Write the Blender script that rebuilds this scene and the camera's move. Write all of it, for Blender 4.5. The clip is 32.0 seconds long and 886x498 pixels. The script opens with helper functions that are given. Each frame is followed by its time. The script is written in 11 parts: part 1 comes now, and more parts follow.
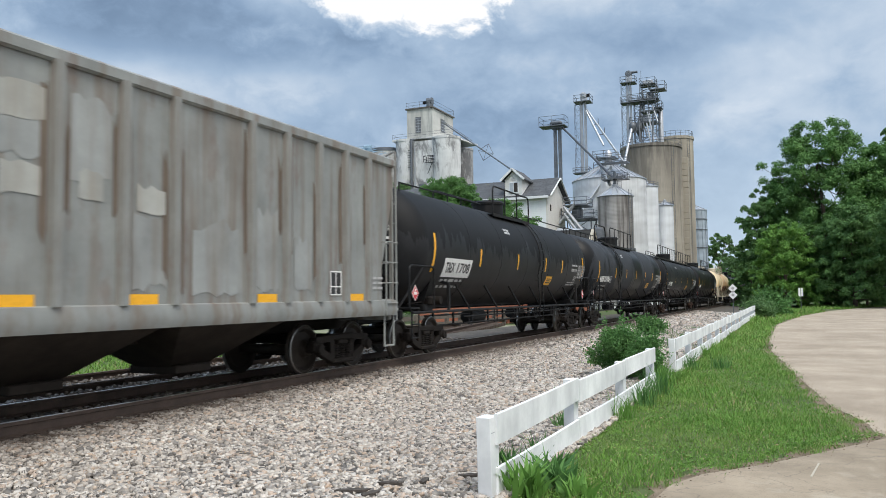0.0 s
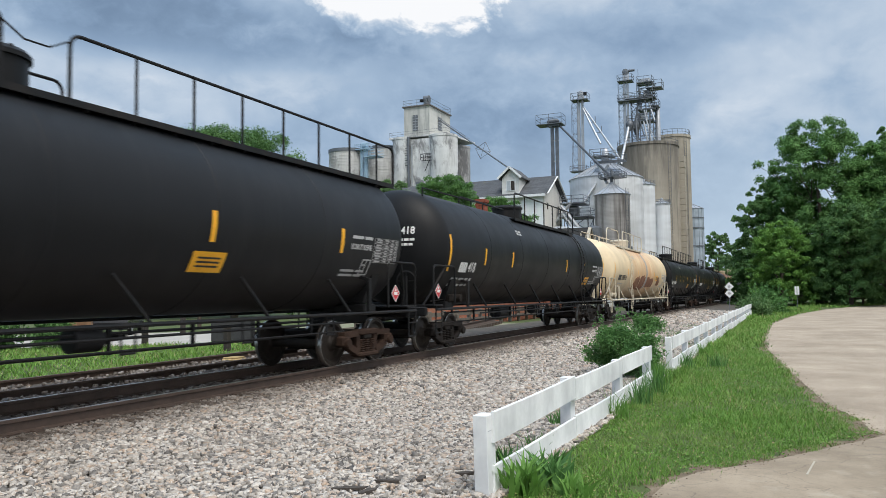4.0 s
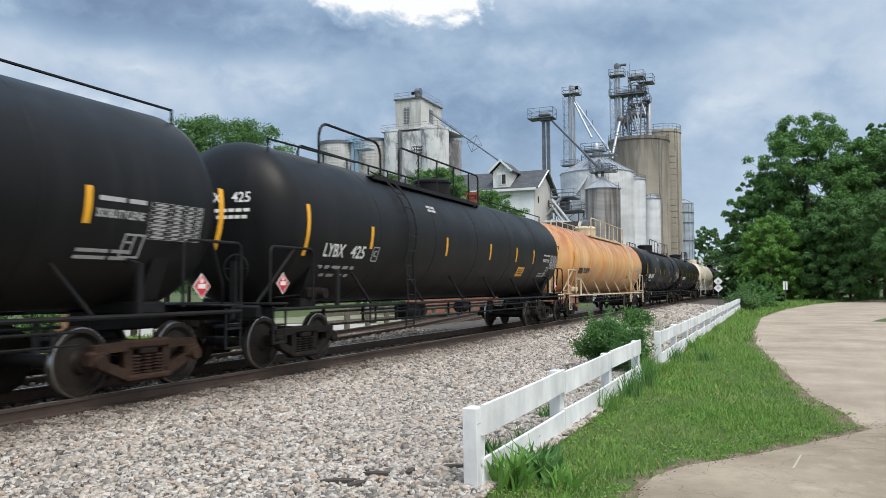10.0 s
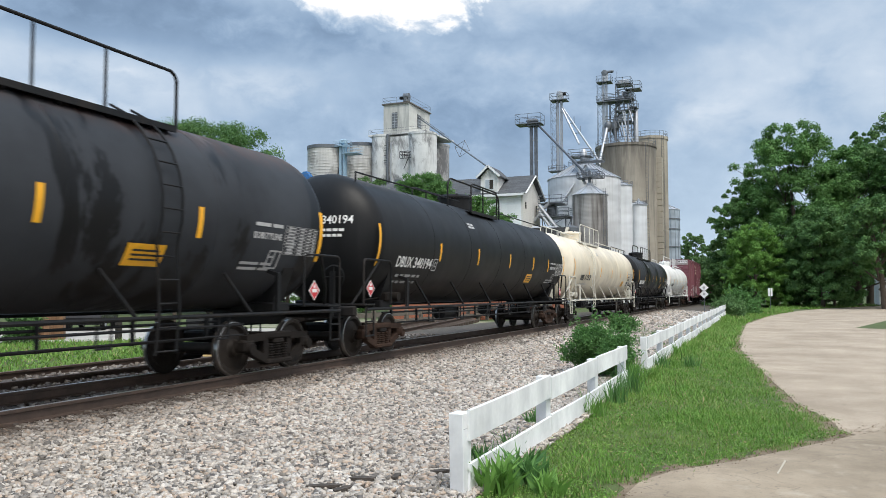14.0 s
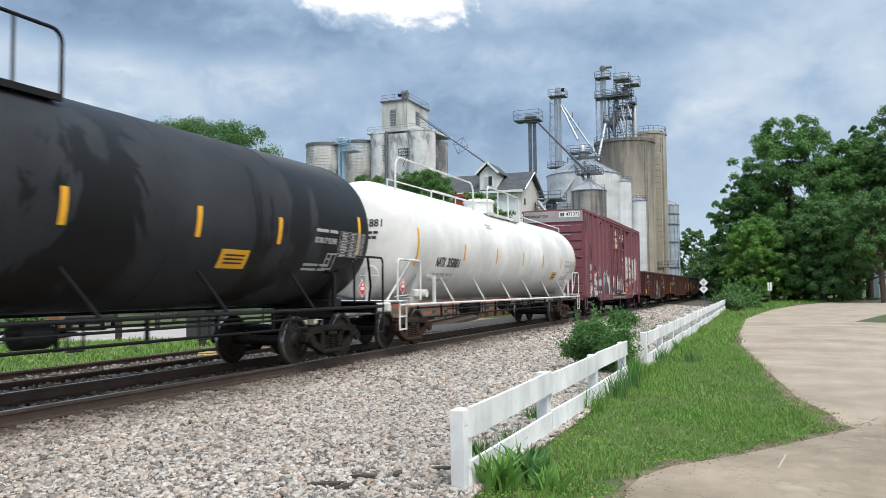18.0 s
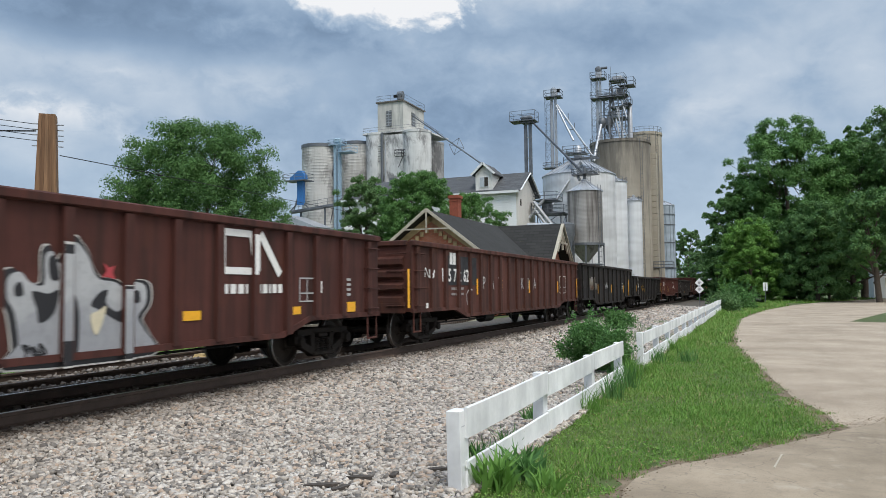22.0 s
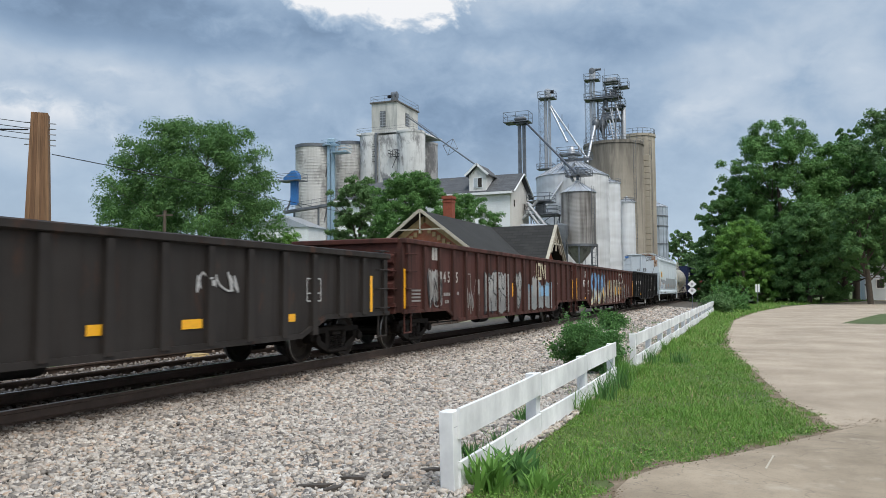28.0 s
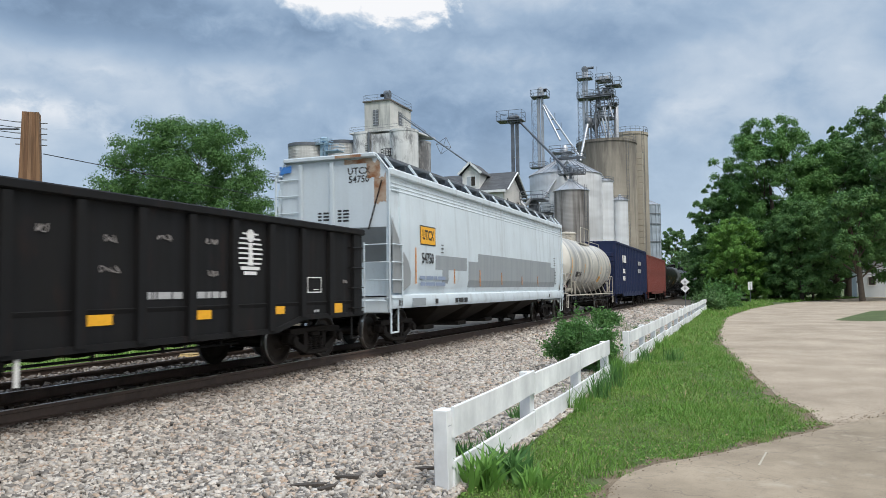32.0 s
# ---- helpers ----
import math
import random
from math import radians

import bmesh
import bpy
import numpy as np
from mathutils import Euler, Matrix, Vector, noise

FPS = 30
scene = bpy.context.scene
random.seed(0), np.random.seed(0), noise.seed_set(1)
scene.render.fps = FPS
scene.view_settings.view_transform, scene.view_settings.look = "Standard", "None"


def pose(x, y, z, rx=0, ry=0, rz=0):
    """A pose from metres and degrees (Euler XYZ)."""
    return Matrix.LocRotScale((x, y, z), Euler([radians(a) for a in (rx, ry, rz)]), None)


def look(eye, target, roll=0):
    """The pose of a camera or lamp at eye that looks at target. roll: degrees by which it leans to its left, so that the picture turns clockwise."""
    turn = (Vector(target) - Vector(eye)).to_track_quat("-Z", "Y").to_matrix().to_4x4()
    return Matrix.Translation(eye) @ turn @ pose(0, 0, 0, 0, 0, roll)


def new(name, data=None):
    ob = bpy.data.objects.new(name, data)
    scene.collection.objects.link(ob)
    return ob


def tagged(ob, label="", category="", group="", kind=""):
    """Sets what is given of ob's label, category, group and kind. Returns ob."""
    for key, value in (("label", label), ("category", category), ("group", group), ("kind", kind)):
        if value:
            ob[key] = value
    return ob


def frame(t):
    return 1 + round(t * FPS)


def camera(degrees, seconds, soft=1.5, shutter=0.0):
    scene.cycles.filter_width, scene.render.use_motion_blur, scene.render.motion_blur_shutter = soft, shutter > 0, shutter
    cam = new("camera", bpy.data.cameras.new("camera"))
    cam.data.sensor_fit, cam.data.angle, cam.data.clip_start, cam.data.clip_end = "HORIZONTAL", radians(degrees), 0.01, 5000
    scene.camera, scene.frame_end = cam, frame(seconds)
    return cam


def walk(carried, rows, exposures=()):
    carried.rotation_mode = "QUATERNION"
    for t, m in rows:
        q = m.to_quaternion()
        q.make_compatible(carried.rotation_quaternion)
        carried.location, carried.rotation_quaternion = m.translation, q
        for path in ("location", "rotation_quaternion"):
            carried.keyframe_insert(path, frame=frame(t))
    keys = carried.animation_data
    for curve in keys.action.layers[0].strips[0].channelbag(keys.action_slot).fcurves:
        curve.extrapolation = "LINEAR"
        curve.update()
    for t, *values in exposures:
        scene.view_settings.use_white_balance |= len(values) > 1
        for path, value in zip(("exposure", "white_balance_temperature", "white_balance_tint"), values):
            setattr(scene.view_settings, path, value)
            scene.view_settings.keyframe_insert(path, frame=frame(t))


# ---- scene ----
import functools

# ---------------------------------------------------------------- camera and its path
cam = camera(59.2, 32.0, soft=0.6, shutter=0.15)
EYE = (9.17, 0.0, 1.40)           # metres; the track's middle is x = 0, the rail's top z = 0
SPEED = 14.11                     # of the train, metres a second towards -y


def aim(yaw, pitch, roll):
    a, b = radians(yaw), radians(pitch)
    way = Vector((-math.sin(a) * math.cos(b), math.cos(a) * math.cos(b), math.sin(b)))
    return look(EYE, Vector(EYE) + 50 * way, roll)


PATH = [
    (0, 24.05, 3.53, -0.72), (0.5, 23.98, 3.59, -0.64), (1, 23.87, 3.63, -0.73), (1.5, 23.79, 3.57, -0.61),
    (2, 23.86, 3.56, -0.56), (2.5, 23.89, 3.61, -0.68), (3, 23.84, 3.61, -0.72), (3.5, 23.83, 3.48, -0.72),
    (5.5, 23.79, 3.27, -0.43), (6, 23.75, 3.27, -0.41), (6.5, 23.65, 3.21, -0.50), (7, 23.50, 3.11, -0.57),
    (7.5, 23.45, 3.08, -0.51), (8, 23.38, 2.98, -0.60), (8.5, 23.36, 2.90, -0.53), (9, 23.25, 2.84, -0.33),
    (9.5, 23.21, 2.83, -0.41), (10, 23.14, 2.87, -0.35), (10.5, 23.04, 2.91, -0.33), (11, 22.95, 3.00, -0.30),
    (11.5, 22.88, 3.03, -0.23), (12, 22.75, 3.12, -0.26), (12.5, 22.56, 3.28, -0.27), (13, 22.43, 3.34, -0.31),
    (13.5, 22.33, 3.34, -0.32), (14, 22.21, 3.23, -0.09), (14.5, 22.19, 3.17, -0.18), (16.5, 22.02, 3.03, -0.40),
    (17, 22.04, 3.02, -0.48), (17.5, 22.11, 3.02, -0.56), (18, 22.17, 3.01, -0.53), (18.5, 22.10, 2.97, -0.44),
    (19, 22.05, 2.96, -0.58), (19.5, 22.08, 2.96, -0.61), (20, 22.12, 2.95, -0.61), (20.5, 22.16, 3.02, -0.64),
    (21, 22.11, 3.13, -0.76), (21.5, 21.99, 3.07, -0.67), (22, 21.88, 3.07, -0.68), (22.5, 21.82, 3.07, -0.69),
    (23, 21.74, 3.08, -0.67), (23.5, 21.61, 3.20, -0.72), (24, 21.46, 3.27, -0.57), (24.5, 21.44, 3.29, -0.41),
    (25, 21.50, 3.27, -0.40), (25.5, 21.50, 3.19, -0.30), (27.5, 21.46, 3.21, -0.57), (28, 21.40, 3.11, -0.50),
    (28.5, 21.23, 2.96, -0.61), (29, 21.25, 2.90, -0.60), (29.5, 21.22, 2.96, -0.63), (30, 21.16, 2.96, -0.65),
    (30.5, 21.07, 2.89, -0.62), (31, 21.08, 2.80, -0.51), (31.5, 21.00, 2.96, -0.68), (32, 20.92, 3.01, -0.72),
]
walk(cam, [(t, aim(y, p, r)) for t, y, p, r in PATH], [(0, 0.05), (1, 0.0), (3, 0.0), (5, -0.1), (6, -0.15), (7, -0.18), (8, 0.1), (8.5, 0.25), (9, 0.05), (11, 0.0), (12, -0.34), (13, -0.17), (14, 0.1), (15.5, -0.12), (17, -0.24), (17.5, 0.0), (18, 0.1), (19.2, -0.18), (20, -0.2), (21, 0.12), (22, -0.12), (24, -0.07), (28, -0.1), (32, -0.05)])

# ---------------------------------------------------------------- sky and sun
GROUND = -0.45


def nodes_of(tree):
    tree.nodes.clear()
    return tree.nodes, tree.links


def make_sky():
    world = bpy.data.worlds.new("overcast_sky")
    scene.world = world
    world.use_nodes = True
    n, l = nodes_of(world.node_tree)
    out, bg = n.new("ShaderNodeOutputWorld"), n.new("ShaderNodeBackground")
    sky = n.new("ShaderNodeTexSky")
    sky.sky_type, sky.sun_disc = "NISHITA", False
    sky.sun_elevation, sky.sun_rotation = radians(58), radians(138)
    air = n.new("ShaderNodeMix")
    air.data_type, air.blend_type = "RGBA", "MULTIPLY"
    air.inputs[0].default_value = 1.0
    air.inputs[7].default_value = (0.085, 0.085, 0.085, 1)
    l.new(sky.outputs[0], air.inputs[6])
    tc = n.new("ShaderNodeTexCoord")
    sep = n.new("ShaderNodeSeparateXYZ")
    l.new(tc.outputs["Generated"], sep.inputs[0])

    def math_node(op, a, b, clamp=False):
        x = n.new("ShaderNodeMath")
        x.operation, x.use_clamp = op, clamp
        for k, v in ((0, a), (1, b)):
            if isinstance(v, (int, float)):
                x.inputs[k].default_value = v
            else:
                l.new(v, x.inputs[k])
        return x.outputs[0]

    # bearing and height over the horizon, in radians: clouds lie in flat layers along the horizon
    side = math_node("ARCTAN2", math_node("MULTIPLY", sep.outputs[0], -1.0), sep.outputs[1])
    height = math_node("ARCSINE", sep.outputs[2], 0.0)
    flat = n.new("ShaderNodeCombineXYZ")
    l.new(side, flat.inputs[0])
    l.new(math_node("MULTIPLY", height, 1.55), flat.inputs[1])

    def cloud(scale, detail, rough, distortion, seed):
        x = n.new("ShaderNodeTexNoise")
        x.noise_dimensions = "4D"
        x.inputs["Scale"].default_value, x.inputs["Detail"].default_value = scale, detail
        x.inputs["Roughness"].default_value, x.inputs["Distortion"].default_value = rough, distortion
        x.inputs["W"].default_value = seed
        l.new(flat.outputs[0], x.inputs["Vector"])
        return x.outputs[0]

    big, mid, small = cloud(3.4, 4, 0.5, 0.25, 3.1), cloud(9.0, 6, 0.55, 0.3, 7.4), cloud(24.0, 8, 0.6, 0.35, 1.7)
    mix = math_node("ADD", math_node("ADD", math_node("MULTIPLY", big, 0.40), math_node("MULTIPLY", mid, 0.26)), math_node("MULTIPLY", small, 0.13))

    def lobe(bearing, up, wide, tall, fray, amount):
        """A soft-edged stretch of paler or darker cloud; its edge is frayed by the smaller billows."""
        a = math_node("DIVIDE", math_node("SUBTRACT", side, radians(bearing)), radians(wide))
        b = math_node("DIVIDE", math_node("SUBTRACT", height, radians(up)), radians(tall))
        r = math_node("ADD", math_node("MULTIPLY", a, a), math_node("MULTIPLY", b, b))
        ragged_ = math_node("ADD", math_node("MULTIPLY", math_node("SUBTRACT", small, 0.5), fray), math_node("MULTIPLY", math_node("SUBTRACT", mid, 0.5), fray * 0.8))
        return math_node("MULTIPLY", math_node("SUBTRACT", 1.0, math_node("ADD", r, ragged_), True), amount)

    # the sky is paler and brighter towards the east and south, behind the view
    east = math_node("MULTIPLY", math_node("SUBTRACT", radians(4), side, True), 0.16)
    cover = math_node("ADD", math_node("ADD", mix, 0.118), east)
    for args in ((26.0, 26.0, 10.5, 7.4, 1.3, 0.75),      # the break in the cloud, high over the grain elevator
                 (14.5, 21.8, 8.5, 3.4, 2.2, 0.13),      # torn pale edges beside it
                 (34.5, 21.5, 5.0, 2.4, 2.0, 0.07),
                 (46.0, 14.2, 15.0, 3.6, 2.2, 0.10),     # pale stretch low in the west
                 (50.0, 10.5, 9.0, 3.0, 2.4, 0.10),
                 (33.0, 15.6, 7.0, 2.6, 2.0, 0.06),
                 (43.0, 19.2, 17.0, 4.0, 1.4, -0.085),   # darker bank above it
                 (15.0, 10.0, 15.0, 5.0, 1.4, -0.05),    # slate-blue stretch behind the silos
                 (-4.0, 13.0, 12.0, 7.0, 1.6, 0.045)):
        cover = math_node("ADD", cover, lobe(*args))
    ramp = n.new("ShaderNodeValToRGB")
    e = ramp.color_ramp.elements
    e[0].position, e[0].color = 0.37, (0.192, 0.283, 0.42, 1)
    e[1].position, e[1].color = 0.46, (0.270, 0.385, 0.55, 1)
    for at, c in ((0.535, (0.385, 0.51, 0.675, 1)), (0.61, (0.575, 0.675, 0.80, 1)), (0.70, (1.02, 1.03, 1.05, 1))):
        x = e.new(at)
        x.color = c
    l.new(cover, ramp.inputs[0])
    # paler air towards the horizon, and an overcast dome that is brightest overhead
    low = n.new("ShaderNodeMapRange")
    low.inputs[1].default_value, low.inputs[2].default_value = 0.0, 0.20
    low.inputs[3].default_value, low.inputs[4].default_value = 0.8, 0.0
    l.new(sep.outputs[2], low.inputs[0])
    pale = n.new("ShaderNodeMix"); pale.data_type = "RGBA"
    pale.inputs[7].default_value = (0.64, 0.77, 0.90, 1)
    l.new(low.outputs[0], pale.inputs[0])
    l.new(ramp.outputs[0], pale.inputs[6])
    dome = n.new("ShaderNodeMapRange")
    dome.inputs[1].default_value, dome.inputs[2].default_value = 0.40, 0.95
    dome.inputs[3].default_value, dome.inputs[4].default_value = 1.0, 2.2
    l.new(sep.outputs[2], dome.inputs[0])
    over = n.new("ShaderNodeMix"); over.data_type = "RGBA"
    over.inputs[0].default_value = 0.94
    l.new(air.outputs[2], over.inputs[6])
    l.new(pale.outputs[2], over.inputs[7])
    l.new(over.outputs[2], bg.inputs[0])
    l.new(dome.outputs[0], bg.inputs[1])
    l.new(bg.outputs[0], out.inputs[0])


make_sky()
sun = new("sun", bpy.data.lights.new("sun", "SUN"))
sun.data.energy, sun.data.angle, sun.data.color = 2.35, radians(28), (1.0, 0.95, 0.865)
sun.matrix_world = look((0, 0, 60), (-4.2, 4.6, 60 - 10))

# ---------------------------------------------------------------- materials


class Shader:
    """Small helper for node materials."""

    def __init__(self, name, rough=0.6, metal=0.0):
        self.mat = bpy.data.materials.new(name)
        self.mat.use_nodes = True
        self.n, self.l = nodes_of(self.mat.node_tree)
        self.out = self.n.new("ShaderNodeOutputMaterial")
        self.b = self.n.new("ShaderNodeBsdfPrincipled")
        self.b.inputs["Roughness"].default_value, self.b.inputs["Metallic"].default_value = rough, metal
        self.l.new(self.b.outputs[0], self.out.inputs[0])
        self.co = self.n.new("ShaderNodeTexCoord").outputs["Object"]

    def put(self, socket, v):
        if isinstance(v, (int, float)):
            socket.default_value = v if socket.type == "VALUE" else (v, v, v, 1)
        elif isinstance(v, tuple):
            socket.default_value = (*v[:3], 1) if len(socket.default_value) == 4 else v
        else:
            self.l.new(v, socket)

    def coords(self, scale=(1, 1, 1), shift=(0, 0, 0)):
        m = self.n.new("ShaderNodeMapping")
        m.inputs["Scale"].default_value, m.inputs["Location"].default_value = scale, shift
        self.l.new(self.co, m.inputs[0])
        return m.outputs[0]

    def noise(self, scale, detail=4.0, rough=0.6, stretch=(1, 1, 1), shift=(0, 0, 0), distortion=0.0):
        x = self.n.new("ShaderNodeTexNoise")
        x.inputs["Scale"].default_value, x.inputs["Detail"].default_value = scale, detail
        x.inputs["Roughness"].default_value, x.inputs["Distortion"].default_value = rough, distortion
        self.l.new(self.coords(stretch, shift), x.inputs["Vector"])
        return x.outputs[0]

    def ramp(self, v, *stops):
        x = self.n.new("ShaderNodeValToRGB")
        e = x.color_ramp.elements
        while len(e) < len(stops):
            e.new(0.5)
        for el, (p, c) in zip(e, stops):
            el.position = p
            el.color = (*c, 1) if isinstance(c, tuple) else (c, c, c, 1)
        self.l.new(v, x.inputs[0])
        return x.outputs[0]

    def mix(self, f, a, b, blend="MIX"):
        x = self.n.new("ShaderNodeMix")
        x.data_type, x.blend_type = "RGBA", blend
        self.put(x.inputs[0], f)
        self.put(x.inputs[6], a)
        self.put(x.inputs[7], b)
        return x.outputs[2]

    def math(self, op, a, b=0.0, clamp=False):
        x = self.n.new("ShaderNodeMath")
        x.operation, x.use_clamp = op, clamp
        self.put(x.inputs[0], a)
        self.put(x.inputs[1], b)
        return x.outputs[0]

    def axis(self, k):
        x = self.n.new("ShaderNodeSeparateXYZ")
        self.l.new(self.co, x.inputs[0])
        return x.outputs[k]

    def island(self):
        return self.n.new("ShaderNodeNewGeometry").outputs["Random Per Island"]

    def one(self):
        return self.n.new("ShaderNodeObjectInfo").outputs["Random"]

    def bump(self, h, strength=0.3, distance=0.01):
        x = self.n.new("ShaderNodeBump")
        x.inputs["Strength"].default_value, x.inputs["Distance"].default_value = strength, distance
        self.l.new(h, x.inputs["Height"])
        self.l.new(x.outputs[0], self.b.inputs["Normal"])

    def done(self, colour=None, rough=None):
        if colour is not None:
            self.put(self.b.inputs["Base Color"], colour)
        if rough is not None:
            self.put(self.b.inputs["Roughness"], rough)
        return self.mat


cached = functools.lru_cache(maxsize=None)


def tint(c, f):
    return tuple(min(1.0, v * f) for v in c)


@cached
def paint(name, colour, grime=(0.05, 0.04, 0.035), amount=0.45, rough=0.5, seed=0.0, rust=0.0, metal=0.0, lo=0.48, hi=0.72, dull=0.74):
    """Worn paint: mottled, with streaks that run down, dust and a little rust."""
    s = Shader(name, rough, metal)
    if max(colour) < 0.12:
        s.b.inputs["Specular IOR Level"].default_value = 0.22
    mott = s.noise(0.9, 5, 0.62, shift=(seed, seed * 0.7, 0))
    streak = s.noise(1.0, 4, 0.6, stretch=(3.2, 3.2, 0.22), shift=(seed * 1.3, seed, seed))
    fine = s.noise(26, 3, 0.7, shift=(seed, 0, 0))
    c = s.mix(s.ramp(mott, (0.35, 0.0), (0.7, 1.0)), tint(colour, dull), tint(colour, 1.92 - dull))
    c = s.mix(s.math("MULTIPLY", s.ramp(streak, (lo, 0.0), (hi, 1.0)), amount), c, grime)
    if rust:
        r = s.math("MULTIPLY", s.ramp(s.noise(1.7, 6, 0.7, stretch=(1.5, 1.5, 0.5), shift=(seed, 3, seed)), (0.56, 0.0), (0.66, 1.0)), rust)
        c = s.mix(r, c, (0.13, 0.045, 0.02))
    c = s.mix(s.math("MULTIPLY", s.ramp(fine, (0.3, 0.0), (0.8, 1.0)), 0.18), c, tint(colour, 0.6))
    s.bump(fine, 0.08, 0.004)
    return s.done(c, s.ramp(streak, (0.3, max(0.05, rough - 0.1)), (0.75, min(1.0, rough + 0.25))))


@cached
def plain(name, colour, rough=0.6, metal=0.0, vary=0.12, scale=6.0, bump=0.1):
    s = Shader(name, rough, metal)
    if max(colour) < 0.07:
        s.b.inputs["Specular IOR Level"].default_value = 0.2
    a, b = s.noise(scale, 5, 0.65), s.noise(scale * 9, 3, 0.6)
    c = s.mix(s.ramp(a, (0.3, 0.0), (0.72, 1.0)), tint(colour, 1 - vary), tint(colour, 1 + vary))
    c = s.mix(s.math("MULTIPLY", s.ramp(b, (0.4, 0.0), (0.75, 1.0)), vary), c, tint(colour, 0.55))
    s.bump(b, bump, 0.006)
    return s.done(c)


@cached
def glow_free(name, colour, rough=0.5):
    """Sign and letter paint: plain, slightly scuffed."""
    s = Shader(name, rough)
    w = s.noise(14, 4, 0.7)
    return s.done(s.mix(s.math("MULTIPLY", s.ramp(w, (0.5, 0.0), (0.7, 1.0)), 0.35), colour, tint(colour, 0.5)))


@cached
def leaf(name, dark, light, rough=0.55):
    s = Shader(name, rough)
    c = s.mix(s.island(), dark, light)
    c = s.mix(s.math("MULTIPLY", s.ramp(s.noise(0.35, 3), (0.35, 0.0), (0.7, 1.0)), 0.5), c, tint(light, 1.15))
    s.b.inputs["Specular IOR Level"].default_value = 0.25
    t = s.n.new("ShaderNodeBsdfTranslucent")
    s.put(t.inputs[0], c)
    m = s.n.new("ShaderNodeMixShader")
    m.inputs[0].default_value = 0.28
    s.done(c)
    s.l.new(s.b.outputs[0], m.inputs[1])
    s.l.new(t.outputs[0], m.inputs[2])
    s.l.new(m.outputs[0], s.out.inputs[0])
    return s.mat


@cached
def stone_mat():
    s = Shader("limestone_ballast", 0.85)
    r = s.island()
    c = s.ramp(r, (0.0, (0.075, 0.07, 0.068)), (0.10, (0.15, 0.14, 0.13)), (0.30, (0.34, 0.31, 0.275)), (0.52, (0.47, 0.425, 0.375)), (0.80, (0.64, 0.60, 0.55)), (0.90, (0.44, 0.335, 0.25)), (1.0, (0.52, 0.42, 0.35)))
    patch = s.ramp(s.noise(0.55, 4, 0.6), (0.42, 0.0), (0.62, 1.0))
    c = s.mix(s.math("MULTIPLY", patch, 0.22), c, (0.20, 0.17, 0.145))
    f = s.noise(60, 4, 0.65)
    c = s.mix(s.math("MULTIPLY", s.ramp(f, (0.42, 0.0), (0.7, 1.0)), 0.4), c, (0.17, 0.15, 0.13))
    # brown dust and rust next to the rails, plus the train's shade painted in across
    x = s.axis(0)
    near = s.math("SUBTRACT", 1.0, s.math("MULTIPLY", s.math("SUBTRACT", x, 1.15), 1.0), True)
    c = s.mix(s.math("MULTIPLY", near, s.ramp(s.noise(2.5, 5), (0.35, 0.35), (0.66, 0.95))), c, (0.062, 0.044, 0.033))
    s.bump(f, 0.3, 0.004)
    return s.done(c)


@cached
def soil_mat(name, a, b, scale=1.5):
    s = Shader(name, 0.95)
    c = s.mix(s.ramp(s.noise(scale, 6, 0.65), (0.35, 0.0), (0.68, 1.0)), a, b)
    f = s.noise(scale * 40, 4, 0.7)
    c = s.mix(s.math("MULTIPLY", s.ramp(f, (0.35, 0.0), (0.7, 1.0)), 0.35), c, tint(a, 0.6))
    s.bump(f, 0.5, 0.01)
    return s.done(c)


BLACK = plain("black_steel", (0.013, 0.013, 0.014), 0.55, vary=0.3)
IRON = plain("oily_cast_iron", (0.016, 0.0125, 0.0105), 0.75, vary=0.4, scale=4)
RUSTY = plain("rusty_cast_steel", (0.046, 0.027, 0.019), 0.85, vary=0.4, scale=5)
WHEEL = plain("wheel_steel", (0.032, 0.026, 0.022), 0.55, 0.15, vary=0.35)
TREAD = plain("polished_tread", (0.42, 0.41, 0.40), 0.28, 1.0, vary=0.1)
YELLOW = glow_free("reflective_yellow", (0.85, 0.42, 0.015), 0.4)
WHITE = glow_free("white_lettering", (0.78, 0.78, 0.76))
DARKTXT = glow_free("black_lettering", (0.02, 0.02, 0.022))
RED = glow_free("placard_red", (0.55, 0.02, 0.03))
GREYBAR = glow_free("grey_lettering", (0.42, 0.42, 0.42))
WORNWHITE = glow_free("worn_white_lettering", (0.44, 0.42, 0.39))
OLDGREY = glow_free("faded_lettering", (0.25, 0.23, 0.22))
GALV = plain("galvanised_steel", (0.44, 0.465, 0.50), 0.42, 0.5, vary=0.12, scale=2)
GALVDARK = plain("weathered_galvanised_steel", (0.15, 0.165, 0.185), 0.5, 0.4, vary=0.25, scale=1.5)


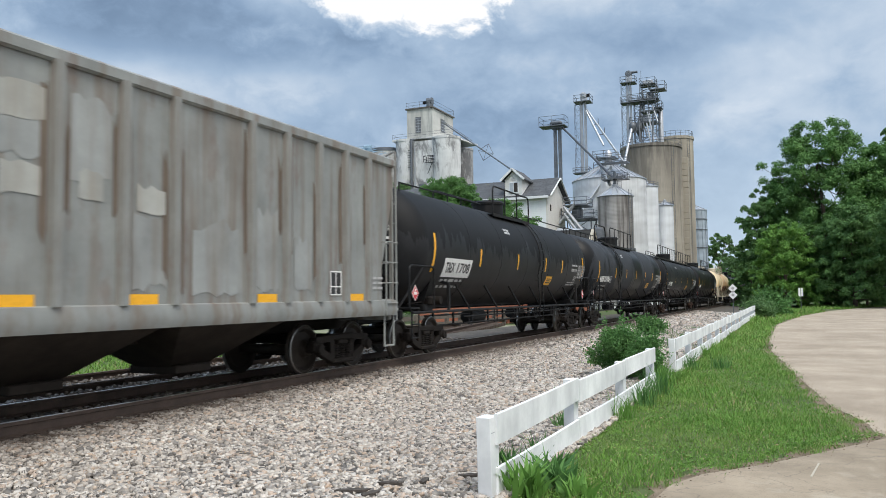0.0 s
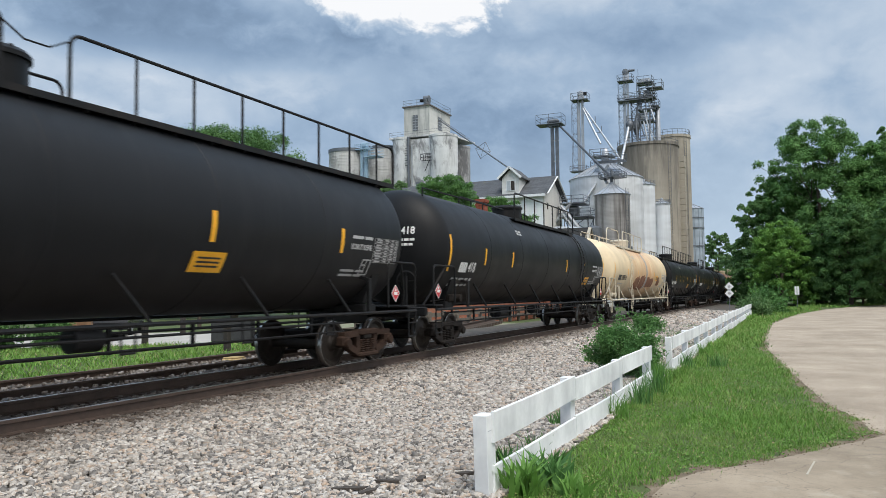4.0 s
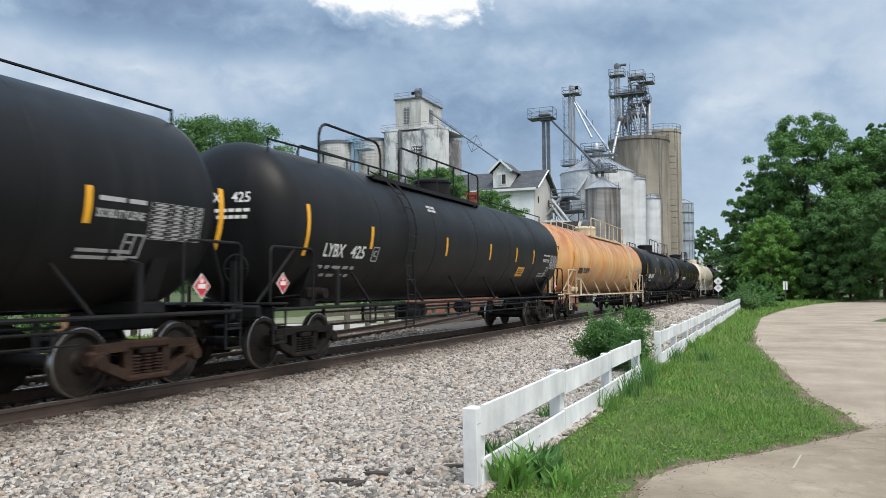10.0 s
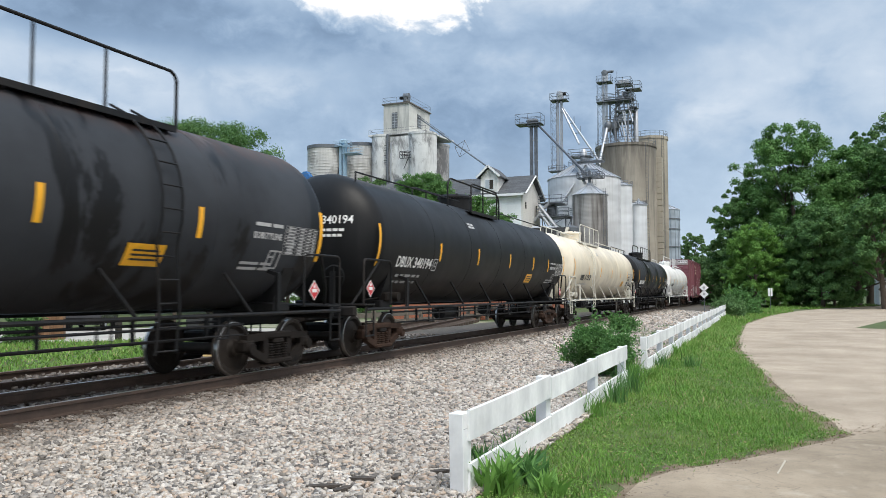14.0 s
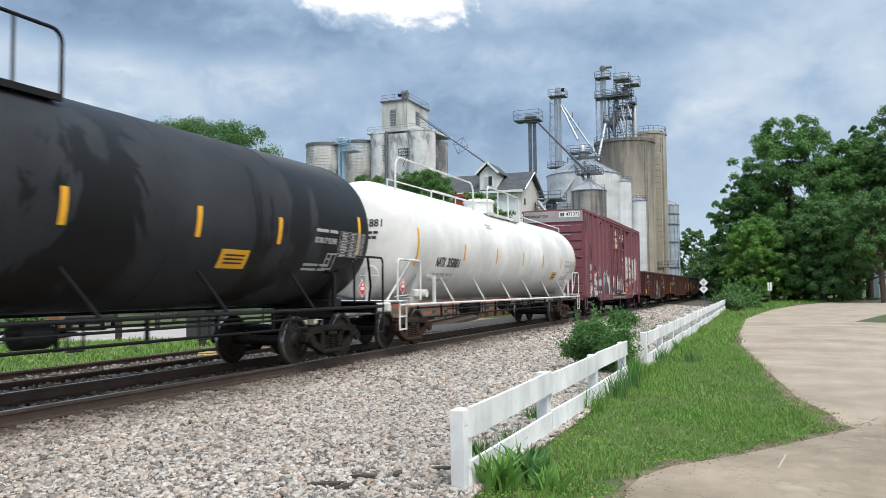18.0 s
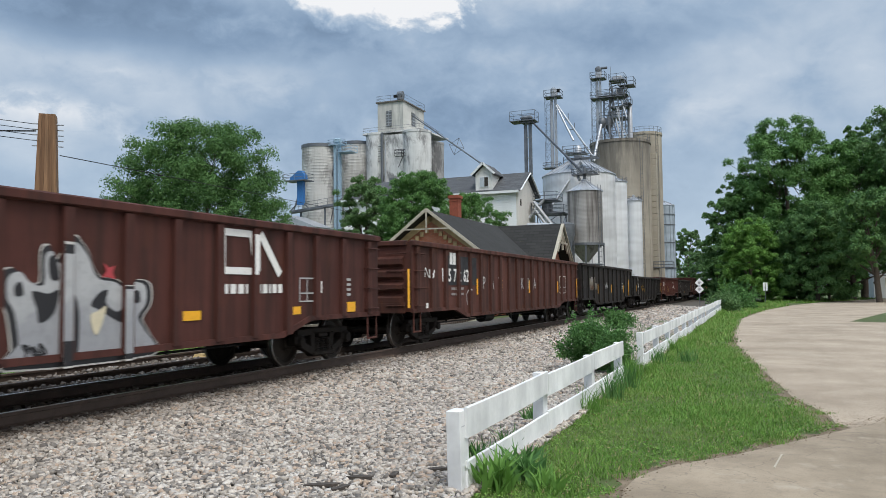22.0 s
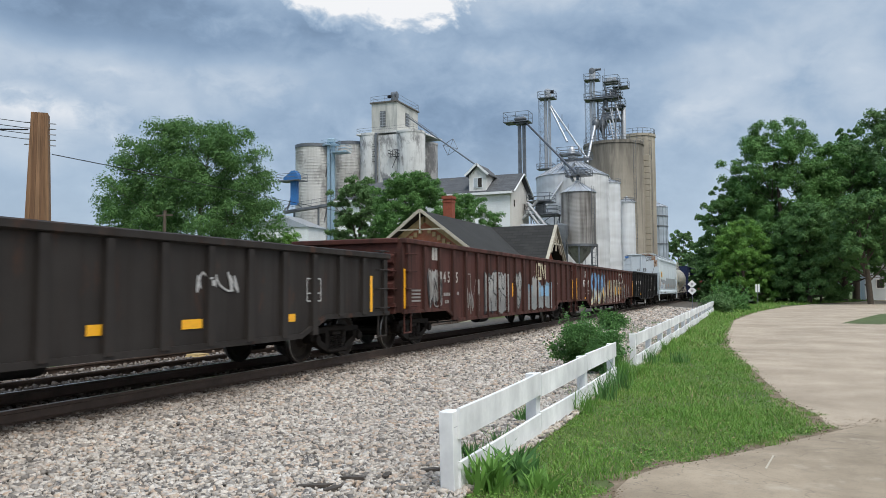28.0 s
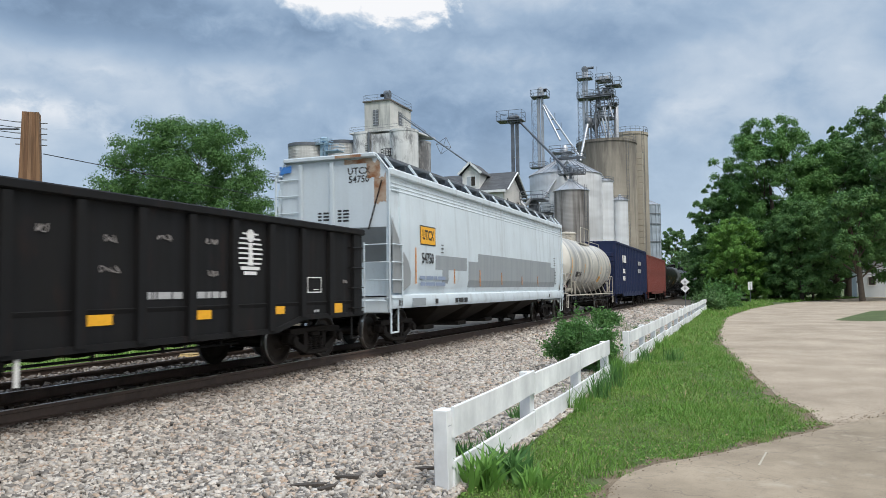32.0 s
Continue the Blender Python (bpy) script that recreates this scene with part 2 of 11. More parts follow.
# ---------------------------------------------------------------- mesh building
class Mesh:
    """Collects simple solids into one mesh."""

    def __init__(self):
        self.v, self.f, self.m, self.slot = [], [], [], 0

    def add(self, verts, faces):
        k = len(self.v)
        self.v.extend(verts)
        self.f.extend([tuple(i + k for i in f) for f in faces])
        self.m.extend([self.slot] * len(faces))
        return self

    def use(self, slot):
        """The material slot of what is added next."""
        self.slot = slot
        return self

    def box(self, x, y, z, sx, sy, sz, bevel=0.0, turn=0.0):
        """Centre and full sizes; bevel cuts the four upright edges and softens top and bottom."""
        hx, hy, hz = sx / 2, sy / 2, sz / 2
        if bevel:
            b = min(bevel, hx * 0.9, hy * 0.9, hz * 0.9)
            ring = [(hx - b, hy), (-hx + b, hy), (-hx, hy - b), (-hx, -hy + b), (-hx + b, -hy), (hx - b, -hy), (hx, -hy + b), (hx, hy - b)]
            small = [(a * (hx - b) / hx, c * (hy - b) / hy) for a, c in ring]
            v = [(a, c, -hz) for a, c in small] + [(a, c, -hz + b) for a, c in ring] + [(a, c, hz - b) for a, c in ring] + [(a, c, hz) for a, c in small]
            f = [tuple(range(7, -1, -1)), tuple(range(24, 32))]
            for k in range(3):
                f += [(k * 8 + i, k * 8 + (i + 1) % 8, k * 8 + 8 + (i + 1) % 8, k * 8 + 8 + i) for i in range(8)]
        else:
            v = [(a, c, d) for d in (-hz, hz) for a, c in ((-hx, -hy), (hx, -hy), (hx, hy), (-hx, hy))]
            f = [(3, 2, 1, 0), (4, 5, 6, 7), (0, 1, 5, 4), (1, 2, 6, 5), (2, 3, 7, 6), (3, 0, 4, 7)]
        c, s = math.cos(turn), math.sin(turn)
        return self.add([(x + c * a - s * b, y + s * a + c * b, z + d) for a, b, d in v], f)

    def prism(self, outline, a, b, axis=1):
        """An outline swept along an axis from a to b. For axis 1 the outline is (x, z), for 0 (y, z), for 2 (x, y)."""
        def at(p, d):
            return (d, *p) if axis == 0 else (p[0], d, p[1]) if axis == 1 else (*p, d)
        n = len(outline)
        v = [at(p, a) for p in outline] + [at(p, b) for p in outline]
        f = [tuple(range(n)), tuple(range(2 * n - 1, n - 1, -1))] + [(i, n + i, n + (i + 1) % n, (i + 1) % n) for i in range(n)]
        return self.add(v, f)

    def rod(self, p, q, r, r2=None, seg=8, caps=True):
        p, q = Vector(p), Vector(q)
        r2 = r if r2 is None else r2
        d = (q - p).normalized()
        u = d.cross((0, 0, 1) if abs(d.z) < 0.9 else (1, 0, 0)).normalized()
        w = d.cross(u)
        ring = [(math.cos(2 * math.pi * i / seg), math.sin(2 * math.pi * i / seg)) for i in range(seg)]
        v = [tuple(p + r * (a * u + b * w)) for a, b in ring] + [tuple(q + r2 * (a * u + b * w)) for a, b in ring]
        f = [(i, (i + 1) % seg, seg + (i + 1) % seg, seg + i) for i in range(seg)]
        if caps:
            f += [tuple(range(seg - 1, -1, -1)), tuple(range(seg, 2 * seg))]
        return self.add(v, f)

    def path(self, pts, r, seg=6):
        """A tube through points, mitred at its bends."""
        q = [Vector(pts[0])]
        for p in pts[1:]:
            if (Vector(p) - q[-1]).length > 1e-5:
                q.append(Vector(p))
        d = [(b - a).normalized() for a, b in zip(q, q[1:])]
        u = d[0].cross((0, 0, 1) if abs(d[0].z) < 0.95 else (1, 0, 0)).normalized()
        v, last = [], d[0]
        for k, p in enumerate(q):
            a, b = d[max(0, k - 1)], d[min(k, len(d) - 1)]
            u = (u - u.dot(a) * a).normalized()
            w = a.cross(u)
            cut = (a + b).normalized()
            for i in range(seg):
                t = 2 * math.pi * i / seg
                o = (u * math.cos(t) + w * math.sin(t)) * r
                o -= a * max(-2 * r, min(2 * r, o.dot(cut) / max(0.25, a.dot(cut))))
                v.append(tuple(p + o))
            turn = a.rotation_difference(b)
            u = turn @ u
        n = len(q)
        f = [(k * seg + i, k * seg + (i + 1) % seg, (k + 1) * seg + (i + 1) % seg, (k + 1) * seg + i) for k in range(n - 1) for i in range(seg)]
        f += [tuple(range(seg - 1, -1, -1)), tuple((n - 1) * seg + i for i in range(seg))]
        return self.add(v, f)

    def beam(self, p, q, w, h=None):
        """A square bar between two points."""
        h = w if h is None else h
        p, q = Vector(p), Vector(q)
        d = (q - p).normalized()
        u = d.cross((0, 0, 1) if abs(d.z) < 0.95 else (1, 0, 0)).normalized() * (w / 2)
        k = u.cross(d).normalized() * (h / 2)
        v = [tuple(c + a * u + b * k) for c in (p, q) for a, b in ((-1, -1), (1, -1), (1, 1), (-1, 1))]
        return self.add(v, [(0, 1, 2, 3), (7, 6, 5, 4), (0, 4, 5, 1), (1, 5, 6, 2), (2, 6, 7, 3), (3, 7, 4, 0)])

    def lathe(self, profile, seg=32, axis="z", at=(0, 0, 0), close=True):
        """Profile of (radius, height) turned about an axis."""
        rings = []
        for r, h in profile:
            for i in range(seg):
                a = 2 * math.pi * i / seg
                c, s = r * math.cos(a), r * math.sin(a)
                p = (c, s, h) if axis == "z" else (h, c, s) if axis == "x" else (s, h, c)
                rings.append((p[0] + at[0], p[1] + at[1], p[2] + at[2]))
        f = []
        m = len(profile)
        for k in range(m - 1):
            f += [(k * seg + i, k * seg + (i + 1) % seg, (k + 1) * seg + (i + 1) % seg, (k + 1) * seg + i) for i in range(seg)]
        if close:
            f += [tuple(range(seg - 1, -1, -1)), tuple((m - 1) * seg + i for i in range(seg))]
        return self.add(rings, f)

    def sheet(self, grid):
        """Rows of points joined into quads."""
        n = len(grid[0])
        v = [tuple(p) for row in grid for p in row]
        f = [(r * n + i, r * n + i + 1, (r + 1) * n + i + 1, (r + 1) * n + i) for r in range(len(grid) - 1) for i in range(n - 1)]
        return self.add(v, f)

    def data(self, name, mat, smooth=38):
        me = bpy.data.meshes.new(name)
        me.from_pydata([tuple(p) for p in self.v], [], self.f)
        for x in mat if isinstance(mat, tuple) else (mat,):
            me.materials.append(x)
        if any(self.m):
            me.polygons.foreach_set("material_index", self.m)
        bm = bmesh.new()
        bm.from_mesh(me)
        bmesh.ops.recalc_face_normals(bm, faces=bm.faces)
        bm.to_mesh(me)
        bm.free()
        if smooth:
            me.shade_smooth()
            me.set_sharp_from_angle(angle=radians(smooth))
        return me


SHARED = {}


def part(name, mesh, mat, parent=None, label="", at=None, smooth=38):
    """Links a mesh as one object, under a thing or a part."""
    me = mesh if isinstance(mesh, bpy.types.Mesh) else mesh.data(name, mat, smooth)
    ob = new(name, me)
    if parent is not None:
        ob.parent = parent
    if at is not None:
        ob.matrix_basis = at
    if label:
        tagged(ob, label)
    return ob


def shared(key, make, mat, smooth=38):
    if key not in SHARED:
        SHARED[key] = make().data(key, mat, smooth)
    return SHARED[key]


def thing(name, label, category, group="", at=None):
    ob = new(name)
    ob.empty_display_size = 0.3
    if at is not None:
        ob.matrix_basis = at
    return tagged(ob, label, category, group)


def setting(name, mesh, mat, label, category, at=None, smooth=38):
    return tagged(part(name, mesh, mat, None, "", at, smooth), label, category, "", "structure")


# ---------------------------------------------------------------- ground, ballast, drive
def bed_height(x, y):
    """Top of the ballast across the track."""
    a = abs(x)
    if x > 0:
        z = -0.20 if a < 1.25 else -0.20 - 0.15 * min(1, (a - 1.25) / 2.0) - 0.07 * max(0, min(1, (a - 3.25) / 3.3))
    else:
        z = -0.20 if a < 4.6 else -0.20 - 0.22 * min(1, (a - 4.6) / 1.5)
    return z


def build_ground():
    m = Mesh()
    xs = [-3000, -900, -300, -120, -60, -30, -14, -7, 0, 7, 14, 24, 40, 80, 200, 700, 3000]
    ys = [-3000, -700, -200, -60, -20, 0, 10, 20, 35, 55, 80, 120, 180, 300, 600, 1200, 3000]
    m.sheet([[(x, y, GROUND) for x in xs] for y in ys])
    setting("ground", m, soil_mat("grassy_soil", (0.055, 0.075, 0.02), (0.085, 0.125, 0.032)), "short green grass and soil all round the tracks", "ground")
    b = Mesh()
    xs = [-6.6, -6.0, -5.0, -4.6, -3.5, -2.4, -1.25, 0, 1.25, 1.9, 2.6, 3.25, 4.4, 5.5, 6.5, 6.9]
    ys = [-90, -30, -10] + [i * 1.0 for i in range(-4, 60)] + [70, 90, 130, 200, 320, 500, 700]
    rnd = random.Random(4)
    b.sheet([[(x, y, (bed_height(x, y) + rnd.uniform(-0.02, 0.01)) if -6.5 < x < 6.7 else GROUND - 0.03) for x in xs] for y in ys])
    # grit coloured dark: it paints the shade in the gaps between stones
    setting("ballast_bed", b, soil_mat("gap_shade_grit", (0.055, 0.048, 0.040), (0.12, 0.106, 0.09), 3.0), "pale crushed limestone bed under the tracks", "ballast")


build_ground()

# numbers for edges of the gravel drive and of the concrete apron
DRIVE = [(10.11, 11.6), (10.05, 12.6), (9.67, 14.3), (9.16, 19.6), (8.5, 27.2), (8.28, 34), (8.31, 49), (9.7, 67), (12.4, 85), (16.0, 100), (27.4, 130), (60, 150), (90, 150), (90, 4), (10.9, 4), (10.8, 11)]
APRON = [(8.1, 6.2), (7.98, 7.3), (8.03, 7.84), (8.27, 8.43), (8.85, 9.15), (9.51, 10.2), (10.07, 11.1), (10.81, 12.3), (14.5, 17.5), (30, 30), (30, -12), (8.6, -12)]


@cached
def drive_mat():
    """Packed gravel: tan, with wheel tracks, damp and dusty stretches."""
    s = Shader("pale_gravel_drive", 0.95)
    c = s.mix(s.ramp(s.noise(0.45, 6, 0.65), (0.36, 0.0), (0.66, 1.0)), (0.31, 0.25, 0.185), (0.49, 0.405, 0.31))
    track = s.noise(1.0, 3, 0.55, stretch=(1.2, 0.22, 1), distortion=1.2)
    c = s.mix(s.math("MULTIPLY", s.ramp(track, (0.50, 0.0), (0.64, 1.0)), 0.16), c, (0.24, 0.195, 0.14))
    c = s.mix(s.math("MULTIPLY", s.ramp(track, (0.30, 1.0), (0.42, 0.0)), 0.15), c, (0.50, 0.435, 0.34))
    grit = s.noise(38, 4, 0.75)
    c = s.mix(s.math("MULTIPLY", s.ramp(grit, (0.45, 0.0), (0.66, 1.0)), 0.65), c, (0.13, 0.1, 0.072))
    c = s.mix(s.math("MULTIPLY", s.ramp(s.noise(70, 2, 0.5), (0.62, 0.0), (0.68, 1.0)), 0.6), c, (0.5, 0.45, 0.38))
    s.bump(grit, 0.6, 0.012)
    return s.done(c)


@cached
def apron_mat():
    """Old concrete: tan, blotched, with fine cracks and small pits."""
    s = Shader("worn_concrete", 0.9)
    c = s.mix(s.ramp(s.noise(0.8, 6, 0.65), (0.34, 0.0), (0.68, 1.0)), (0.20, 0.159, 0.11), (0.36, 0.292, 0.212))
    c = s.mix(s.math("MULTIPLY", s.ramp(s.noise(4.5, 5, 0.7), (0.52, 0.0), (0.7, 1.0)), 0.35), c, (0.15, 0.12, 0.09))
    v = s.n.new("ShaderNodeTexVoronoi")
    v.feature = "DISTANCE_TO_EDGE"
    v.inputs["Scale"].default_value = 0.55
    wob = s.n.new("ShaderNodeVectorMath")
    wob.operation = "ADD"
    w = s.n.new("ShaderNodeTexNoise")
    w.inputs["Scale"].default_value, w.inputs["Detail"].default_value = 2.5, 5
    s.l.new(s.co, w.inputs["Vector"])
    s.l.new(s.co, wob.inputs[0])
    s.l.new(w.outputs[1], wob.inputs[1])
    s.l.new(wob.outputs[0], v.inputs["Vector"])
    c = s.mix(s.math("MULTIPLY", s.ramp(v.outputs["Distance"], (0.0, 1.0), (0.008, 0.0)), 0.55), c, (0.09, 0.075, 0.06))
    pit = s.noise(60, 3, 0.7)
    c = s.mix(s.math("MULTIPLY", s.ramp(pit, (0.55, 0.0), (0.7, 1.0)), 0.55), c, (0.12, 0.1, 0.08))
    c = s.mix(s.math("MULTIPLY", s.ramp(s.noise(2.2, 6, 0.7), (0.56, 0.0), (0.72, 1.0)), 0.5), c, (0.45, 0.40, 0.32))
    s.bump(pit, 0.35, 0.006)
    return s.done(c)


def grown(outline, out, seed):
    """An outline pushed outwards by an uneven amount."""
    rnd = random.Random(seed)
    dense = []
    for (a, b), (c, d) in zip(outline, outline[1:] + outline[:1]):
        n = max(1, min(14, int(math.hypot(c - a, d - b) / 0.22)))
        dense += [(a + (c - a) * k / n, b + (d - b) * k / n) for k in range(n)]
    area = sum(a * d - c * b for (a, b), (c, d) in zip(dense, dense[1:] + dense[:1]))
    res, n = [], len(dense)
    for k, (a, b) in enumerate(dense):
        p, q = dense[k - 1], dense[(k + 1) % n]
        dx, dy = q[0] - p[0], q[1] - p[1]
        L = math.hypot(dx, dy) or 1
        f = out * rnd.uniform(0.3, 1.4) * (1 if area > 0 else -1)
        res.append((a + dy / L * f, b - dx / L * f))
    return res


def build_drive():
    earth = soil_mat("dry_brown_earth", (0.11, 0.08, 0.05), (0.27, 0.21, 0.145), 4.0)
    setting("earth_edge_1", Mesh().prism(grown(APRON, 0.24, 3), GROUND - 0.09, GROUND + 0.004, 2), earth, "dry brown earth along the apron's edge", "bare earth")
    setting("earth_edge_2", Mesh().prism(grown(DRIVE, 0.26, 5), GROUND - 0.095, GROUND + 0.002, 2), earth, "dry brown earth along the drive's edge", "bare earth")
    setting("chalk_mark", Mesh().prism([(9.265, 8.68), (9.285, 8.675), (9.372, 9.37), (9.355, 9.385)], GROUND + 0.018, GROUND + 0.0235, 2), glow_free("pale_chalk", (0.42, 0.37, 0.29)), "pale scrape mark on the concrete apron", "mark")
    d = Mesh()
    d.prism(DRIVE, GROUND - 0.06, GROUND + 0.008, 2)
    setting("gravel_drive", d, drive_mat(), "pale tan packed gravel drive curving past the lawn", "drive")
    a = Mesh()
    a.prism(APRON, GROUND - 0.08, GROUND + 0.02, 2)
    setting("concrete_apron", a, apron_mat(), "worn tan concrete apron with a chalk mark", "pavement")
    i = Mesh()
    i.prism([(13.6, 45.6), (17.6, 62), (30, 75), (30, 55), (15.2, 44.4)], GROUND - 0.05, GROUND + 0.012, 2)
    setting("grass_island", i, soil_mat("grassy_soil", (0.055, 0.075, 0.02), (0.085, 0.125, 0.032)), "strip of grass in the gravel drive", "lawn")


build_drive()


def rail_shape(x):
    return [(x - 0.07, -0.18), (x + 0.07, -0.18), (x + 0.07, -0.165), (x + 0.012, -0.145), (x + 0.012, -0.05), (x + 0.036, -0.04), (x + 0.036, -0.006), (x + 0.028, 0.0), (x - 0.028, 0.0), (x - 0.036, -0.006), (x - 0.036, -0.04), (x - 0.012, -0.05), (x - 0.012, -0.145), (x - 0.07, -0.165)]


RAILMAT = plain("rusty_rail_steel", (0.075, 0.05, 0.038), 0.7, vary=0.3, scale=3)
TIEMAT = plain("old_timber_tie", (0.075, 0.055, 0.042), 0.9, vary=0.4, scale=5, bump=0.4)


def siding_x(y):
    """Middle of the second track, which bends away."""
    return -3.2 - 0.0045 * max(0.0, y - 8) ** 2 if y < 30 else -3.2 - 0.0045 * 22 ** 2 - 0.198 * (y - 30)


def build_tracks():
    main = thing("railway_track", "main line steel rails on timber ties in ballast", "railway track")
    main["kind"] = "structure"
    for x in (-0.753, 0.753):
        part("rail", Mesh().prism(rail_shape(x), -90, 650), RAILMAT, main, "rusty steel rail")
        part("rail_head", Mesh().box(x, 280, 0.002, 0.05, 740, 0.006), TREAD, main, "bright worn rail head")
    tie = shared("tie", lambda: Mesh().box(0, 0, 0, 2.6, 0.22, 0.18, 0.01), TIEMAT)
    for k in range(140):
        part("tie", tie, TIEMAT, main, "", pose(random.uniform(-0.04, 0.04), -6 + k * 0.53, -0.265 + random.uniform(-0.01, 0.008), 0, 0, random.uniform(-1, 1)))
    plate = shared("tie_plate", lambda: Mesh().box(0, 0, 0, 0.34, 0.19, 0.02), RAILMAT)
    for k in range(60):
        for x in (-0.753, 0.753):
            part("tie_plate", plate, RAILMAT, main, "", pose(x, -6 + k * 0.53, -0.172))
    side = thing("railway_siding", "rusty second track bending away from the main line", "railway track")
    side["kind"] = "structure"
    for o in (-0.753, 0.753):
        m = Mesh()
        ys = [-60, -20, 0] + list(range(4, 60, 2))
        prof = rail_shape(0)
        grid = [[(siding_x(y) + o + px, y, pz - 0.06) for px, pz in prof + prof[:1]] for y in ys]
        m.sheet(grid)
        part("rail", m, RAILMAT, side, "rusty steel rail")
    for k in range(90):
        y = -4 + k * 0.56
        part("tie", tie, TIEMAT, side, "", pose(siding_x(y), y, -0.33, 0, 0, math.degrees(0.009 * max(0, min(22, y - 8)))))


build_tracks()

# ---------------------------------------------------------------- the train: trucks, couplers, lettering
def truck_meshes():
    def side_frame():
        m = Mesh()
        for s in (-1, 1):
            m.box(0, s * 0.875, 0.50, 0.20, 0.30, 0.22, 0.04)            # journal box
            m.beam((0, s * 0.95, 0.62), (0, s * 0.36, 0.64), 0.15, 0.12)
            m.beam((0, s * 0.80, 0.42), (0, s * 0.36, 0.24), 0.14, 0.13)
            m.beam((0, s * 0.37, 0.66), (0, s * 0.33, 0.20), 0.15, 0.10)
            m.rod((0.10, s * 0.889, 0.46), (0.16, s * 0.889, 0.46), 0.105, 0.09, 14)
        m.box(0, 0, 0.655, 0.16, 0.86, 0.13, 0.03)
        m.box(0, 0, 0.20, 0.22, 0.82, 0.10, 0.03)
        return m

    def springs():
        prof = []
        for k in range(6):
            z = 0.25 + k * 0.045
            prof += [(0.07, z), (0.095, z + 0.012), (0.095, z + 0.022), (0.07, z + 0.034)]
        return Mesh().lathe(prof, 12)

    def bolster():
        m = Mesh()
        m.box(0, 0, 0.60, 1.9, 0.40, 0.20, 0.04)
        m.box(0, 0, 0.73, 0.5, 0.5, 0.10, 0.03)
        for s in (-1, 1):
            m.box(s * 0.93, 0, 0.555, 0.34, 0.34, 0.09, 0.02)
            m.beam((-0.62, s * 0.42, 0.36), (0.62, s * 0.42, 0.36), 0.09, 0.12)   # brake beams
            m.box(0.745, s * 0.41, 0.42, 0.09, 0.07, 0.30, 0.02)
            m.box(-0.745, s * 0.41, 0.42, 0.09, 0.07, 0.30, 0.02)
        m.beam((0.2, -0.42, 0.4), (-0.1, 0.42, 0.5), 0.05, 0.1)
        return m

    def wheelset():
        half = [(0.085, 1.0), (0.085, 0.86), (0.13, 0.85), (0.14, 0.80), (0.17, 0.765), (0.33, 0.735), (0.375, 0.775), (0.385, 0.79), (0.445, 0.79), (0.457, 0.785), (0.46, 0.725),
                (0.482, 0.70), (0.482, 0.685), (0.44, 0.675), (0.38, 0.675), (0.35, 0.70), (0.15, 0.70), (0.09, 0.66)]
        prof = half + [(r, -h) for r, h in reversed(half)]
        m = Mesh().lathe(prof, 36, "x")
        for k in (8, 9, len(prof) - 10, len(prof) - 11):
            m.m[k * 36:(k + 1) * 36] = [1] * 36
        return m

    return {"side_frame": side_frame(), "spring": springs(), "bolster": bolster(), "wheelset": wheelset()}


TRUCK = truck_meshes()
WHEELS = []          # (wheelset, car's start) for motions()
CARS = []            # (car, place along the train)


def add_truck(car, y, s0, rusty):
    frame_mat = RUSTY if rusty else IRON
    tag = "rusty" if rusty else "dark"
    truck = part("truck", shared("bolster", lambda: TRUCK["bolster"], IRON), IRON, car, "", pose(0, y, 0))
    for x, turn in ((1.02, 0), (-1.02, 180)):
        part("side_frame", shared("side_frame_" + tag, lambda: TRUCK["side_frame"], frame_mat), frame_mat, truck, tag + " cast steel side frame", pose(x, 0, 0, 0, 0, turn))
        for dy in (-0.21, 0.0, 0.21) if x > 0 else ():
            part("spring", shared("spring_" + tag, lambda: TRUCK["spring"], frame_mat), frame_mat, truck, "", pose(x, dy, 0))
    for dy in (-0.889, 0.889):
        w = part("wheelset", shared("wheelset", lambda: TRUCK["wheelset"], (WHEEL, TREAD)), WHEEL, truck, "steel wheels with bright treads", pose(0, dy, 0.457))
        WHEELS.append((w, dy, s0 + y + dy))
    return truck


def coupler_mesh():
    m = Mesh()
    m.box(0, 0, 0.86, 0.16, 0.7, 0.16, 0.03)
    m.box(0.02, 0.38, 0.86, 0.26, 0.26, 0.26, 0.06)
    m.box(0.10, 0.5, 0.86, 0.1, 0.16, 0.25, 0.04)
    m.path([(0.28, 0.05, 0.84), (0.30, 0.30, 0.66), (0.26, 0.5, 0.5), (0.16, 0.66, 0.56)], 0.022)
    m.path([(0.05, -0.1, 0.98), (0.9, -0.15, 0.98), (1.35, -0.15, 0.9)], 0.014)
    return m


def add_couplers(car, end):
    for s in (1, -1):
        part("coupler", shared("coupler", coupler_mesh, IRON), IRON, car, "", pose(0, s * (end - 0.05), 0, 0, 0, 0 if s > 0 else 180))


def flat_text(body, size, squeeze=1.0, bold=0.0):
    """Letters as a thin mesh, from the built-in font: x along, y up, middle at the origin."""
    key = ("text", body, size, squeeze, bold)
    if key not in SHARED:
        cu = bpy.data.curves.new("letters", "FONT")
        cu.body, cu.size, cu.align_x, cu.align_y = body, size * 1.37, "CENTER", "CENTER"
        cu.extrude, cu.offset, cu.resolution_u = 0.002, bold, 2
        ob = bpy.data.objects.new("letters", cu)
        scene.collection.objects.link(ob)
        me = bpy.data.meshes.new_from_object(ob.evaluated_get(bpy.context.evaluated_depsgraph_get()))
        bpy.data.objects.remove(ob)
        me.transform(Matrix.Diagonal((squeeze, 1, 1, 1)))
        SHARED[key] = me
    return SHARED[key]


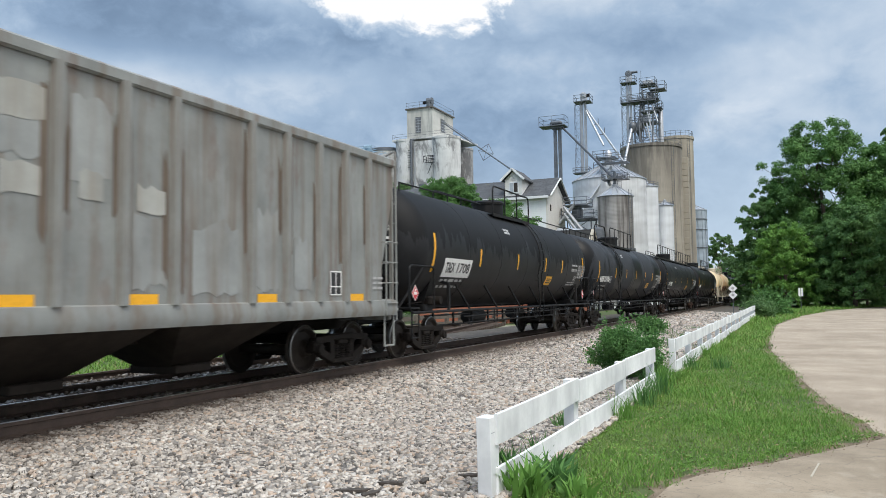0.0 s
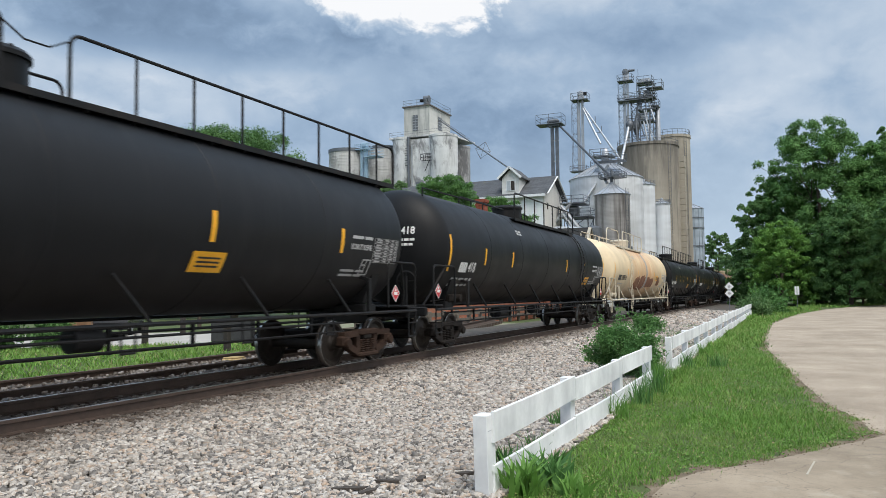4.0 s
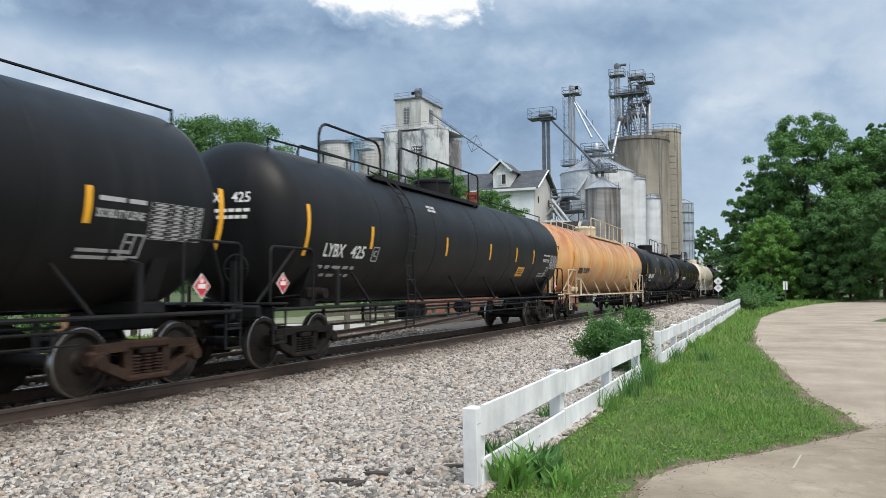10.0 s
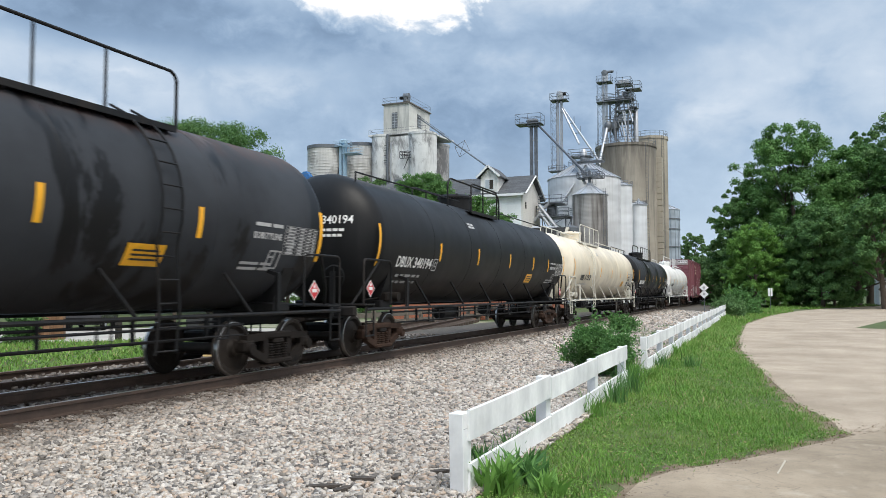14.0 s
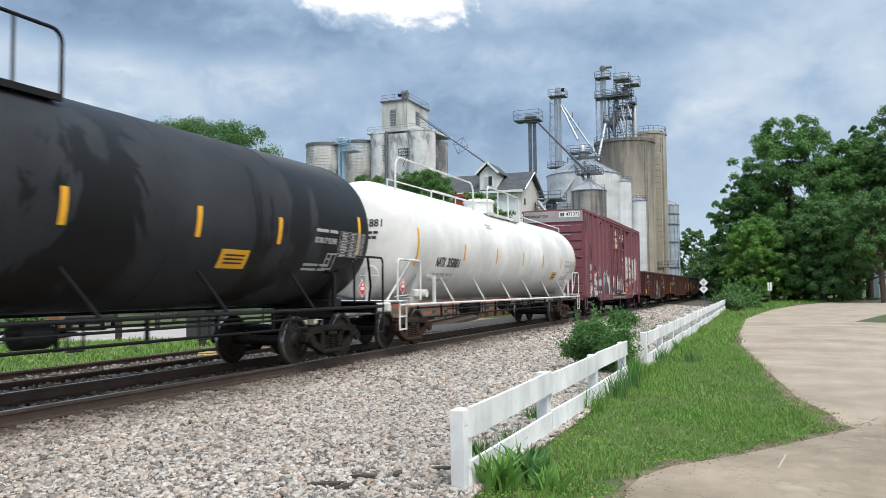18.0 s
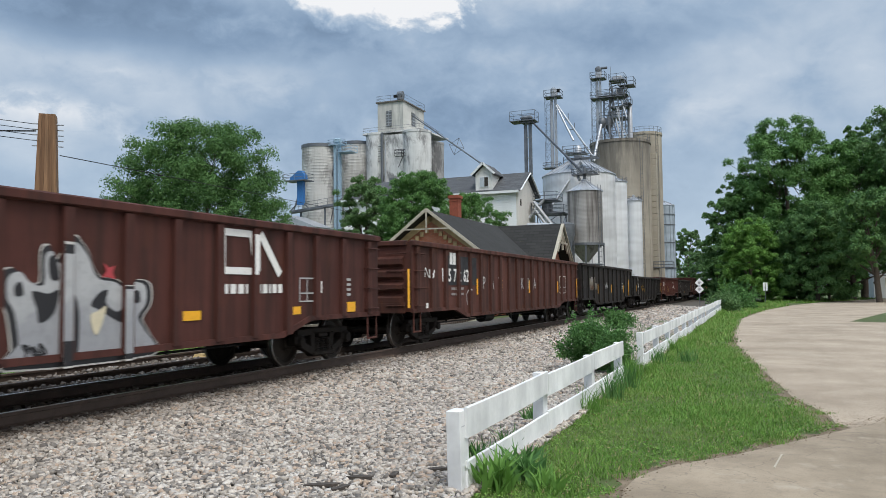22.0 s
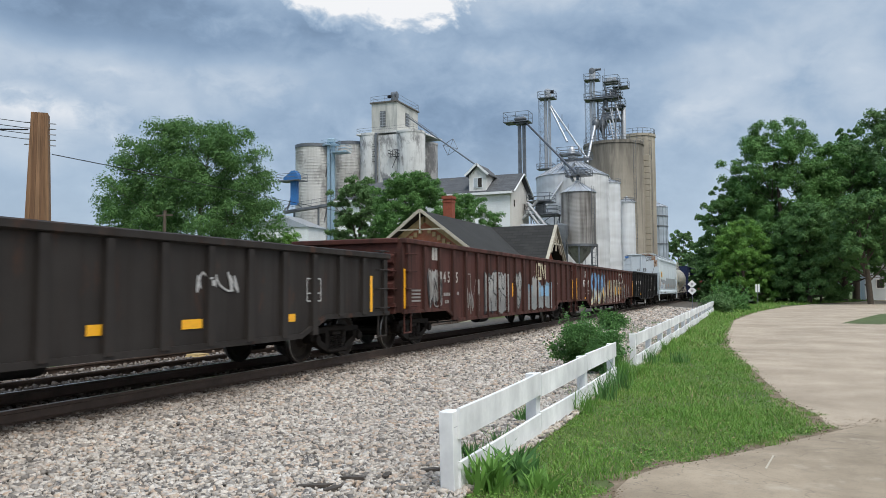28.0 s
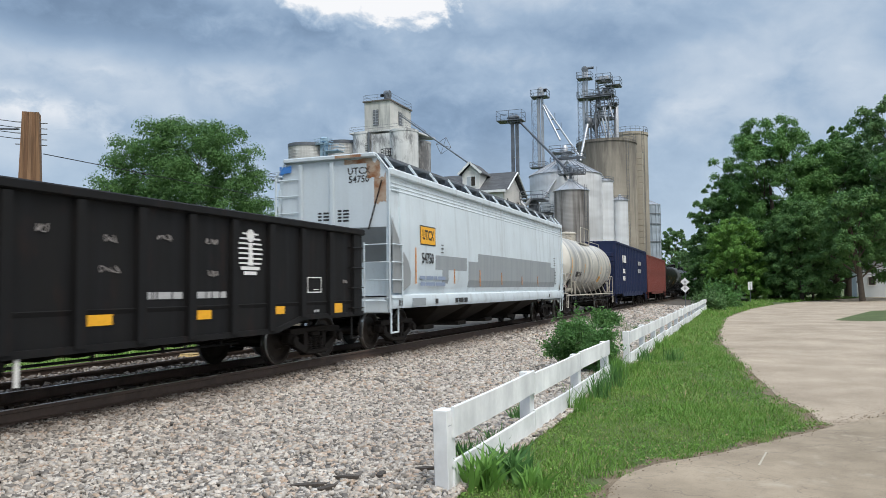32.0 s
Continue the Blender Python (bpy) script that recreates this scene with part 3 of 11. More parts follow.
def side_pose(x, y, z, lean=0.0):
    """A pose on the side that faces +x: local x runs along +y, local y up; lean tips the top inwards (degrees)."""
    return Matrix.Translation((x, y, z)) @ Matrix(((0, 0, 1, 0), (1, 0, 0, 0), (0, 1, 0, 0), (0, 0, 0, 1))) @ Matrix.Rotation(radians(-lean), 4, "X")


def letters(car, body, size, mat, at, squeeze=1.0, bold=0.0, name="lettering", label=""):
    me = flat_text(body, size, squeeze, bold).copy()
    me.materials.clear()
    me.materials.append(mat)
    return part(name, me, mat, car, label or "painted number or words", at)


def bars_mesh(widths, rows, h, gap, line):
    """Rows of plain bars in place of small writing."""
    m = Mesh()
    for r in range(rows):
        total = sum(widths) + gap * (len(widths) - 1)
        x = -total / 2
        for w in widths:
            m.box(x + w / 2, -r * line + (rows - 1) * line / 2, 0, w, h, 0.003)
            x += w + gap
    return m


def table_mesh(w, h, rows):
    """A boxed table: a thin frame, rules between its rows, and short bars for the small writing."""
    m = Mesh()
    for k in range(rows + 1):
        m.box(0, -h / 2 + k * h / rows, 0, w, 0.006, 0.003)
    for x in (-w / 2, -w * 0.12, w * 0.14, w * 0.36, w / 2):
        m.box(x, 0, 0.0002, 0.006, h, 0.003)
    rnd = random.Random(rows)
    for k in range(rows):
        z = -h / 2 + (k + 0.5) * h / rows
        for x, full in ((-w * 0.31, 0.34), (w * 0.01, 0.2), (w * 0.25, 0.16), (w * 0.43, 0.09)):
            m.box(x, z, 0.0003, w * full * rnd.uniform(0.5, 0.95), h / rows * 0.5, 0.003)
    return m


def bars(car, widths, rows, h, gap, line, mat, at, label="small painted data lines"):
    key = ("bars", tuple(widths), rows, h, gap, line, mat.name)
    return part("data_lettering", shared(str(key), lambda: bars_mesh(widths, rows, h, gap, line), mat, 0), mat, car, label, at)


def mark(car, what, size, mat, at, width=None):
    """A car's four-letter code as letters, or the owner's name as plain upright blocks (what: how many)."""
    if isinstance(what, str):
        ob = letters(car, what, size, mat, at, 1.0, 0.006, "car_code")
        if width:
            ob.matrix_basis = ob.matrix_basis @ Matrix.Diagonal((width / max(0.1, ob.dimensions.x), 1, 1, 1))
        return ob
    w = width / (what * 1.2) if width else size * 0.62
    return part("owner_mark", bars_mesh([w] * what, 1, size, w * 0.22, 1), mat, car, "owner's mark drawn as plain blocks", at, 0)


def panel(car, name, w, h, mat, at, label="", d=0.004):
    return part(name, shared(str(("panel", w, h, d, mat.name)), lambda: Mesh().box(0, 0, 0, w, h, d), mat, 0), mat, car, label, at)


def diamond(car, at):
    def white():
        return Mesh().prism([(0, -0.19), (0.19, 0), (0, 0.19), (-0.19, 0)], -0.004, 0.0, 2)

    def red():
        m = Mesh()
        m.prism([(0, -0.165), (0.165, 0), (0, 0.165), (-0.165, 0)], 0.0, 0.003, 2)
        return m
    p = part("placard", shared("placard", white, WHITE, 0), WHITE, car, "red and white diamond hazard placard", at)
    part("red_field", shared("placard_red", red, RED, 0), RED, p)
    part("number_panel", shared("placard_panel", lambda: Mesh().box(0, 0, 0.005, 0.17, 0.07, 0.003), WHITE, 0), WHITE, p)
    part("flame", shared("placard_flame", lambda: Mesh().prism([(-0.03, 0.05), (0.03, 0.05), (0.035, 0.08), (0.0, 0.13), (-0.035, 0.08)], 0.003, 0.006, 2), WHITE, 0), WHITE, p)


# ---------------------------------------------------------------- tank cars
TZ, TR = 2.63, 1.50          # middle height and radius of a tank
HEAD = 0.72                  # depth of its dished ends


@cached
def tank_skin(name, base, look_, seed):
    """Tank paint. look_: clean, bands (faded grey bands and gloss drips), cream (rust and bare patches), orange, white, oldwhite, greyrun."""
    s = Shader(name, 0.42)
    if max(base) < 0.1:
        s.b.inputs["Specular IOR Level"].default_value = 0.18
    y, z = s.axis(1), s.axis(2)
    mott = s.noise(0.7, 5, 0.6, shift=(seed, seed * 2, 0))
    fine = s.noise(30, 3, 0.65, shift=(0, seed, 0))
    drip = s.noise(1.0, 4, 0.6, stretch=(2.2, 2.6, 0.16), shift=(seed, seed * 3, 0))
    c = s.mix(s.ramp(mott, (0.35, 0.0), (0.7, 1.0)), tint(base, 0.82), tint(base, 1.15))
    rough = s.ramp(mott, (0.3, 0.36), (0.75, 0.52))
    if look_ == "patchy":
        # a matt dark coat on the upper half that ends in drips
        fray = s.noise(2.4, 6, 0.72, stretch=(0.4, 1.0, 0.10), shift=(seed, seed, 0))
        edge = s.math("ADD", s.math("SUBTRACT", z, 2.95), s.math("MULTIPLY", s.math("SUBTRACT", fray, 0.42), 2.6))
        band = s.ramp(s.math("ADD", edge, 0.5), (0.49, 0.0), (0.51, 1.0))
        c = s.mix(band, s.mix(s.ramp(mott, (0.4, 0.0), (0.65, 1.0)), (0.014, 0.0145, 0.016), (0.026, 0.027, 0.030)), c)
        rough = s.mix(band, 0.44, 0.58)
    elif look_ == "bands":
        # broad faded grey stretches with wet-looking black runs between them
        w = s.noise(0.26, 2, 0.5, stretch=(0.02, 1.0, 0.05), shift=(0, seed * 5, 0))
        wob = s.noise(0.75, 7, 0.66, stretch=(0.6, 1.0, 0.34), shift=(seed, seed, 0), distortion=0.5)
        b = s.math("ADD", s.math("MULTIPLY", w, 0.55), s.math("MULTIPLY", wob, 0.45))
        band = s.ramp(b, (0.485, 0.0), (0.493, 1.0))
        c = s.mix(band, (0.0075, 0.008, 0.009), s.mix(s.ramp(mott, (0.35, 0.0), (0.7, 1.0)), (0.024, 0.0265, 0.031), (0.040, 0.044, 0.051)))
        rough = s.mix(band, 0.40, 0.62)
        if 12 < seed < 13:
            rusty = s.math("MULTIPLY", s.math("SUBTRACT", z, 3.55), 1.5, True)
            c = s.mix(s.math("MULTIPLY", rusty, s.ramp(drip, (0.40, 0.1), (0.62, 0.8))), c, (0.10, 0.045, 0.030))
    elif look_ == "clean":
        dust = s.ramp(drip, (0.5, 0.0), (0.75, 1.0))
        c = s.mix(s.math("MULTIPLY", dust, 0.10), c, (0.07, 0.07, 0.07))
    elif look_ in ("cream", "orange"):
        heat = s.ramp(s.noise(0.5, 4, 0.6, stretch=(0.3, 1.0, 0.7), shift=(seed, seed, 0)), (0.36, 0.0), (0.64, 1.0))
        if look_ == "cream":
            heat = s.math("MULTIPLY", heat, s.math("SUBTRACT", 1.0, s.math("MULTIPLY", s.math("ABSOLUTE", s.math("SUBTRACT", y, 0.5)), 0.15), True))
        c = s.mix(s.math("MULTIPLY", heat, 0.75 if look_ == "orange" else 0.9), c, (0.62, 0.24, 0.05) if look_ == "orange" else (0.60, 0.29, 0.10))
        run = s.ramp(drip, (0.5, 0.0), (0.72, 1.0))
        if look_ == "cream":
            run = s.math("MULTIPLY", run, s.math("SUBTRACT", 1.0, s.math("MULTIPLY", s.math("ABSOLUTE", s.math("SUBTRACT", y, 0.5)), 0.17), True))
        c = s.mix(s.math("MULTIPLY", run, 0.5), c, (0.40, 0.14, 0.045))
        up = s.math("MULTIPLY", s.math("SUBTRACT", z, 2.75 if look_ == "orange" else 3.2), 0.95, True)
        if look_ == "cream":
            up = s.math("MULTIPLY", up, s.math("SUBTRACT", 1.0, s.math("MULTIPLY", s.math("ABSOLUTE", s.math("SUBTRACT", y, 0.0)), 0.16), True))
        c = s.mix(s.math("MULTIPLY", up, s.ramp(drip, (0.36, 0.25), (0.58, 1.0))), c, (0.29, 0.085, 0.035))
        rough = 0.5
    else:
        run = s.ramp(drip, (0.52, 0.0), (0.78, 1.0))
        if look_ == "greyrun":
            run = s.ramp(s.noise(1.0, 3, 0.5, stretch=(0.05, 1.6, 0.06), shift=(0, seed, 0)), (0.46, 0.0), (0.60, 1.6))
        c = s.mix(s.math("MULTIPLY", run, {"oldwhite": 0.55, "greyrun": 0.5}.get(look_, 0.14)), c, (0.24, 0.25, 0.26) if look_ == "greyrun" else (0.36, 0.25, 0.14) if look_ == "oldwhite" else (0.45, 0.43, 0.40))
        rough = s.ramp(mott, (0.3, 0.3), (0.75, 0.45))
    # road dirt, thrown up from the wheels, low on the shell
    spray = s.ramp(s.math("ADD", s.math("MULTIPLY", s.math("SUBTRACT", 1.9, z), 0.9), s.math("MULTIPLY", fine, 0.3)), (0.1, 0.0), (0.9, 1.0))
    c = s.mix(s.math("MULTIPLY", spray, 0.4), c, (0.05, 0.042, 0.036))
    s.bump(s.noise(0.8, 2, 0.5, stretch=(0.2, 1.4, 0.2)), 0.15, 0.05)
    return s.done(c, rough)


def tank_shell(half, r, bands):
    """The shell along y with dished ends and a few raised weld bands."""
    head = HEAD
    prof = [(0.001, -half)]
    for k in range(1, 9):
        a = k / 8 * math.pi / 2
        prof.append((r * math.sin(a), -half + head * (1 - math.cos(a))))
    n = 6
    for b in bands:
        if -half + head + 0.1 < b < half - head - 0.1:
            prof += [(r, b - 0.03), (r + 0.005, b - 0.025), (r + 0.005, b + 0.025), (r, b + 0.03)]
    for k in range(8, 0, -1):
        a = k / 8 * math.pi / 2
        prof.append((r * math.sin(a), half - head * (1 - math.cos(a))))
    prof.append((0.001, half))
    return Mesh().lathe(prof, 56, "y", (0, 0, TZ))


def on_tank(y, z, r=TR, off=0.006):
    """A pose on the shell's camera side at height z."""
    a = math.asin(max(-1, min(1, (z - TZ) / r)))
    return side_pose((r + off) * math.cos(a), y, TZ + (r + off) * math.sin(a), math.degrees(a))


def shell_patch(y0, y1, z0, z1, r=TR, off=0.006, n=6, slant=0.0):
    """A strip bent round the shell."""
    rows = []
    for k in range(n + 1):
        z = z0 + (z1 - z0) * k / n
        a = math.asin(max(-1, min(1, (z - TZ) / r)))
        d = slant * k / n
        rows.append([((r + off) * math.cos(a), y0 + d, TZ + (r + off) * math.sin(a)), ((r + off) * math.cos(a), y1 + d, TZ + (r + off) * math.sin(a))])
    return Mesh().sheet(rows)


def loop(y0, y1, z0, z1, x, r=0.022, bend=0.12):
    """A grab rail: up, over with rounded corners, and down, in the plane of x."""
    d = bend if y1 > y0 else -bend
    arc = [math.radians(k * 18) for k in range(6)]
    pts = [(x, y0, z0)] + [(x, y0 + d * (1 - math.cos(a)), z1 - bend + bend * math.sin(a)) for a in arc]
    pts += [(x, y1 - d * (1 - math.sin(a)), z1 - bend + bend * math.cos(a)) for a in arc] + [(x, y1, z0)]
    return Mesh().path(pts, r, 8)


def bow(me, x0, z0, shell_half):
    """Lays a flat mesh (x along, y up) on the dished head that faces -y."""
    for v in me.vertices:
        x, z = x0 + v.co.x, z0 + v.co.y
        rho = min(0.97, math.hypot(x, z - TZ) / TR)
        v.co = (x, -shell_half + HEAD * (1 - math.sqrt(1 - rho * rho)) - 0.008 - v.co.z, z)


def head_text(car, text, size, mat, x0, z0, shell_half):
    ob = letters(car, text, size, mat, None, 0.9, 0.003, "car_number")
    bow(ob.data, x0, z0, shell_half)


def head_bar(car, width, mat, x0, z0, shell_half, h=0.06):
    m = Mesh()
    for k in range(5):
        m.box((k - 2) * width / 5, 0, 0, width / 5 * 0.8, h, 0.004)
    ob = part("data_lettering", m, mat, car, "small painted data line", None, 0)
    bow(ob.data, x0, z0, shell_half)


def shell_shape(car, tops, z0, mat, label, off=0.005, name="paint_patch"):
    """A patch on the shell between a level bottom and an outline (y, z) along its top, both a little uneven."""
    rnd = random.Random(len(tops))
    grid = []
    for (a, b), (c, d) in zip(tops, tops[1:]):
        n = max(2, int(abs(c - a) / 0.06))
        for k in range(n + (1 if (c, d) == tops[-1] else 0)):
            t = k / n
            s = t * t * (3 - 2 * t)
            top = b + (d - b) * s + rnd.uniform(-0.018, 0.018)
            low = min(top - 0.02, z0 + rnd.uniform(-0.03, 0.03))
            row = []
            for q in range(7):
                z = low + (top - low) * q / 6
                e = math.asin((z - TZ) / TR)
                row.append(((TR + off) * math.cos(e), a + (c - a) * t, TZ + (TR + off) * math.sin(e)))
            grid.append(row)
    return part(name, Mesh().sheet(grid), mat, car, label)


def rust_patches(car, half):
    bare = paint("bare_brown_steel", (0.235, 0.098, 0.052), (0.13, 0.06, 0.035), 0.6, 0.7, 6.0)
    note = "bare brown patch where the paint has peeled"
    for tops, z0 in (([(-2.98, 1.9), (-2.7, 2.2), (-2.1, 2.28), (-1.75, 2.36), (-1.4, 2.2), (-1.34, 1.8)], 1.62),
                     ([(-1.28, 1.8), (-1.2, 2.3), (-0.7, 2.36), (-0.1, 2.42), (0.1, 2.3), (0.38, 2.33), (0.44, 1.9)], 1.58),
                     ([(0.98, 2.1), (1.05, 2.36), (1.9, 2.33), (2.0, 2.24), (2.9, 2.3), (3.4, 2.2), (3.45, 2.0)], 1.75),
                     ([(4.78, 2.0), (4.95, 2.42), (5.45, 2.38), (5.6, 2.2), (5.92, 2.1)], 1.86)):
        shell_shape(car, tops, z0, bare, note)
    grey = plain("primer_grey_paint", (0.33, 0.34, 0.34), 0.6)
    part("primer_stripe", shell_patch(0.52, 0.92, 1.68, 3.72, off=0.009, n=12), grey, car, "grey primer stripe over a weld")
    char = plain("burnt_paint", (0.045, 0.033, 0.028), 0.9, vary=0.4)
    for y0, y1, z1, z0 in ((-8.05, -7.2, 1.62, 1.30),):
        shell_shape(car, [(y0, z0 + 0.1), (y0 + 0.25, z1), (y1 - 0.3, z1 - 0.08), (y1, z0 + 0.12)], z0, char, "black scorched patch above the truck", 0.006)


def wash_patch(car, half):
    grey = plain("grey_wash_paint", (0.062, 0.065, 0.069), 0.7)
    shell_shape(car, [(-2.85, 1.6), (-2.57, 1.89), (-2.25, 2.23), (-1.84, 2.37), (-1.48, 2.32), (-1.24, 2.08), (-1.2, 1.88), (-0.71, 1.95), (-0.27, 2.03), (0.2, 2.2), (0.33, 1.97), (0.1, 1.72), (0.4, 1.6)][:11], 1.46, grey, "grey painted-out patch with a domed top")


def brake_end(car, half):
    """White reservoir on the end platform and the stencils beside it."""
    white = paint("offwhite_trim_paint", (0.7, 0.68, 0.6), amount=0.4, rough=0.5, seed=1.0)
    part("air_reservoir", Mesh().lathe([(0.03, -0.53), (0.15, -0.49), (0.205, -0.40), (0.205, 0.40), (0.15, 0.49), (0.03, 0.53)], 20, "y", (1.12, half + 0.9, 1.385)), white, car, "white air reservoir on the end platform")
    for dy in (0.6, 1.2):
        part("reservoir_bracket", Mesh().box(1.12, half + dy, 1.19, 0.3, 0.06, 0.08), white, car)
    letters(car, "HANDBRAKE", 0.13, DARKTXT, on_tank(half + 0.1, 1.87, off=0.008), 0.95, 0.004)
    part("painted_arrow", Mesh().prism([(0.0, -0.015), (0.12, -0.015), (0.12, -0.05), (0.22, 0.0), (0.12, 0.05), (0.12, 0.015), (0.0, 0.015)], 0.0, 0.004, 2), DARKTXT, car, "small black arrow", on_tank(half + 0.56, 1.87, off=0.008), 0)
    part("stencil_field", shell_patch(half - 1.38, half - 0.91, 1.83, 2.08, off=0.007), DARKTXT, car, "black field of a stencil")
    part("stencil_field", shell_patch(half - 0.54, half - 0.23, 1.9, 2.05, off=0.007), plain("dull_brown_field", (0.10, 0.085, 0.07)), car, "dull brown field")
    bars(car, (0.24, 0.12, 0.22), 3, 0.05, 0.03, 0.09, DARKTXT, on_tank(half - 0.93, 2.24, off=0.008), "three lines of small dark writing")


def tank_car(name, label, s0, s1, base, kind, number, marks, text_mat, trim, trim_name, seed, plan, rusty=False, extra=None):
    """A tank car whose truck centres lie at s0 and s1 along the train."""
    mid, half = (s0 + s1) / 2, (s1 - s0) / 2
    car = thing("tank_car", label, "tank car", "freight cars of the train")
    CARS.append((car, mid))
    shell_half, end = half + 1.42, half + 1.64
    skin = tank_skin(name + "_tank_paint", base, kind, seed)
    fit = paint(trim_name + "_trim_paint", trim, amount=0.4, rough=0.5, seed=1.0)
    bands = [-half * 0.72, -half * 0.36, 0.0, half * 0.36, half * 0.72]
    part("tank", tank_shell(shell_half, TR, bands), skin, car, label.split(",")[0])
    for e in (-1, 1):
        y = e * half
        m = Mesh()
        m.prism([(-1.25, 1.75), (-1.05, 1.25), (1.05, 1.25), (1.25, 1.75), (1.36, 2.1), (1.22, 2.1), (0.9, 1.5), (0.0, 1.18), (-0.9, 1.5), (-1.22, 2.1), (-1.36, 2.1)], y - 0.16, y + 0.16)
        m.box(0, y, 1.15, 2.3, 0.5, 0.18, 0.03)
        part("saddle", m, skin if kind in ("cream", "orange", "white", "oldwhite") else BLACK, car)
        sill = Mesh().box(0, y + e * 0.75, 0.98, 0.42, 2.0, 0.36, 0.03)
        sill.box(0, e * (end - 0.02), 1.02, 2.5, 0.14, 0.22, 0.03)
        part("end_sill", sill, fit, car)
        deck = Mesh().box(0, e * (end - 0.28), 1.155, 2.9, 0.5, 0.04, 0.01)
        part("end_platform", deck, fit, car)
        for sx in (1, -1):
            part("handrail", loop(e * (end - 0.05), e * (end - 1.35), 1.15, 2.12, sx * 1.42, 0.024), fit, car)
            part("handrail", Mesh().path([(sx * 1.42, e * (end - 0.75), 2.1), (sx * 1.25, e * (end - 0.3), 1.5), (sx * 1.1, e * (end - 0.1), 1.15)], 0.028), fit, car)
            step = Mesh().path([(sx * 1.45, e * (end - 0.1), 1.12), (sx * 1.45, e * (end - 0.1), 0.5), (sx * 1.45, e * (end - 0.45), 0.5), (sx * 1.45, e * (end - 0.45), 1.12)], 0.02)
            step.box(sx * 1.45, e * (end - 0.275), 0.8, 0.05, 0.36, 0.03)
            part("side_step", step, fit, car)
            post = Mesh().prism([(sx * 1.40, 1.08), (sx * 1.46, 1.08), (sx * 1.46, 1.75), (sx * 1.22, 1.82), (sx * 1.22, 1.76), (sx * 1.40, 1.70)], e * (half - 0.55) - 0.05, e * (half - 0.55) + 0.05)
            part("jacking_post", post, fit, car)
    for z in (0.74, 0.9):
        part("lower_rail", Mesh().rod((1.42, -half + 1.5, z), (1.42, half - 1.5, z), 0.014 if z < 0.8 else 0.02), BLACK, car)
    for k in range(6):
        y = -half + 2.0 + k * (2 * half - 4.0) / 5
        part("rail_hanger", shared("rail_hanger", lambda: Mesh().path([(1.42, -0.12, 1.04), (1.42, -0.12, 0.7), (1.42, 0.12, 0.7), (1.42, 0.12, 1.04)], 0.018), BLACK), BLACK, car, "", pose(0, y, 0))
    for sx in (1, -1):
        part("side_rail", Mesh().rod((sx * 1.46, -end + 0.1, 1.06), (sx * 1.46, end - 0.1, 1.06), 0.032), fit, car)
        for k in range(6):
            y = -half + 1.6 + k * (2 * half - 3.2) / 5
            part("brace", shared("tank_brace_%s_%d" % (trim_name, sx), lambda: Mesh().path([(sx * 1.46, 0.28, 1.06), (sx * 1.24, -0.18, 1.72)], 0.028), fit), fit, car, "", pose(0, y, 0))
    # pipes, rods and hangers below the tank
    for z, x in ((0.92, 0.55), (0.66, 0.62)):
        part("brake_rod", Mesh().rod((x, -half + 1.0, z), (x, half - 1.0, z), 0.022), BLACK, car)
    for k in range(9):
        y = -half + 1.4 + k * (2 * half - 2.8) / 8
        part("rod_hanger", shared("rod_hanger", lambda: Mesh().box(0.6, 0, 0.84, 0.05, 0.05, 0.42), BLACK), BLACK, car, "", pose(0, y, 0))
    part("air_reservoir", Mesh().lathe([(0.05, -0.62), (0.2, -0.55), (0.22, -0.45), (0.22, 0.45), (0.2, 0.55), (0.05, 0.62)], 18, "y", (0.35, -1.9, 0.82)), BLACK, car)
    part("brake_cylinder", Mesh().lathe([(0.05, -0.3), (0.17, -0.28), (0.17, 0.2), (0.06, 0.25), (0.03, 0.7)], 16, "y", (0.45, 1.4, 0.85)), BLACK, car)
    valve = Mesh().box(1.05, -half + 0.15, 1.32, 0.34, 0.5, 0.22, 0.04)
    valve.rod((1.22, -half + 0.25, 1.32), (1.36, -half + 0.25, 1.32), 0.1, seg=12)
    valve.path([(1.0, -half - 0.9, 1.25), (1.05, -half + 0.0, 1.3), (1.0, -half + 0.6, 1.22)], 0.016)
    part("brake_valve", valve, fit if trim_name != "black" else IRON, car)
    wheel = Mesh().lathe([(0.24, -0.012), (0.27, 0), (0.24, 0.012)], 20, "y", (0.62, -end + 0.18, 1.75), close=False)
    for k in range(4):
        a = k * math.pi / 2
        wheel.rod((0.62, -end + 0.18, 1.75), (0.62 + 0.25 * math.cos(a), -end + 0.18, 1.75 + 0.25 * math.sin(a)), 0.012)
    wheel.box(0.62, -end + 0.12, 1.5, 0.1, 0.08, 0.75)
    part("brake_wheel", wheel, fit, car)
    add_couplers(car, end)
    # manway, platform and rails on top
    top = TZ + TR
    hy, (y0, y1) = plan["dome"], plan["deck"]
    dome = Mesh().lathe([(0.52, -0.12), (0.52, 0.30), (0.56, 0.30), (0.56, 0.36), (0.5, 0.42), (0.2, 0.46), (0.001, 0.46)], 24, at=(0, hy, top))
    housing = part("manway_housing", dome, skin if kind in ("white", "oldwhite") else fit, car, "round valve housing on the tank's top")
    for k in range(6):
        part("bolt", shared("dome_bolt", lambda: Mesh().rod((0, 0, 0), (0, 0, 0.09), 0.03, seg=6), IRON), IRON, housing, "", pose(0.5 * math.cos(k * 1.047), hy + 0.5 * math.sin(k * 1.047), top + 0.34))
    long = y1 - y0 > 9
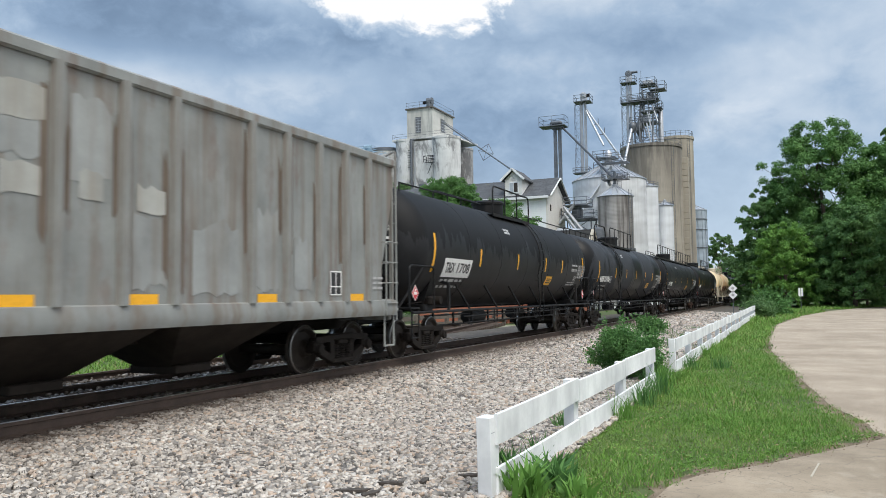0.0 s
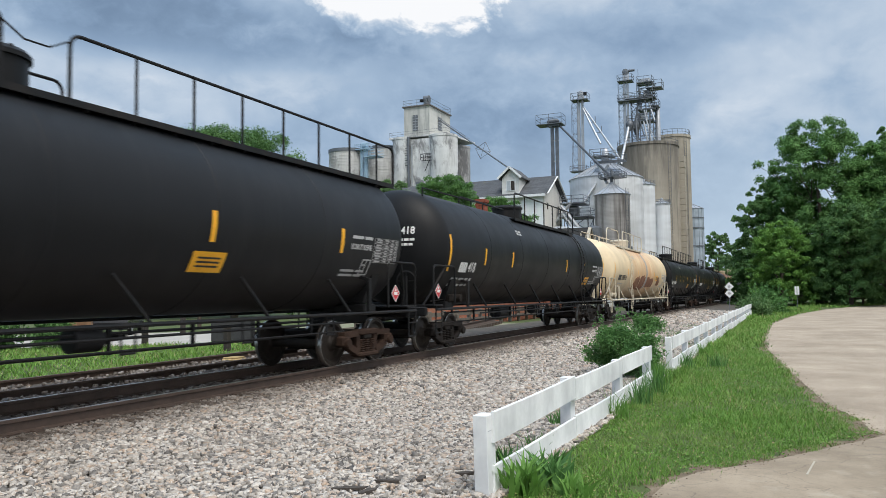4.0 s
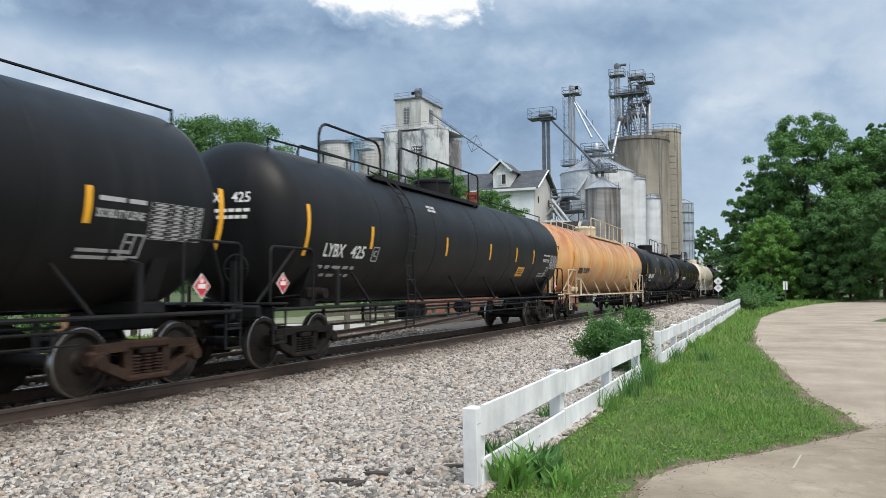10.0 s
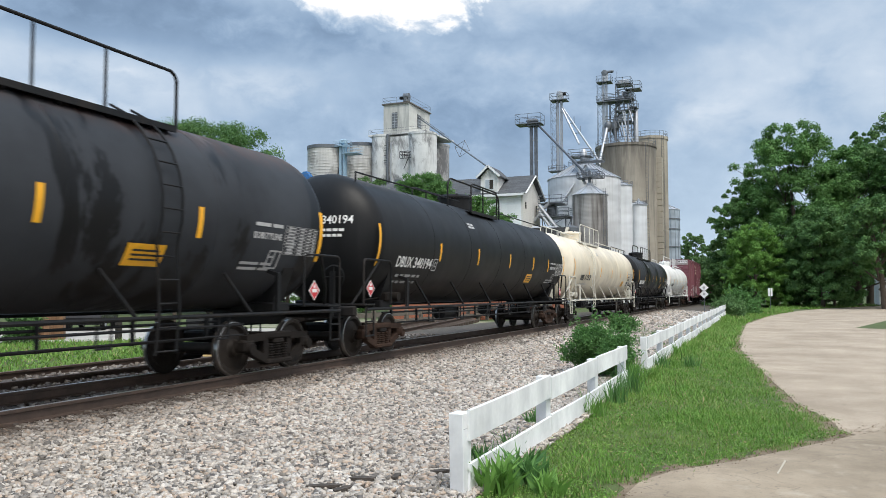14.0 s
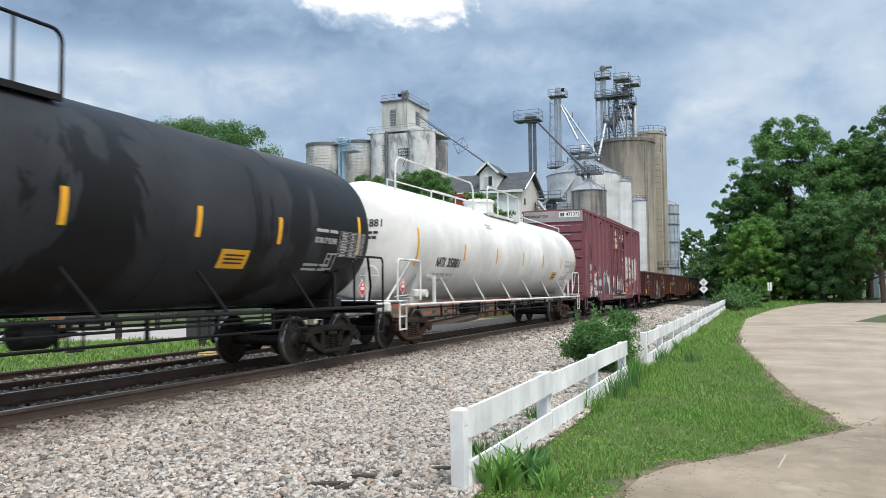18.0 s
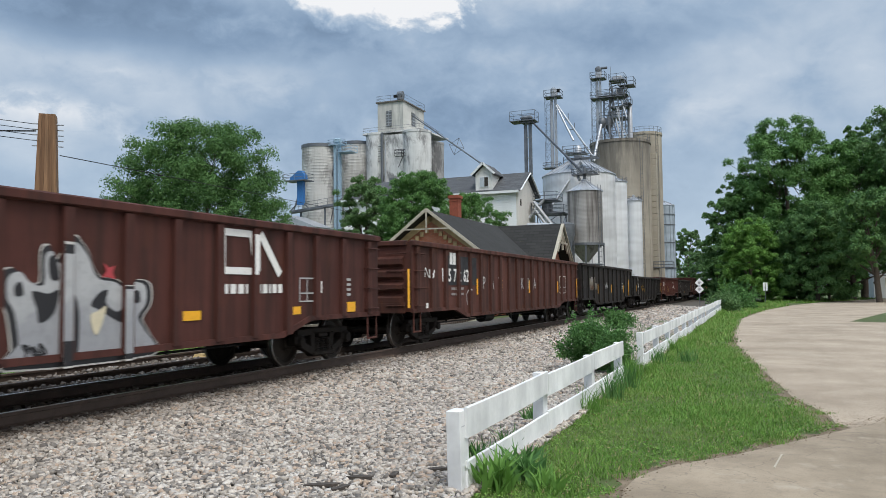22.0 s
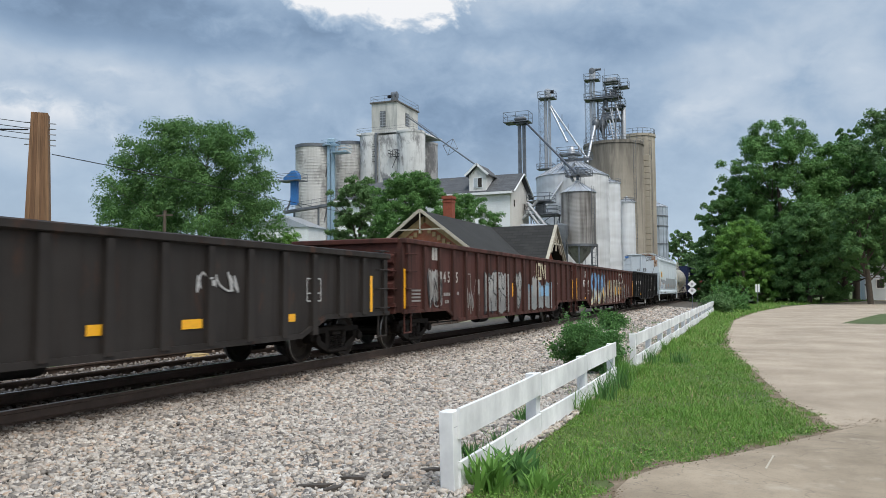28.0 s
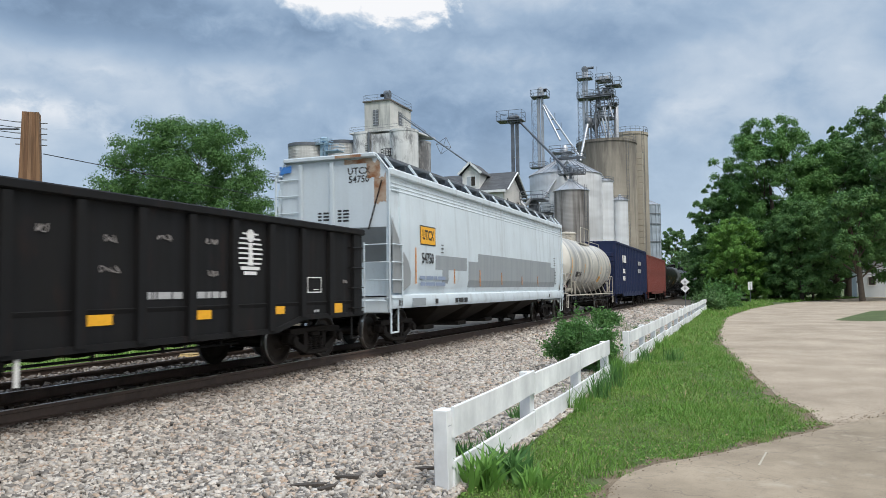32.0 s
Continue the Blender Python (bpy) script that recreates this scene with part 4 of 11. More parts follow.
    for sx in (1, -1):
        a0, a1 = (y0, y1) if sx > 0 or not long else (hy - 2.0, hy + 2.0)
        board = Mesh().box(sx * 0.78, (a0 + a1) / 2, top - 0.24, 0.46, a1 - a0, 0.035)
        board.beam((sx * 0.99, a0, top - 0.25), (sx * 0.99, a1, top - 0.25), 0.05, 0.09)
        k = a0 + 0.2
        while k < a1:
            board.beam((sx * 0.99, k, top - 0.28), (sx * 0.72, k, top - 0.42), 0.05)
            k += 0.8
        part("walkway", board, fit, car, "grated walkway along the tank's top")
        x, zt = sx * 0.99, top + 0.62
        start = plan["ladder"] + 0.5 if sx > 0 and not long and plan.get("loop") and plan.get("ladder", 9) < 0 else a0
        spans = [(start, a1)] if not (long and sx > 0) else [(a0, hy - 0.5), (hy + 0.45, a1)]
        for b0, b1 in spans:
            rail = loop(b0, b1, top - 0.25, zt, x, 0.026, 0.16)
            k = b0 + 1.1
            while k < b1 - 0.4:
                rail.rod((x, k, top - 0.25), (x, k, zt), 0.022, seg=6)
                k += 1.15
            part("walkway_rail", rail, fit, car)
        if long and sx > 0:
            part("chain", Mesh().path([(x, hy - 0.5, zt - 0.1), (x, hy - 0.2, zt - 0.26), (x, hy + 0.15, zt - 0.26), (x, hy + 0.45, zt - 0.1)], 0.012), fit, car)
    for b0, b1 in plan.get("loop", ()):
        part("grab_rail", loop(b0, b1, top - 0.25, top + 0.58, 0.90, 0.028, 0.3), fit, car)
    if not long and kind not in ("bands", "orange"):
        part("hand_line", Mesh().path([(0.75, -half - 0.75, top - 0.22), (0.75, -half - 0.75, top + 0.0), (0.75, y0 - 0.4, top + 0.03)], 0.02), fit, car)
        part("hand_line", Mesh().path([(0.75, half + 0.75, top - 0.22), (0.75, half + 0.75, top + 0.0), (0.75, y1 + 0.4, top + 0.03)], 0.02), fit, car)
    ly = plan.get("ladder")
    if ly is not None:
        lad = None
        for d in (-0.2, 0.2):
            pts = [(1.5, ly + d, 0.55), (1.56, ly + d, 1.1)]
            for k in range(8):
                a = -0.35 + k * 0.22
                pts.append(((TR + 0.09) * math.cos(a), ly + d, TZ + (TR + 0.09) * math.sin(a)))
            lad = part("ladder_stile", Mesh().path(pts, 0.02), fit, car)
        z = 0.6
        while z < TZ + 1.35:
            a = math.asin(max(-1, min(1, (z - TZ) / (TR + 0.09))))
            x = (TR + 0.09) * math.cos(a) if z > 1.9 else 1.53
            part("ladder_rung", Mesh().rod((x, ly - 0.2, z), (x, ly + 0.2, z), 0.015, seg=6), fit, car)
            z += 0.33
    # markings on the side
    for y in plan["stripes"]:
        tall = abs(y) > half - 0.3 or abs(y) > 8.1
        h0, h1 = (2.0, 2.92) if tall else (2.22, 2.68)
        part("reflective_stripe", shell_patch(y - 0.055, y + 0.055, h0, h1, slant=0.0), YELLOW, car, "worn yellow reflective stripe")
    (i0, i1), (n0, n1) = plan["mark"], plan["number"]
    w, nz = 0.27, plan.get("nz", 2.12)
    if plan.get("plate"):
        part("number_plate", shell_patch(i0 - 0.12, n1 + 0.15, 1.9, 2.36, off=0.005), WHITE, car, "white painted field round the number")
    if marks:
        mark(car, marks, w, text_mat, on_tank((i0 + i1) / 2, nz, off=0.009), (i1 - i0))
    num = letters(car, number, w, text_mat, on_tank((n0 + n1) / 2, nz, off=0.009), 1.0, 0.006, "car_number")
    num.matrix_basis = num.matrix_basis @ Matrix.Diagonal(((n1 - n0) / max(0.1, num.dimensions.x), 1, 1, 1))
    small = GREYBAR
    bars(car, (0.16, 0.16, 0.3, 0.2, 0.14), 1, 0.07, 0.1, 0.2, small, on_tank((i0 + n1) / 2 - 0.1, nz - 0.30))
    bars(car, (0.14, 0.16, 0.26, 0.2, 0.14), 1, 0.07, 0.1, 0.2, small, on_tank((i0 + n1) / 2 - 0.15, nz - 0.45))
    part("data_table", shared("data_table_" + small.name, lambda: table_mesh(1.02, 0.50, 9), small, 0), small, car, "boxed table of small data lines", on_tank(half + 0.08, 2.33))
    bars(car, (0.42, 0.3), 1, 0.06, 0.06, 0.13, small, on_tank(half - 0.9, 2.55))
    bars(car, (0.5, 0.3), 2, 0.05, 0.06, 0.1, small, on_tank(half - 1.05, 1.86))
    frame_ = Mesh()
    for a, b, c, d in ((0, 0.16, 0.34, 0.03), (0, -0.16, 0.34, 0.03), (0.16, 0, 0.03, 0.34), (-0.16, 0, 0.03, 0.34), (0, 0.02, 0.03, 0.28), (-0.08, 0.05, 0.09, 0.03)):
        frame_.box(a, b, 0, c, d, 0.003)
    part("test_stencil", frame_, small, car, "small boxed stencil", on_tank(half - 0.62, 1.98))
    if "c" in plan:
        box_ = Mesh()
        for a, b, c, d in ((0, 0.15, 0.26, 0.025), (0, -0.15, 0.26, 0.025), (0.12, 0, 0.025, 0.3), (-0.12, 0, 0.025, 0.3)):
            box_.box(a, b, 0, c, d, 0.003)
        part("letter_box", box_, small, car, "small boxed letter C", on_tank(plan["c"], nz))
        letters(car, "C", 0.14, small, on_tank(plan["c"], nz), 1, 0.004)
    dy = plan.get("decal", half * 0.5)
    dz = plan.get("dz", 1.93)
    decal = part("warning_decal", shell_patch(dy, dy + 0.72, dz - 0.15, dz + 0.15, off=0.007), YELLOW, car, "yellow warning decal with unreadable lines")
    part("decal_line", bars_mesh((0.5,), 3, 0.03, 0.1, 0.07), DARKTXT, decal, "", on_tank(dy + 0.36, dz, off=0.012), 0)
    letters(car, "ISOBUTYLENE", 0.11, small, on_tank(half - 0.92, 2.36), 0.85, 0.004)
    bars(car, (0.22, 0.22), 2, 0.07, 0.03, 0.1, GREYBAR, on_tank(-half + 5.2, 3.35), "small white stencil high on the shell")
    diamond(car, side_pose(1.36, half + 0.75, 1.45))
    diamond(car, side_pose(1.30, -half - 1.05, 1.5))
    if marks:
        text_mat = WHITE if plan.get("plate") else text_mat
        head_text(car, number, 0.19, text_mat, 0.62, 3.0, shell_half)
        for k in range(2):
            head_bar(car, 0.7 - 0.1 * k, text_mat, 0.45, 2.78 - k * 0.12, shell_half)
        if isinstance(marks, str):
            head_text(car, marks, 0.19, text_mat, -0.05, 3.0, shell_half)
        else:
            head_bar(car, 0.5, text_mat, -0.05, 3.0, shell_half, 0.19)
    for y in (-half, half):
        add_truck(car, y, mid, rusty)
    if extra:
        extra(car, half)
    return car


# ---------------------------------------------------------------- gondolas, boxcar, hoppers
def gondola(label, s0, s1, top, low, colour, seed, ribs, number, marks, text_mat, stripes, rust=0.3, grime=(0.022, 0.018, 0.016), squares=(), lean_stripes=False, end_text=True, number_z=1.75, extra=None, rusty=False, posts=None, over=1.62, ledge=0.0):
    mid, half = (s0 + s1) / 2, (s1 - s0) / 2
    car = thing("gondola_car", label, "gondola car", "freight cars of the train")
    CARS.append((car, mid))
    L, w = half + over, 1.50
    skin = paint("gondola_paint_%d" % round(seed * 10), colour, grime, 0.6, 0.65, seed, rust, 0.0, 0.45, 0.64)
    hi = 0.88
    d0 = half - 2.1
    posts = posts or [-L + 0.25 + k * (2 * L - 0.5) / (ribs - 1) for k in range(ribs)]
    for sx in (1, -1):
        outline = [(-L, hi), (-d0 - 0.9, hi), (-d0, low), (d0, low), (d0 + 0.9, hi), (L, hi), (L, top - 0.1), (-L, top - 0.1)]
        part("side_sheet", Mesh().prism(outline, sx * (w - 0.02), sx * w, 0), skin, car)
        part("top_chord", Mesh().box(sx * (w + 0.01), 0, top - 0.06, 0.16, 2 * L, 0.13, 0.02), skin, car)
        part("bottom_chord", Mesh().prism([(-L, hi), (-d0 - 0.9, hi), (-d0, low), (d0, low), (d0 + 0.9, hi), (L, hi), (L, hi + 0.09), (d0 + 0.88, hi + 0.09), (d0 - 0.02, low + 0.09), (-d0 + 0.02, low + 0.09), (-d0 - 0.88, hi + 0.09), (-L, hi + 0.09)], sx * w, sx * (w + 0.05), 0), skin, car)
        for y in posts:
            z = hi if abs(y) > d0 + 0.45 else low
            key = "side_post_%.2f_%.2f_%d_%d" % (top, z, sx, round(seed * 10))
            part("side_post", shared(key, lambda: Mesh().prism([(-0.09, z + 0.05), (0.09, z + 0.05), (0.07, top - 0.14), (-0.07, top - 0.14)], sx * w, sx * (w + 0.075), 0), skin), skin, car, "", pose(0, y, 0))
    for y0, y1 in zip(posts, posts[1:]) if ledge else ():
        part("side_ledge", Mesh().prism([(w, ledge - 0.06), (w + 0.022, ledge), (w, ledge + 0.012)], y0 + 0.09, y1 - 0.09), skin, car, "narrow ledge between two posts")
    for e in (-1, 1):
        part("car_end", Mesh().box(0, e * (L - 0.02), (hi + top) / 2, 2 * w - 0.05, 0.04, top - hi - 0.05), skin, car, "flat steel end")
        for k in range(4):
            h = (top - hi - 0.5) / 4
            z = hi + 0.15 + h * (k + 0.5)
            part("end_rib", Mesh().prism([(e * L, z - h * 0.42), (e * (L + 0.1), z - h * 0.2), (e * (L + 0.1), z + h * 0.2), (e * L, z + h * 0.42)], -w + 0.2, w - 0.2, 0), skin, car)
        part("end_chord", Mesh().box(0, e * (L + 0.02), top - 0.06, 2 * w - 0.2, 0.14, 0.13, 0.02), skin, car)
        part("end_sill", Mesh().box(0, e * (L + 0.05), 1.0, 2.7, 0.1, 0.26, 0.02), skin, car)
        for k in range(4):
            z = 1.05 + k * 0.42
            part("grab_iron", Mesh().path([(w, e * (L - 0.15), z), (w + 0.1, e * (L - 0.15), z), (w + 0.1, e * (L - 0.62), z), (w, e * (L - 0.62), z)], 0.016), skin, car)
            part("grab_iron", Mesh().path([(w - 0.15, e * L, z), (w - 0.15, e * (L + 0.12), z), (w - 0.6, e * (L + 0.12), z), (w - 0.6, e * L, z)], 0.016), skin, car)
        st = Mesh().path([(w, e * (L - 0.1), 0.9), (w, e * (L - 0.1), 0.42), (w, e * (L - 0.5), 0.42), (w, e * (L - 0.5), 0.9)], 0.022)
        part("side_step", st, skin, car)
    part("floor", Mesh().box(0, 0, 1.05, 2 * w - 0.1, 2 * L - 0.1, 0.1), skin, car)
    part("centre_sill", Mesh().box(0, 0, 0.86, 0.4, 2 * L, 0.3, 0.02), IRON, car)
    for k in range(13):
        part("crossbearer", shared("gon_crossbearer", lambda: Mesh().prism([(-w + 0.1, 0.95), (w - 0.1, 0.95), (w - 0.1, 0.7), (0.5, 0.52), (-0.5, 0.52), (-w + 0.1, 0.7)], -0.07, 0.07), IRON), IRON, car, "", pose(0, -d0 + k * d0 / 6, 0))
    brake = Mesh().lathe([(0.05, -0.5), (0.2, -0.45), (0.2, 0.45), (0.05, 0.5)], 14, "y", (0.6, -1.2, 0.55))
    brake.rod((0.7, -d0, 0.5), (0.7, d0, 0.5), 0.02)
    for k in range(6):
        brake.box(0.7, -d0 + 0.5 + k * (2 * d0 - 1) / 5, 0.62, 0.05, 0.05, 0.3)
    part("brake_gear", brake, BLACK, car)
    add_couplers(car, L)
    x = w + 0.012
    for y, za, zb in stripes:
        part("reflective_stripe", shared("gon_stripe_%.2f" % (zb - za), lambda: Mesh().box(0, 0, 0, 0.12, zb - za, 0.004), YELLOW, 0), YELLOW, car, "worn yellow reflective stripe", side_pose(x + (0.068 if min(abs(y - q) for q in posts) < 0.13 else 0), y, (za + zb) / 2))
    for y, z, a, b in squares:
        panel(car, "reflective_patch", a, b, YELLOW, side_pose(x, y, z), "yellow reflective patch")
    if number:
        y, n = number[0], number[1]
        size = number[2]
        if marks:
            mark(car, marks, size * 0.9, text_mat, side_pose(x, y - 0.35, number_z + 0.47))
        for k, digit in enumerate(n):
            at = y - number[3] / 2 + (k + 0.5) * number[3] / len(n)
            near = min(posts, key=lambda q: abs(q - at))
            if abs(at - near) < 0.17:
                at = near + (0.17 if at >= near else -0.17)
            if digit != " ":
                letters(car, digit, size, text_mat, side_pose(x, at, number_z), 0.9, 0.008, "car_number", "painted digit")
        bars(car, (0.3, 0.2, 0.3), 2, 0.065, 0.07, 0.15, OLDGREY, side_pose(x, y, number_z - 0.42))
    for y in (-half, half):
        add_truck(car, y, mid, rusty)
    if extra:
        POSTS.update(y=posts, x=w + 0.075, half=0.068)
        extra(car, half, x, top, low)
        POSTS.update(y=())
    return car


def stroke(car, pts, width, mat, x, name="spray_stroke", label="", d=0.003, closed=False):
    """A sprayed line: a flat ribbon along points (y, z) on the side."""
    m = Mesh()
    q = pts + [pts[0]] if closed else pts
    for step, ((a, b), (c, e)) in enumerate(zip(q, q[1:])):
        L = math.hypot(c - a, e - b)
        if L < 1e-4:
            continue
        ny, nz = -(e - b) / L * width / 2, (c - a) / L * width / 2
        ex, ez = (c - a) / L * width * 0.3, (e - b) / L * width * 0.3
        v = [(x + k + 0.0003 * step * (k > 0), py, pz) for k in (0, d) for py, pz in ((a - ex + ny, b - ez + nz), (c + ex + ny, e + ez + nz), (c + ex - ny, e + ez - nz), (a - ex - ny, b - ez - nz))]
        six = [(0, 1, 2, 3), (7, 6, 5, 4), (0, 4, 5, 1), (1, 5, 6, 2), (2, 6, 7, 3), (3, 7, 4, 0)]
        m.add(v, six)
        for py in POSTS["y"] if x < POSTS["x"] - 0.02 else ():
            y0, y1 = max(py - POSTS["half"], min(a, c) - abs(ny)), min(py + POSTS["half"], max(a, c) + abs(ny))
            if y1 - y0 > 0.01:
                k = 0.5 if abs(c - a) < 1e-3 else min(1.0, max(0.0, ((y0 + y1) / 2 - a) / (c - a)))
                zm = b + (e - b) * k
                tall = width / 2 if abs(e - b) < abs(c - a) else max(width / 2, abs(e - b) / 2)
                zm = zm if abs(e - b) < abs(c - a) else (b + e) / 2
                px = POSTS["x"] + 0.001 + (x - 1.46) * 0.05 + 0.0002 * step
                m.add([(px + q, yy, zz) for q in (0, 0.001) for yy, zz in ((y0, zm - tall), (y1, zm - tall), (y1, zm + tall), (y0, zm + tall))], six)
    return part(name, m, mat, car, label or "sprayed graffiti line", None, 0)


POSTS = dict(y=(), x=0.0, half=0.07)      # posts that the spray runs over on the car in hand


def blob(car, pts, mat, x, label="", d=0.003, name="spray_fill"):
    """A filled sprayed shape with outline points (y, z)."""
    body = part(name, Mesh().prism(pts, x, x + d, 0), mat, car, label or "sprayed graffiti fill", None, 0)
    for py in POSTS["y"] if x < POSTS["x"] - 0.02 else ():
        cut = sorted(b + (e - b) * (py - a) / (c - a) for (a, b), (c, e) in zip(pts, pts[1:] + pts[:1]) if (a > py) != (c > py))
        if len(cut) > 1:
            h = POSTS["half"]
            part("spray_on_post", Mesh().box(POSTS["x"] + 0.0015 + (x - 1.5) * 0.05, py, (cut[0] + cut[-1]) / 2, 0.003, 2 * h, cut[-1] - cut[0]), mat, body)
    return body


def curved(pts, closed=True, n=4):
    """A smooth line through points (y, z)."""
    q = [pts[-1]] + pts + pts[:2] if closed else pts[:1] + pts + pts[-1:]
    out = []
    for p0, p1, p2, p3 in zip(q, q[1:], q[2:], q[3:]):
        for k in range(n):
            t = k / n
            out.append(tuple(0.5 * (2 * b + (c - a) * t + (2 * a - 5 * b + 4 * c - d) * t * t + (3 * b - a - 3 * c + d) * t ** 3) for a, b, c, d in zip(p0, p1, p2, p3)))
    return out if closed else out + [pts[-1]]


SPRAY = {k: glow_free("spray_" + k, c, 0.5) for k, c in dict(white=(0.56, 0.55, 0.52), black=(0.015, 0.015, 0.018), silver=(0.42, 0.43, 0.44), blue=(0.05, 0.16, 0.34), sky=(0.22, 0.42, 0.62), teal=(0.10, 0.24, 0.28), cream=(0.62, 0.56, 0.40), red=(0.42, 0.05, 0.06), yellow=(0.62, 0.45, 0.10), pink=(0.6, 0.35, 0.36)).items()}


@cached
def fade(name, low, high, z0, z1, axis=2):
    """Sprayed paint that fades from one colour to another up the side."""
    s = Shader(name, 0.5)
    n = s.noise(2.2, 5, 0.65)
    k = s.math("ADD", s.math("DIVIDE", s.math("SUBTRACT", s.axis(axis), z0), z1 - z0), s.math("MULTIPLY", s.math("SUBTRACT", n, 0.5), 0.9))
    c = s.mix(s.ramp(k, (0.35, 0.0), (0.65, 1.0)), low, high)
    return s.done(s.mix(s.math("MULTIPLY", s.ramp(s.noise(9, 4), (0.5, 0.0), (0.7, 1.0)), 0.3), c, tint(low, 0.5)))


def scrawl(car, y, z, w, h, x, mat, seed, turns=7, width=0.035, label="thin sprayed scrawl"):
    """A quick handwritten tag: a looping thin line."""
    rnd = random.Random(seed)
    knots, cell = [], w / turns
    for k in range(turns):
        for j in range(rnd.choice((3, 4, 4, 5))):
            knots.append((y - w / 2 + cell * (k + rnd.uniform(0.0, 1.1)), z + h * (rnd.uniform(0.15, 0.5) if j % 2 else -rnd.uniform(0.15, 0.5))))
    pts = []
    for p0, p1, p2, p3 in zip(knots[:1] + knots, knots, knots[1:], knots[2:] + knots[-1:]):
        for q in range(4):
            t = q / 4
            pts.append(tuple(0.5 * (2 * b + (c - a) * t + (2 * a - 5 * b + 4 * c - d) * t * t + (3 * b - a - 3 * c + d) * t ** 3) for a, b, c, d in zip(p0, p1, p2, p3)))
    return stroke(car, pts, width, mat, x, "spray_scrawl", label, 0.002)


def ragged(y0, y1, z0, z1, seed, n=7):
    """A rough outline that fills about a rectangle."""
    rnd = random.Random(seed)
    top = [(y0 + (y1 - y0) * k / n, z1 - rnd.uniform(0, 0.22) * (z1 - z0)) for k in range(n + 1)]
    low = [(y1 - (y1 - y0) * k / n, z0 + rnd.uniform(0, 0.12) * (z1 - z0)) for k in range(n + 1)]
    return top + low


def emblem(car, y0, y1, z0, z1, x, mat=None):
    """The owner's emblem as a plain bent ribbon."""
    m = mat or WHITE
    a = (z1 - z0) * 0.16
    mid = y0 + (y1 - y0) * 0.55
    stroke(car, [(mid - a, z1 - a / 2), (y0 + a / 2, z1 - a / 2), (y0 + a / 2, z0 + a / 2), (mid, z0 + a / 2)], a, m, x, "owner_emblem", "owner's emblem drawn as a plain white ribbon")
    stroke(car, [(mid - a, z1 - a / 2), (mid, z0 + a / 2)], a, m, x + 0.0015, "owner_emblem", "owner's emblem drawn as a plain ribbon")
    stroke(car, [(mid + a * 1.4, z1 - a * 0.6), (y1 - a * 0.5, z0 + a * 0.4)], a * 1.3, m, x + 0.002, "owner_emblem", "owner's emblem drawn as a plain ribbon")


def stencil(car, y, z, w, h, x, mat=None):
    m = Mesh()
    for a, b, c, d in ((0, h / 2, w, 0.025), (0, -h / 2, w, 0.025), (w / 2, 0, 0.025, h), (-w / 2, 0, 0.025, h), (0, 0, 0.025, h), (0, -0.15 * h, w, 0.025)):
        m.box(a, b, 0, c, d, 0.003)
    part("stencil_box", m, mat or GREYBAR, car, "boxed stencil of small writing", side_pose(x, y, z), 0)


